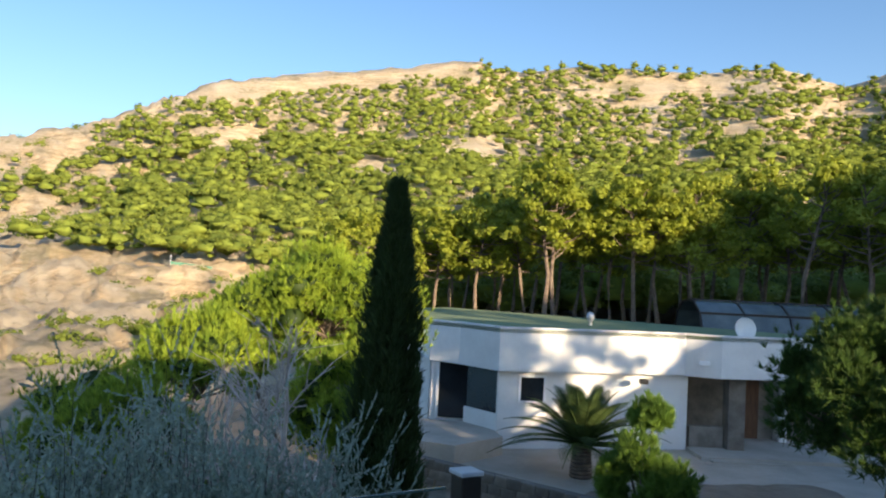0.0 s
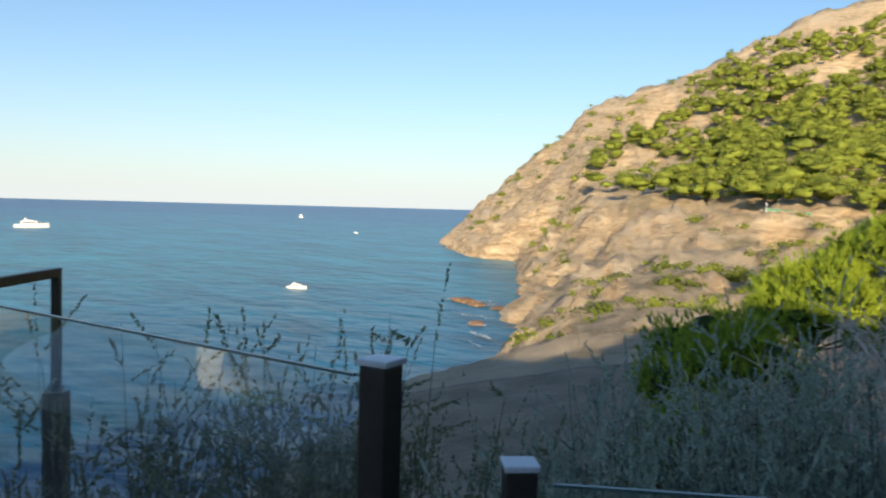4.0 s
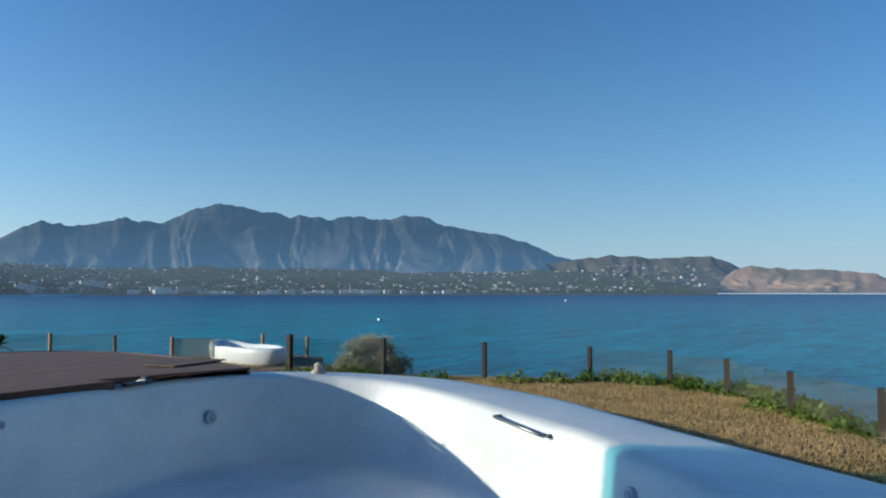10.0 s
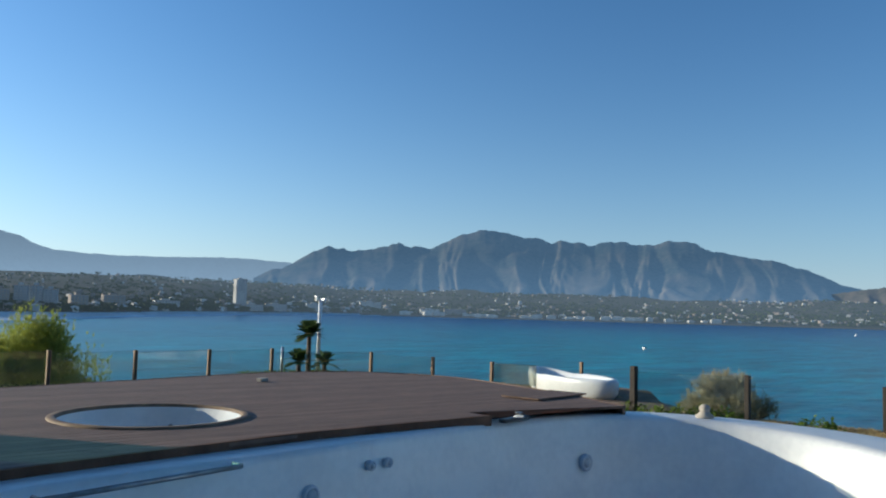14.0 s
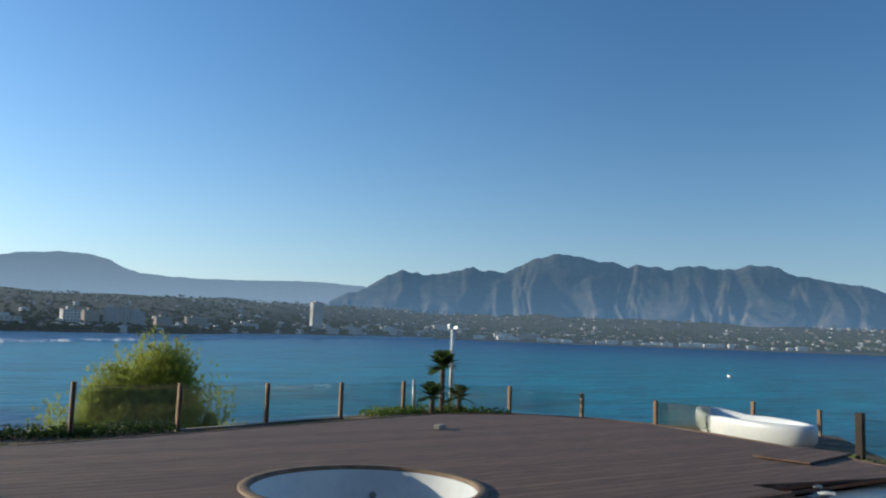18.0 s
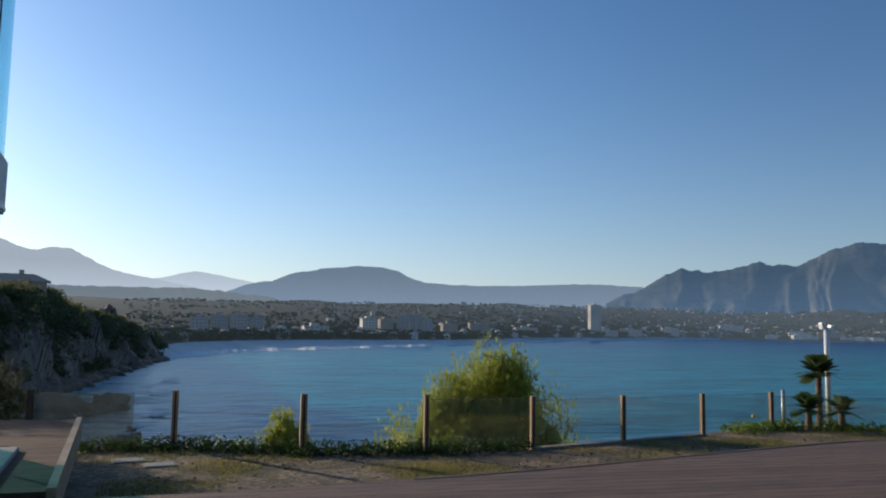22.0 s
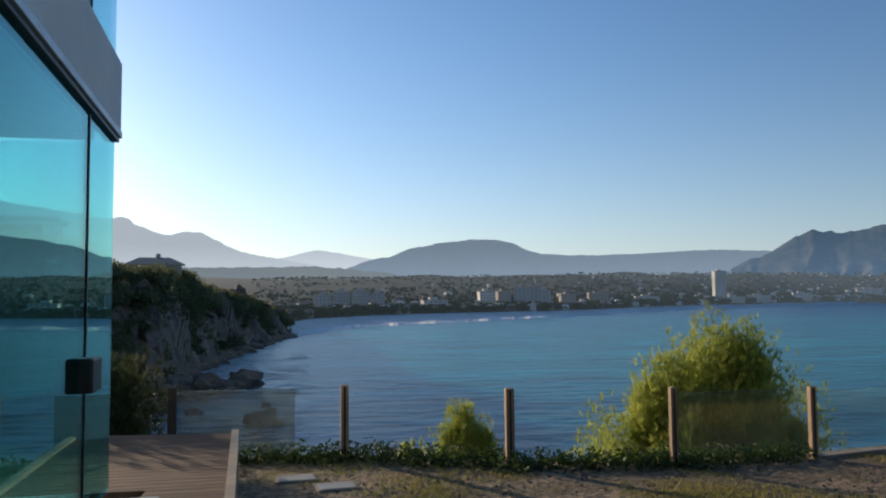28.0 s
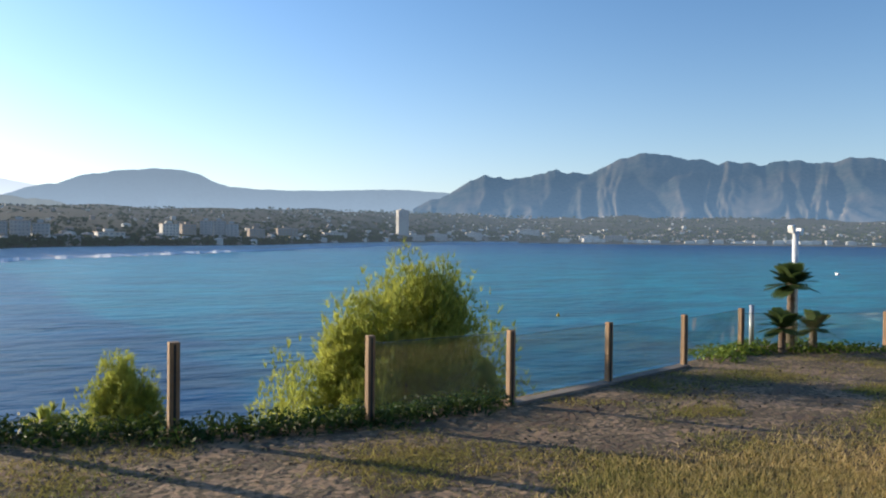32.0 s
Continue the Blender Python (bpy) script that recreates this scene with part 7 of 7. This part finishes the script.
    for k in range(2):
        part("step", B(8.9 + 0.3 * k, 11.8, 26.5 + 0.35 * k, 26.9 + 0.35 * k, G - 0.2, G + 0.04 + 0.05 * k), M["paving"], ob)
    part("front_door", B(11.3, 12.3, 31.12, 31.19, G + 0.15, -1.7, bevel=0.01), M["brown_door"], ob, "brown wooden front door")
    part("floodlight", B(6.9, 7.15, 27.6, 27.95, -1.66, -1.5), M["black"], ob)
    c = part("wall_camera", B(9.0, 9.35, 27.95, 28.1, -0.95, -0.82, bevel=0.02), M["boat"], ob)
    part("vent_cowl", lathe(bmesh.new(), [(0.001, 0.55), (0.12, 0.5), (0.17, 0.35), (0.13, 0.22), (0.08, 0.2), (0.08, 0)], 16, (5.9, 32.0, 0.04)), M["alu"], ob, "round roof vent", True)
    dish = part("satellite_dish", lathe(bmesh.new(), [(0.001, 0.0), (0.2, 0.02), (0.36, 0.08), (0.42, 0.13)], 24), M["boat"], ob, "white satellite dish", True)
    dish.matrix_basis = pose(11.0, 29.4, 0.30, 80, 0, 10)
    tagged(mesh_ob("pavement_yard", prism(bmesh.new(), [(1.0, 23.0), (5.5, 19.0), (14, 20.5), (16, 30), (2.0, 30), (0.5, 26)], G - 0.6, G + 0.03), M["paving"]), "pale paved yard before the bungalow", "yard", kind="structure")


bungalow()


def rubble_wall():
    gen = np.random.default_rng(17)
    ob = thing("wall_retaining", "low rubble stone retaining wall", "stone wall", kind="structure")
    a, b = Vector((-0.4, 22.9, 0)), Vector((5.6, 17.6, 0))
    d = b - a
    ang = math.degrees(math.atan2(d.y, d.x))
    part("core", B(0, d.length, -0.16, 0.16, -5.2, -3.42), M["stone"], ob).matrix_basis = pose(a.x, a.y, 0, 0, 0, ang)
    shapes = []
    for k in range(6):
        bm = B(-0.2, 0.2, -0.06, 0.06, -0.13, 0.13, bevel=0.04)
        for v in bm.verts:
            v.co *= 1 + 0.22 * noise.noise(v.co * 9 + Vector((k * 7, 0, 0)))
        me = bpy.data.meshes.new("stone")
        bm.to_mesh(me)
        bm.free()
        me.materials.append(M["stone"])
        shapes.append(me)
    for row in range(5):
        u = 0.1 + 0.2 * (row % 2)
        while u < d.length:
            m = pose(a.x, a.y, 0, 0, 0, ang) @ pose(u, -0.15, -3.52 - row * 0.25, 0, gen.uniform(-8, 8), gen.uniform(-6, 6))
            share("stone", shapes[gen.integers(0, 6)], m, ob)
            u += gen.uniform(0.36, 0.46)


rubble_wall()


def enclosure():
    ob = thing("pool_enclosure", "arched translucent pool enclosure with dark ribs", "enclosure", at=(12.5, 41.0, -2.2), turn=-3)
    L, R, H = 19.0, 3.0, 3.4
    prof = [(-R, 0), (-R * 0.97, H * 0.5), (-R * 0.75, H * 0.82), (-R * 0.35, H * 0.97), (0, H), (R * 0.35, H * 0.97), (R * 0.75, H * 0.82), (R * 0.97, H * 0.5), (R, 0)]
    for k in range(9):
        x0, x1 = L * k / 9 + 0.06, L * (k + 1) / 9 - 0.06
        bm = bmesh.new()
        for (y0, z0), (y1, z1) in zip(prof, prof[1:]):
            v = [bm.verts.new(c) for c in ((x0, y0, z0), (x1, y0, z0), (x1, y1, z1), (x0, y1, z1))]
            bm.faces.new(v)
        part("panel", bm, M["poly"], ob, "grey polycarbonate panel")
    for k in range(10):
        bm = bmesh.new()
        limb(bm, [(L * k / 9, y, z) for y, z in prof], [0.06] * 9, 6)
        part("rib", bm, M["dark_metal"], ob)
    for y, z in ((-R, 0.05), (-R * 0.97, H * 0.5), (-R * 0.75, H * 0.82), (0, H)):
        part("rail", B(0, L, y - 0.05, y + 0.05, z - 0.05, z + 0.05), M["dark_metal"], ob)


enclosure()


# ---- garden plants and small things ----
def scatter(name, label, category, spots, leaf, mat, seed, lift=0.1, aspect=0.8, up=0.8):
    """Low leafy ground cover made of single leaves."""
    gen = np.random.default_rng(seed)
    C = []
    for x, y, r, n in spots:
        a, d = gen.uniform(0, 2 * math.pi, n), np.sqrt(gen.uniform(0, 1, n)) * r
        h = lift * (1 - (d / r) ** 2) * gen.uniform(0.1, 1.2, n)
        C.append(np.stack([x + d * np.cos(a), y + d * np.sin(a), LAWN_Z + 0.015 + h], 1))
    C = np.concatenate(C)
    N = np.tile(np.array((0, 0, up)), (len(C), 1))
    v, f = leaves(C, N, leaf, aspect, 0.7, gen)
    return tagged(cards(name, v, f, M[mat]), label, category, kind="stuff")


def along(keys, step, gen, side=0.0, wob=0.18):
    pts = [np.array(POSTS[k][:2]) if isinstance(k, str) else np.array(k) for k in keys]
    out = []
    for p, q in zip(pts, pts[1:]):
        L = np.linalg.norm(q - p)
        nrm = np.array((-(q - p)[1], (q - p)[0])) / L
        for s in np.arange(0, L, step):
            out.append(p + (q - p) * s / L + nrm * (side + gen.normal(0, wob)))
    return out


g7 = np.random.default_rng(77)
# backlit ivy: its shade is put in by the darker hedge colour
scatter("ivy_hedge", "green ivy, painted dark as backlit, creeping along the foot of the fence", "ivy", [(x, y, 0.30, 170) for x, y in along("ABCDE", 0.2, g7, 0.05, 0.10)], 0.036, "hedge", 1, 0.17)
scatter("ivy_patch", "bright green ivy on the sunny lawn edge", "ivy", [(x, y, g7.uniform(0.25, 0.5), 150) for x, y in along("PRSTUV", 0.28, g7, 0.25, 0.22)] +
        [(x, y, 0.35, 110) for x, y in along(("M", "N"), 0.4, g7, 0.0, 0.3)] + [(-15.9, -9.3, 0.45, 180), (-16.3, -8.6, 0.4, 160), (-15.6, -10.9, 0.4, 120)], 0.06, "ivy", 2, 0.20)
scatter("ivy_lamp", "green ground cover round the lamp post", "ivy", [(x, y, 0.4, 150) for x, y in along(((-11.6, -23.0), "H", (-14.1, -23.3), "I"), 0.35, g7, 0.0, 0.2)], 0.045, "ivy", 3, 0.14)


def lawn_grass():
    gen = np.random.default_rng(9)
    n = 260000
    x, y = gen.uniform(-17, 0.5, n), gen.uniform(-23.2, -15.8, n)
    x2, y2 = gen.uniform(-17, -9.5, 120000), gen.uniform(-12, -1.5, 120000)
    x3, y3 = gen.uniform(-15, -3.2, 170000), gen.uniform(-20.6, -15.8, 170000)
    x, y = np.concatenate([x, x2, x3]), np.concatenate([y, y2, y3])
    keep = np.array([gen.uniform() < (0.10 if b < -12.5 else 0.45) + 1.5 * max(-0.1, fbm(a, b, 1.5, 5.5, 4) - 0.12) + 0.55 * min(1, max(0, (b + 20.0) / 2)) * min(1, max(0, (-3.5 - a) / 3)) + 0.35 * max(0, fbm(a, b, 6.0, 1.5, 2)) for a, b in zip(x, y)])
    ex, ey = np.array([p[0] for p in EDGE]), np.array([p[1] for p in EDGE])

    def inside(px, py, poly):
        c = False
        for i in range(len(poly)):
            (x0, y0), (x1, y1) = poly[i], poly[i - 1]
            if (y0 > py) != (y1 > py) and px < (x1 - x0) * (py - y0) / (y1 - y0) + x0:
                c = not c
        return c
    idx = [i for i in np.where(keep)[0] if inside(x[i], y[i], EDGE) and not inside(x[i], y[i], DECK) and not (x[i] > -0.75 and y[i] > -20.6)
           and not (y[i] > -11.5 and (y[i] - x[i] < 5.0 or x[i] > -9.6))]
    x, y = x[idx], y[idx]
    m = len(x)
    h, a = gen.uniform(0.012, 0.042, m), gen.uniform(0, 2 * math.pi, m)
    lx, ly = gen.normal(0, 0.03, m), gen.normal(0, 0.03, m)
    w = 0.006
    z = np.full(m, LAWN_Z)
    V = np.stack([np.stack([x - w * np.cos(a), y - w * np.sin(a), z], 1), np.stack([x + w * np.cos(a), y + w * np.sin(a), z], 1), np.stack([x + lx, y + ly, z + h], 1)], 1).reshape(-1, 3)
    north = np.repeat(y > -12.5, 3)
    gold = np.repeat(gen.uniform(0, 1, m) < 0.75 * np.clip((y + 20.0) / 1.6, 0, 1) * np.clip((-3.2 - x) / 2.5, 0, 1), 3) & ~north
    V[gold, 2] = LAWN_Z + (V[gold, 2] - LAWN_Z) * 1.7
    V[north, 2] = LAWN_Z + (V[north, 2] - LAWN_Z) * 1.5
    for sel, mat, lab in ((gold, "lawn_gold", "sunlit yellow-green grass on the open lawn"), (~north & ~gold, "grass", "tufts of short yellowed grass on bare soil"), (north, "straw", "golden dry grass beside the pool")):
        W = V[sel]
        tagged(cards("dry_grass", W, np.arange(len(W)).reshape(-1, 3), M[mat]), lab, "grass", kind="stuff")


lawn_grass()


def leaf_litter():
    gen = np.random.default_rng(77)
    x, y = gen.uniform(-14, -1, 9000), gen.uniform(-22.0, -17.6, 9000)
    P = np.stack([x, y, np.full(9000, LAWN_Z + 0.008)], 1)
    keep = np.array([fbm(a, b, 1.1, 9.3, 3) > gen.uniform(-0.4, 0.4) for a, b in zip(x, y)]) & ~((y > -18.4 + 0.12 * (x + 9)) & (x < -4))
    P = P[keep]
    v, f = flakes(P, np.tile((0, 0, 1.0), (len(P), 1)), 0.02, 0.35, gen)
    tagged(cards("leaf_litter", v, f, M["dark_twig"]), "dark dry leaves and twigs strewn over the soil", "litter", kind="stuff")


leaf_litter()

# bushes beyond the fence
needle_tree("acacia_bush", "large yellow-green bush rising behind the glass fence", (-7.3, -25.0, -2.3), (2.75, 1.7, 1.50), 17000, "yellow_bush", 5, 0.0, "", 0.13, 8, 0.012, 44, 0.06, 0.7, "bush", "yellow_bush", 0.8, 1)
needle_tree("acacia_bush", "small yellow-green bush below the fence", (-3.5, -25.7, -2.0), (0.85, 0.7, 0.85), 6000, "yellow_bush", 6, 0.0, "", 0.11, 8, 0.010, 26, 0.04, 0.8, "bush", "yellow_bush", 0.8, 1)
needle_tree("acacia_bush", "low yellow-green bush below the fence", (-2.6, -25.6, -2.2), (0.6, 0.6, 0.7), 500, "yellow_bush", 16, 0.0, "", 0.14, 16, 0.026, 10, 0.05, 0.8, "bush", "yellow_bush", 0.45, 1)
needle_tree("tamarisk_bush", "round feathery grey-brown bush at the fence corner", (-16.35, -12.95, -1.0), (1.0, 0.8, 0.68), 2400, "tamarisk", 7, 0.0, "", 0.15, 7, 0.010, 34, 0.04, 0.4, "bush", "tamarisk", 0.8, 2)
needle_tree("tamarisk_bush", "feathery grey-brown bush outside the fence", (-11.85, -2.05, -1.2), (0.95, 0.75, 0.72), 3600, "tamarisk", 8, 0.0, "", 0.15, 7, 0.009, 34, 0.04, 0.5, "bush", "tamarisk", 0.8, 2)
needle_tree("tamarisk_bush", "feathery grey-brown bush outside the fence", (-11.0, -1.55, -1.4), (0.7, 0.6, 0.62), 2200, "tamarisk", 9, 0.0, "", 0.15, 7, 0.009, 28, 0.04, 0.5, "bush", "tamarisk", 0.8, 2)
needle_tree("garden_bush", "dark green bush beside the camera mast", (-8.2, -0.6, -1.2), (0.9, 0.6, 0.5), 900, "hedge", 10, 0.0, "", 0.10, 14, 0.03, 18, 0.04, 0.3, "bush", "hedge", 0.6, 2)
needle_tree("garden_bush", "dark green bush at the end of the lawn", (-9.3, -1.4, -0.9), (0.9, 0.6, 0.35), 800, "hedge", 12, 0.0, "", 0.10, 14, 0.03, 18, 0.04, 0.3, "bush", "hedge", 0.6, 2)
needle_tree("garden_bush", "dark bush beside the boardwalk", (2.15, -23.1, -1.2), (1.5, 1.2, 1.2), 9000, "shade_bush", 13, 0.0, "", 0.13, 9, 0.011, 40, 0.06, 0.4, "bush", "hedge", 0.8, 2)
palm("fan_palm", "small fan palm with several heads beside the lamp post", (-13.55, -23.1, LAWN_Z), 18, 0.52, 1.1, 0.06, "palm_leaf", 14, 0.5, (-0.2, 1.4), 0.36)
palm("fan_palm", "low fan palm head in a clump", (-13.2, -23.0, LAWN_Z), 16, 0.52, 0.4, 0.06, "palm_leaf", 15, 0.6, (-0.1, 1.3), 0.28)
palm("fan_palm", "low fan palm head in a clump", (-13.95, -22.95, LAWN_Z), 14, 0.5, 0.36, 0.06, "palm_leaf", 19, 0.6, (-0.1, 1.3), 0.28)


def lamp_post():
    ob = thing("lamp_post", "white metal lamp post with two small box heads", "lamp post", at=(-14.03, -23.37, LAWN_Z))
    part("pole", lathe(bmesh.new(), [(0.001, 0), (0.055, 0), (0.05, 2.0), (0.001, 2.0)], 14), M["boat"], ob, "", True)
    part("base", lathe(bmesh.new(), [(0.11, 0), (0.11, 0.03), (0.06, 0.05)], 16), M["boat"], ob)
    for s, h in ((-1, 0.0), (1, 0.05)):
        head = part("head", B(-0.04, 0.04, -0.055, 0.055, -0.065, 0.065, bevel=0.012), M["boat"], ob)
        head.matrix_basis = pose(s * 0.11, 0, 1.98 + h, 0, s * 12, 0)
    part("cross_arm", B(-0.13, 0.13, -0.02, 0.02, 1.96, 2.0), M["boat"], ob)
    st = thing("stub_pipe", "short pale pipe standing among the palms", "pipe", at=(-12.95, -23.4, LAWN_Z))
    part("tube", lathe(bmesh.new(), [(0.001, 0), (0.04, 0), (0.04, 0.75), (0.001, 0.75)], 12), M["alu"], st, "", True)


lamp_post()


def bench():
    """An oval daybed: a rounded shell wall round a sunken seat, higher at its southern end."""
    ob = thing("daybed", "oval white moulded garden daybed with a raised end", "bench", at=(-16.72, -17.0, LAWN_Z), turn=72)
    n, bm, rings = 44, bmesh.new(), []
    for k in range(n):
        t = 2 * math.pi * k / n
        c, q = math.cos(t), math.sin(t)
        top = 0.415 + 0.085 * max(0.0, -c) ** 3 - 0.03 * math.exp(-((c + 0.45) / 0.22) ** 2)
        prof = [(0.90, 0.0), (0.985, 0.10), (1.0, top - 0.09), (0.985, top - 0.03), (0.95, top - 0.004), (0.90, top), (0.855, top - 0.012), (0.83, top - 0.06), (0.80, 0.24), (0.72, 0.19), (0.4, 0.18)]
        rings.append([bm.verts.new((1.62 * m * c, 0.62 * m * q if m > 0.82 else 0.62 * q * (m - 0.12), z)) for m, z in prof])
    for k in range(n):
        u, v = rings[k], rings[(k + 1) % n]
        for i in range(len(u) - 1):
            bm.faces.new((u[i], v[i], v[i + 1], u[i + 1]))
    bm.faces.new([r[-1] for r in rings])
    bmesh.ops.recalc_face_normals(bm, faces=bm.faces)
    part("seat_shell", bm, M["white_gel"], ob, "", True)


bench()


def small_things():
    b = thing("loose_brick", "pale loose block lying on the deck", "brick", at=(-8.15, -16.0, DECK_Z), turn=25)
    part("block", B(-0.09, 0.09, -0.045, 0.045, 0, 0.055, bevel=0.008), M["paving"], b)
    s = thing("sea_shell", "pale knobbed ornament on the pool rim", "ornament", at=(-11.5, -10.63, 0.2))
    bm = lathe(bmesh.new(), [(0.001, 0), (0.11, 0.0), (0.12, 0.03), (0.07, 0.06), (0.06, 0.10), (0.075, 0.13), (0.04, 0.165), (0.001, 0.17)], 14)
    part("body", bm, M["paving"], s, "", True)
    k = thing("skimmer_lid", "grey skimmer fitting lying on the pool edge", "fitting", at=(-8.83, -11.42, 0.29), turn=12)
    part("plate", B(-0.2, 0.2, -0.05, 0.05, 0, 0.025, bevel=0.008), M["steel"], k)
    part("knob", B(-0.04, 0.04, -0.03, 0.03, 0.025, 0.06, bevel=0.008), M["steel"], k)
    h = thing("garden_hose", "thin dark garden hose lying at the edge of the deck", "hose")
    bm = bmesh.new()
    pts = smooth_line([(-1.35, -16.9, LAWN_Z + 0.02), (-1.6, -17.3, LAWN_Z + 0.02), (-2.0, -17.1, LAWN_Z + 0.02), (-2.2, -17.5, LAWN_Z + 0.02), (-2.7, -17.3, LAWN_Z + 0.02), (-3.4, -17.5, LAWN_Z + 0.02)], 6)
    limb(bm, pts, [0.014] * len(pts), 7)
    part("tube", bm, M["hose"], h, "", True)
    for x, y in ((-0.95, -21.85), (-1.35, -21.4)):
        c = thing("manhole_cover", "flat pale drain cover set in the lawn", "drain cover", at=(x, y, LAWN_Z), turn=8)
        part("frame", B(-0.21, 0.21, -0.17, 0.17, 0, 0.015, bevel=0.004), M["stone"], c)
        part("lid", B(-0.18, 0.18, -0.14, 0.14, 0.015, 0.021, bevel=0.003), M["pale_stone"], c)
    # pool tools on the platform
    t = thing("plastic_tray", "small white plastic tray on the platform", "tray", at=(-6.15, -0.45, 0.0), turn=80)
    part("tray", B(-0.1, 0.1, -0.06, 0.06, 0, 0.03, bevel=0.008), M["boat"], t)
    v = thing("pool_brush", "white pool vacuum head lying on the platform", "pool tool", at=(-6.05, -0.1, 0.0), turn=84)
    part("bar", B(-0.2, 0.2, -0.035, 0.035, 0.015, 0.05, bevel=0.01), M["boat"], v)
    part("neck", B(-0.02, 0.02, -0.02, 0.02, 0.05, 0.12, bevel=0.006), M["boat"], v)
    for s in (-0.13, 0.13):
        part("roller", lathe(bmesh.new(), [(0.001, -0.04), (0.03, -0.04), (0.03, 0.04), (0.001, 0.04)], 12), M["boat"], v).matrix_basis = pose(s, -0.045, 0.03, 90, 0, 90)
    n = thing("pool_net", "pool skimmer net with a pale frame lying on the platform", "pool tool", at=(-6.0, 0.38, 0.02), turn=80)
    pts = [(0.2 * math.cos(a), 0.14 * math.sin(a), 0.012) for a in np.linspace(0, 2 * math.pi, 25)]
    part("frame", limb(bmesh.new(), pts, [0.011] * 25, 7), M["boat"], n, "", True)
    bm = bmesh.new()
    for u in np.linspace(-0.17, 0.17, 13):
        w = 0.14 * math.sqrt(max(0, 1 - (u / 0.2) ** 2))
        limb(bm, [(u, -w, 0.008), (u, w, 0.008)], [0.0022, 0.0022], 3)
    for u in np.linspace(-0.12, 0.12, 9):
        w = 0.2 * math.sqrt(max(0, 1 - (u / 0.14) ** 2))
        limb(bm, [(-w, u, 0.008), (w, u, 0.008)], [0.0022, 0.0022], 3)
    tagged(part("mesh", bm, M["alu"], n), kind="stuff")
    p = thing("pool_pole", "blue and white telescopic pool pole on the platform", "pool tool", at=(-5.75, 0.62, 0.02), turn=8)
    part("tube", limb(bmesh.new(), [(-0.4, 0, 0.016), (1.2, 0.05, 0.016)], [0.016, 0.016], 10), M["boat"], p, "", True)
    part("sleeve", limb(bmesh.new(), [(-0.1, 0.04, 0.02), (1.2, 0.09, 0.02)], [0.02, 0.02], 10), M["blue"], p, "blue sleeve", True)


small_things()


def villa():
    ob = thing("villa", "tile-roofed villa on the wooded point", "house", at=(*pan(190.4, bay_shore(190.4) * 1.46), point_z(190.4, 0.92)[0] - 0.4), turn=10)
    part("wall", B(-7, 7, -4, 4, 0, 6.5), M["town_tan"], ob)
    bm = bmesh.new()
    lo = [bm.verts.new(c) for c in ((-8, -5, 6.5), (8, -5, 6.5), (8, 5, 6.5), (-8, 5, 6.5))]
    hi = [bm.verts.new(c) for c in ((-4, 0, 8.6), (4, 0, 8.6))]
    for f in ((lo[0], lo[1], hi[1], hi[0]), (lo[1], lo[2], hi[1]), (lo[2], lo[3], hi[0], hi[1]), (lo[3], lo[0], hi[0]), tuple(lo[::-1])):
        bm.faces.new(f)
    part("roof", bm, M["town_roof"], ob)
    part("chimney", B(-1.5, -0.3, -0.6, 0.6, 7.5, 9.6), M["town_tan"], ob)
    for x in (-5, -1.5, 2):
        part("window", B(x, x + 1.4, -4.06, -3.95, 3.6, 5.2), M["dark_window"], ob)


villa()


def white_house():
    """The flat-roofed house on the top of the point."""
    ob = thing("modern_house", "white flat-roofed house on top of the point", "house", at=(*pan(199.0, bay_shore(199.0) * 1.46), point_z(199.0, 0.9)[0] - 0.6), turn=186)
    part("wall", B(-7, 7, -4, 4, -3, 6.2), M["white_wall"], ob)
    part("roof", B(-7.8, 7.8, -5, 5, 6.2, 6.9, bevel=0.05), M["town_grey"], ob, "overhanging flat roof slab")
    for x in (-6.2, -2.0, 2.2):
        part("window", B(x, x + 3.2, -4.05, -3.95, 2.9, 5.6), M["dark_window"], ob)
        part("window", B(x, x + 3.2, 3.95, 4.05, 2.9, 5.6), M["dark_window"], ob)


white_house()


def net_fence():
    ob = thing("net_fence", "green windbreak net on a thin post above the rocks", "fence")
    r = 60.0
    while land_z(18.7, r) < EYE_Z + r * math.tan(radians(-0.1)) and r < 300:
        r += 4
    x, y = ground_az(18.7, r)
    top = EYE_Z + r * math.tan(radians(0.9))
    part("post", limb(bmesh.new(), [(x, y, land_z(18.7, r) - 0.5), (x, y, top)], [0.05, 0.05], 8), M["alu"], ob)
    x2, y2 = ground_az(16.0, r)
    k = r * math.tan(radians(1))
    for i in range(8):
        bm = bmesh.new()
        P = [Vector((x + (x2 - x) * t, y + (y2 - y) * t + 0.1 * math.sin(9 * t), top - k * (0.45 + 0.25 * t + h))) for t, h in ((i / 8, 0.45), ((i + 1) / 8, 0.45), ((i + 1) / 8, 0.0), (i / 8, 0.0))]
        bm.faces.new([bm.verts.new(p) for p in P])
        part("net_panel", bm, M["net"], ob)


net_fence()


def rim_pad():
    ob = thing("pool_brush", "black rubber-edged pool brush lying on the white rim", "pool brush", at=(-8.62, -11.3, 0.275), turn=12)
    part("head", B(-0.26, 0.26, -0.045, 0.045, 0.0, 0.045, bevel=0.012), M["black"], ob)
    part("socket", limb(bmesh.new(), [(0.0, 0.0, 0.04), (0.02, 0.06, 0.06), (0.03, 0.14, 0.065)], [0.018, 0.016, 0.014], 8), M["grey_paint"], ob)


rim_pad()
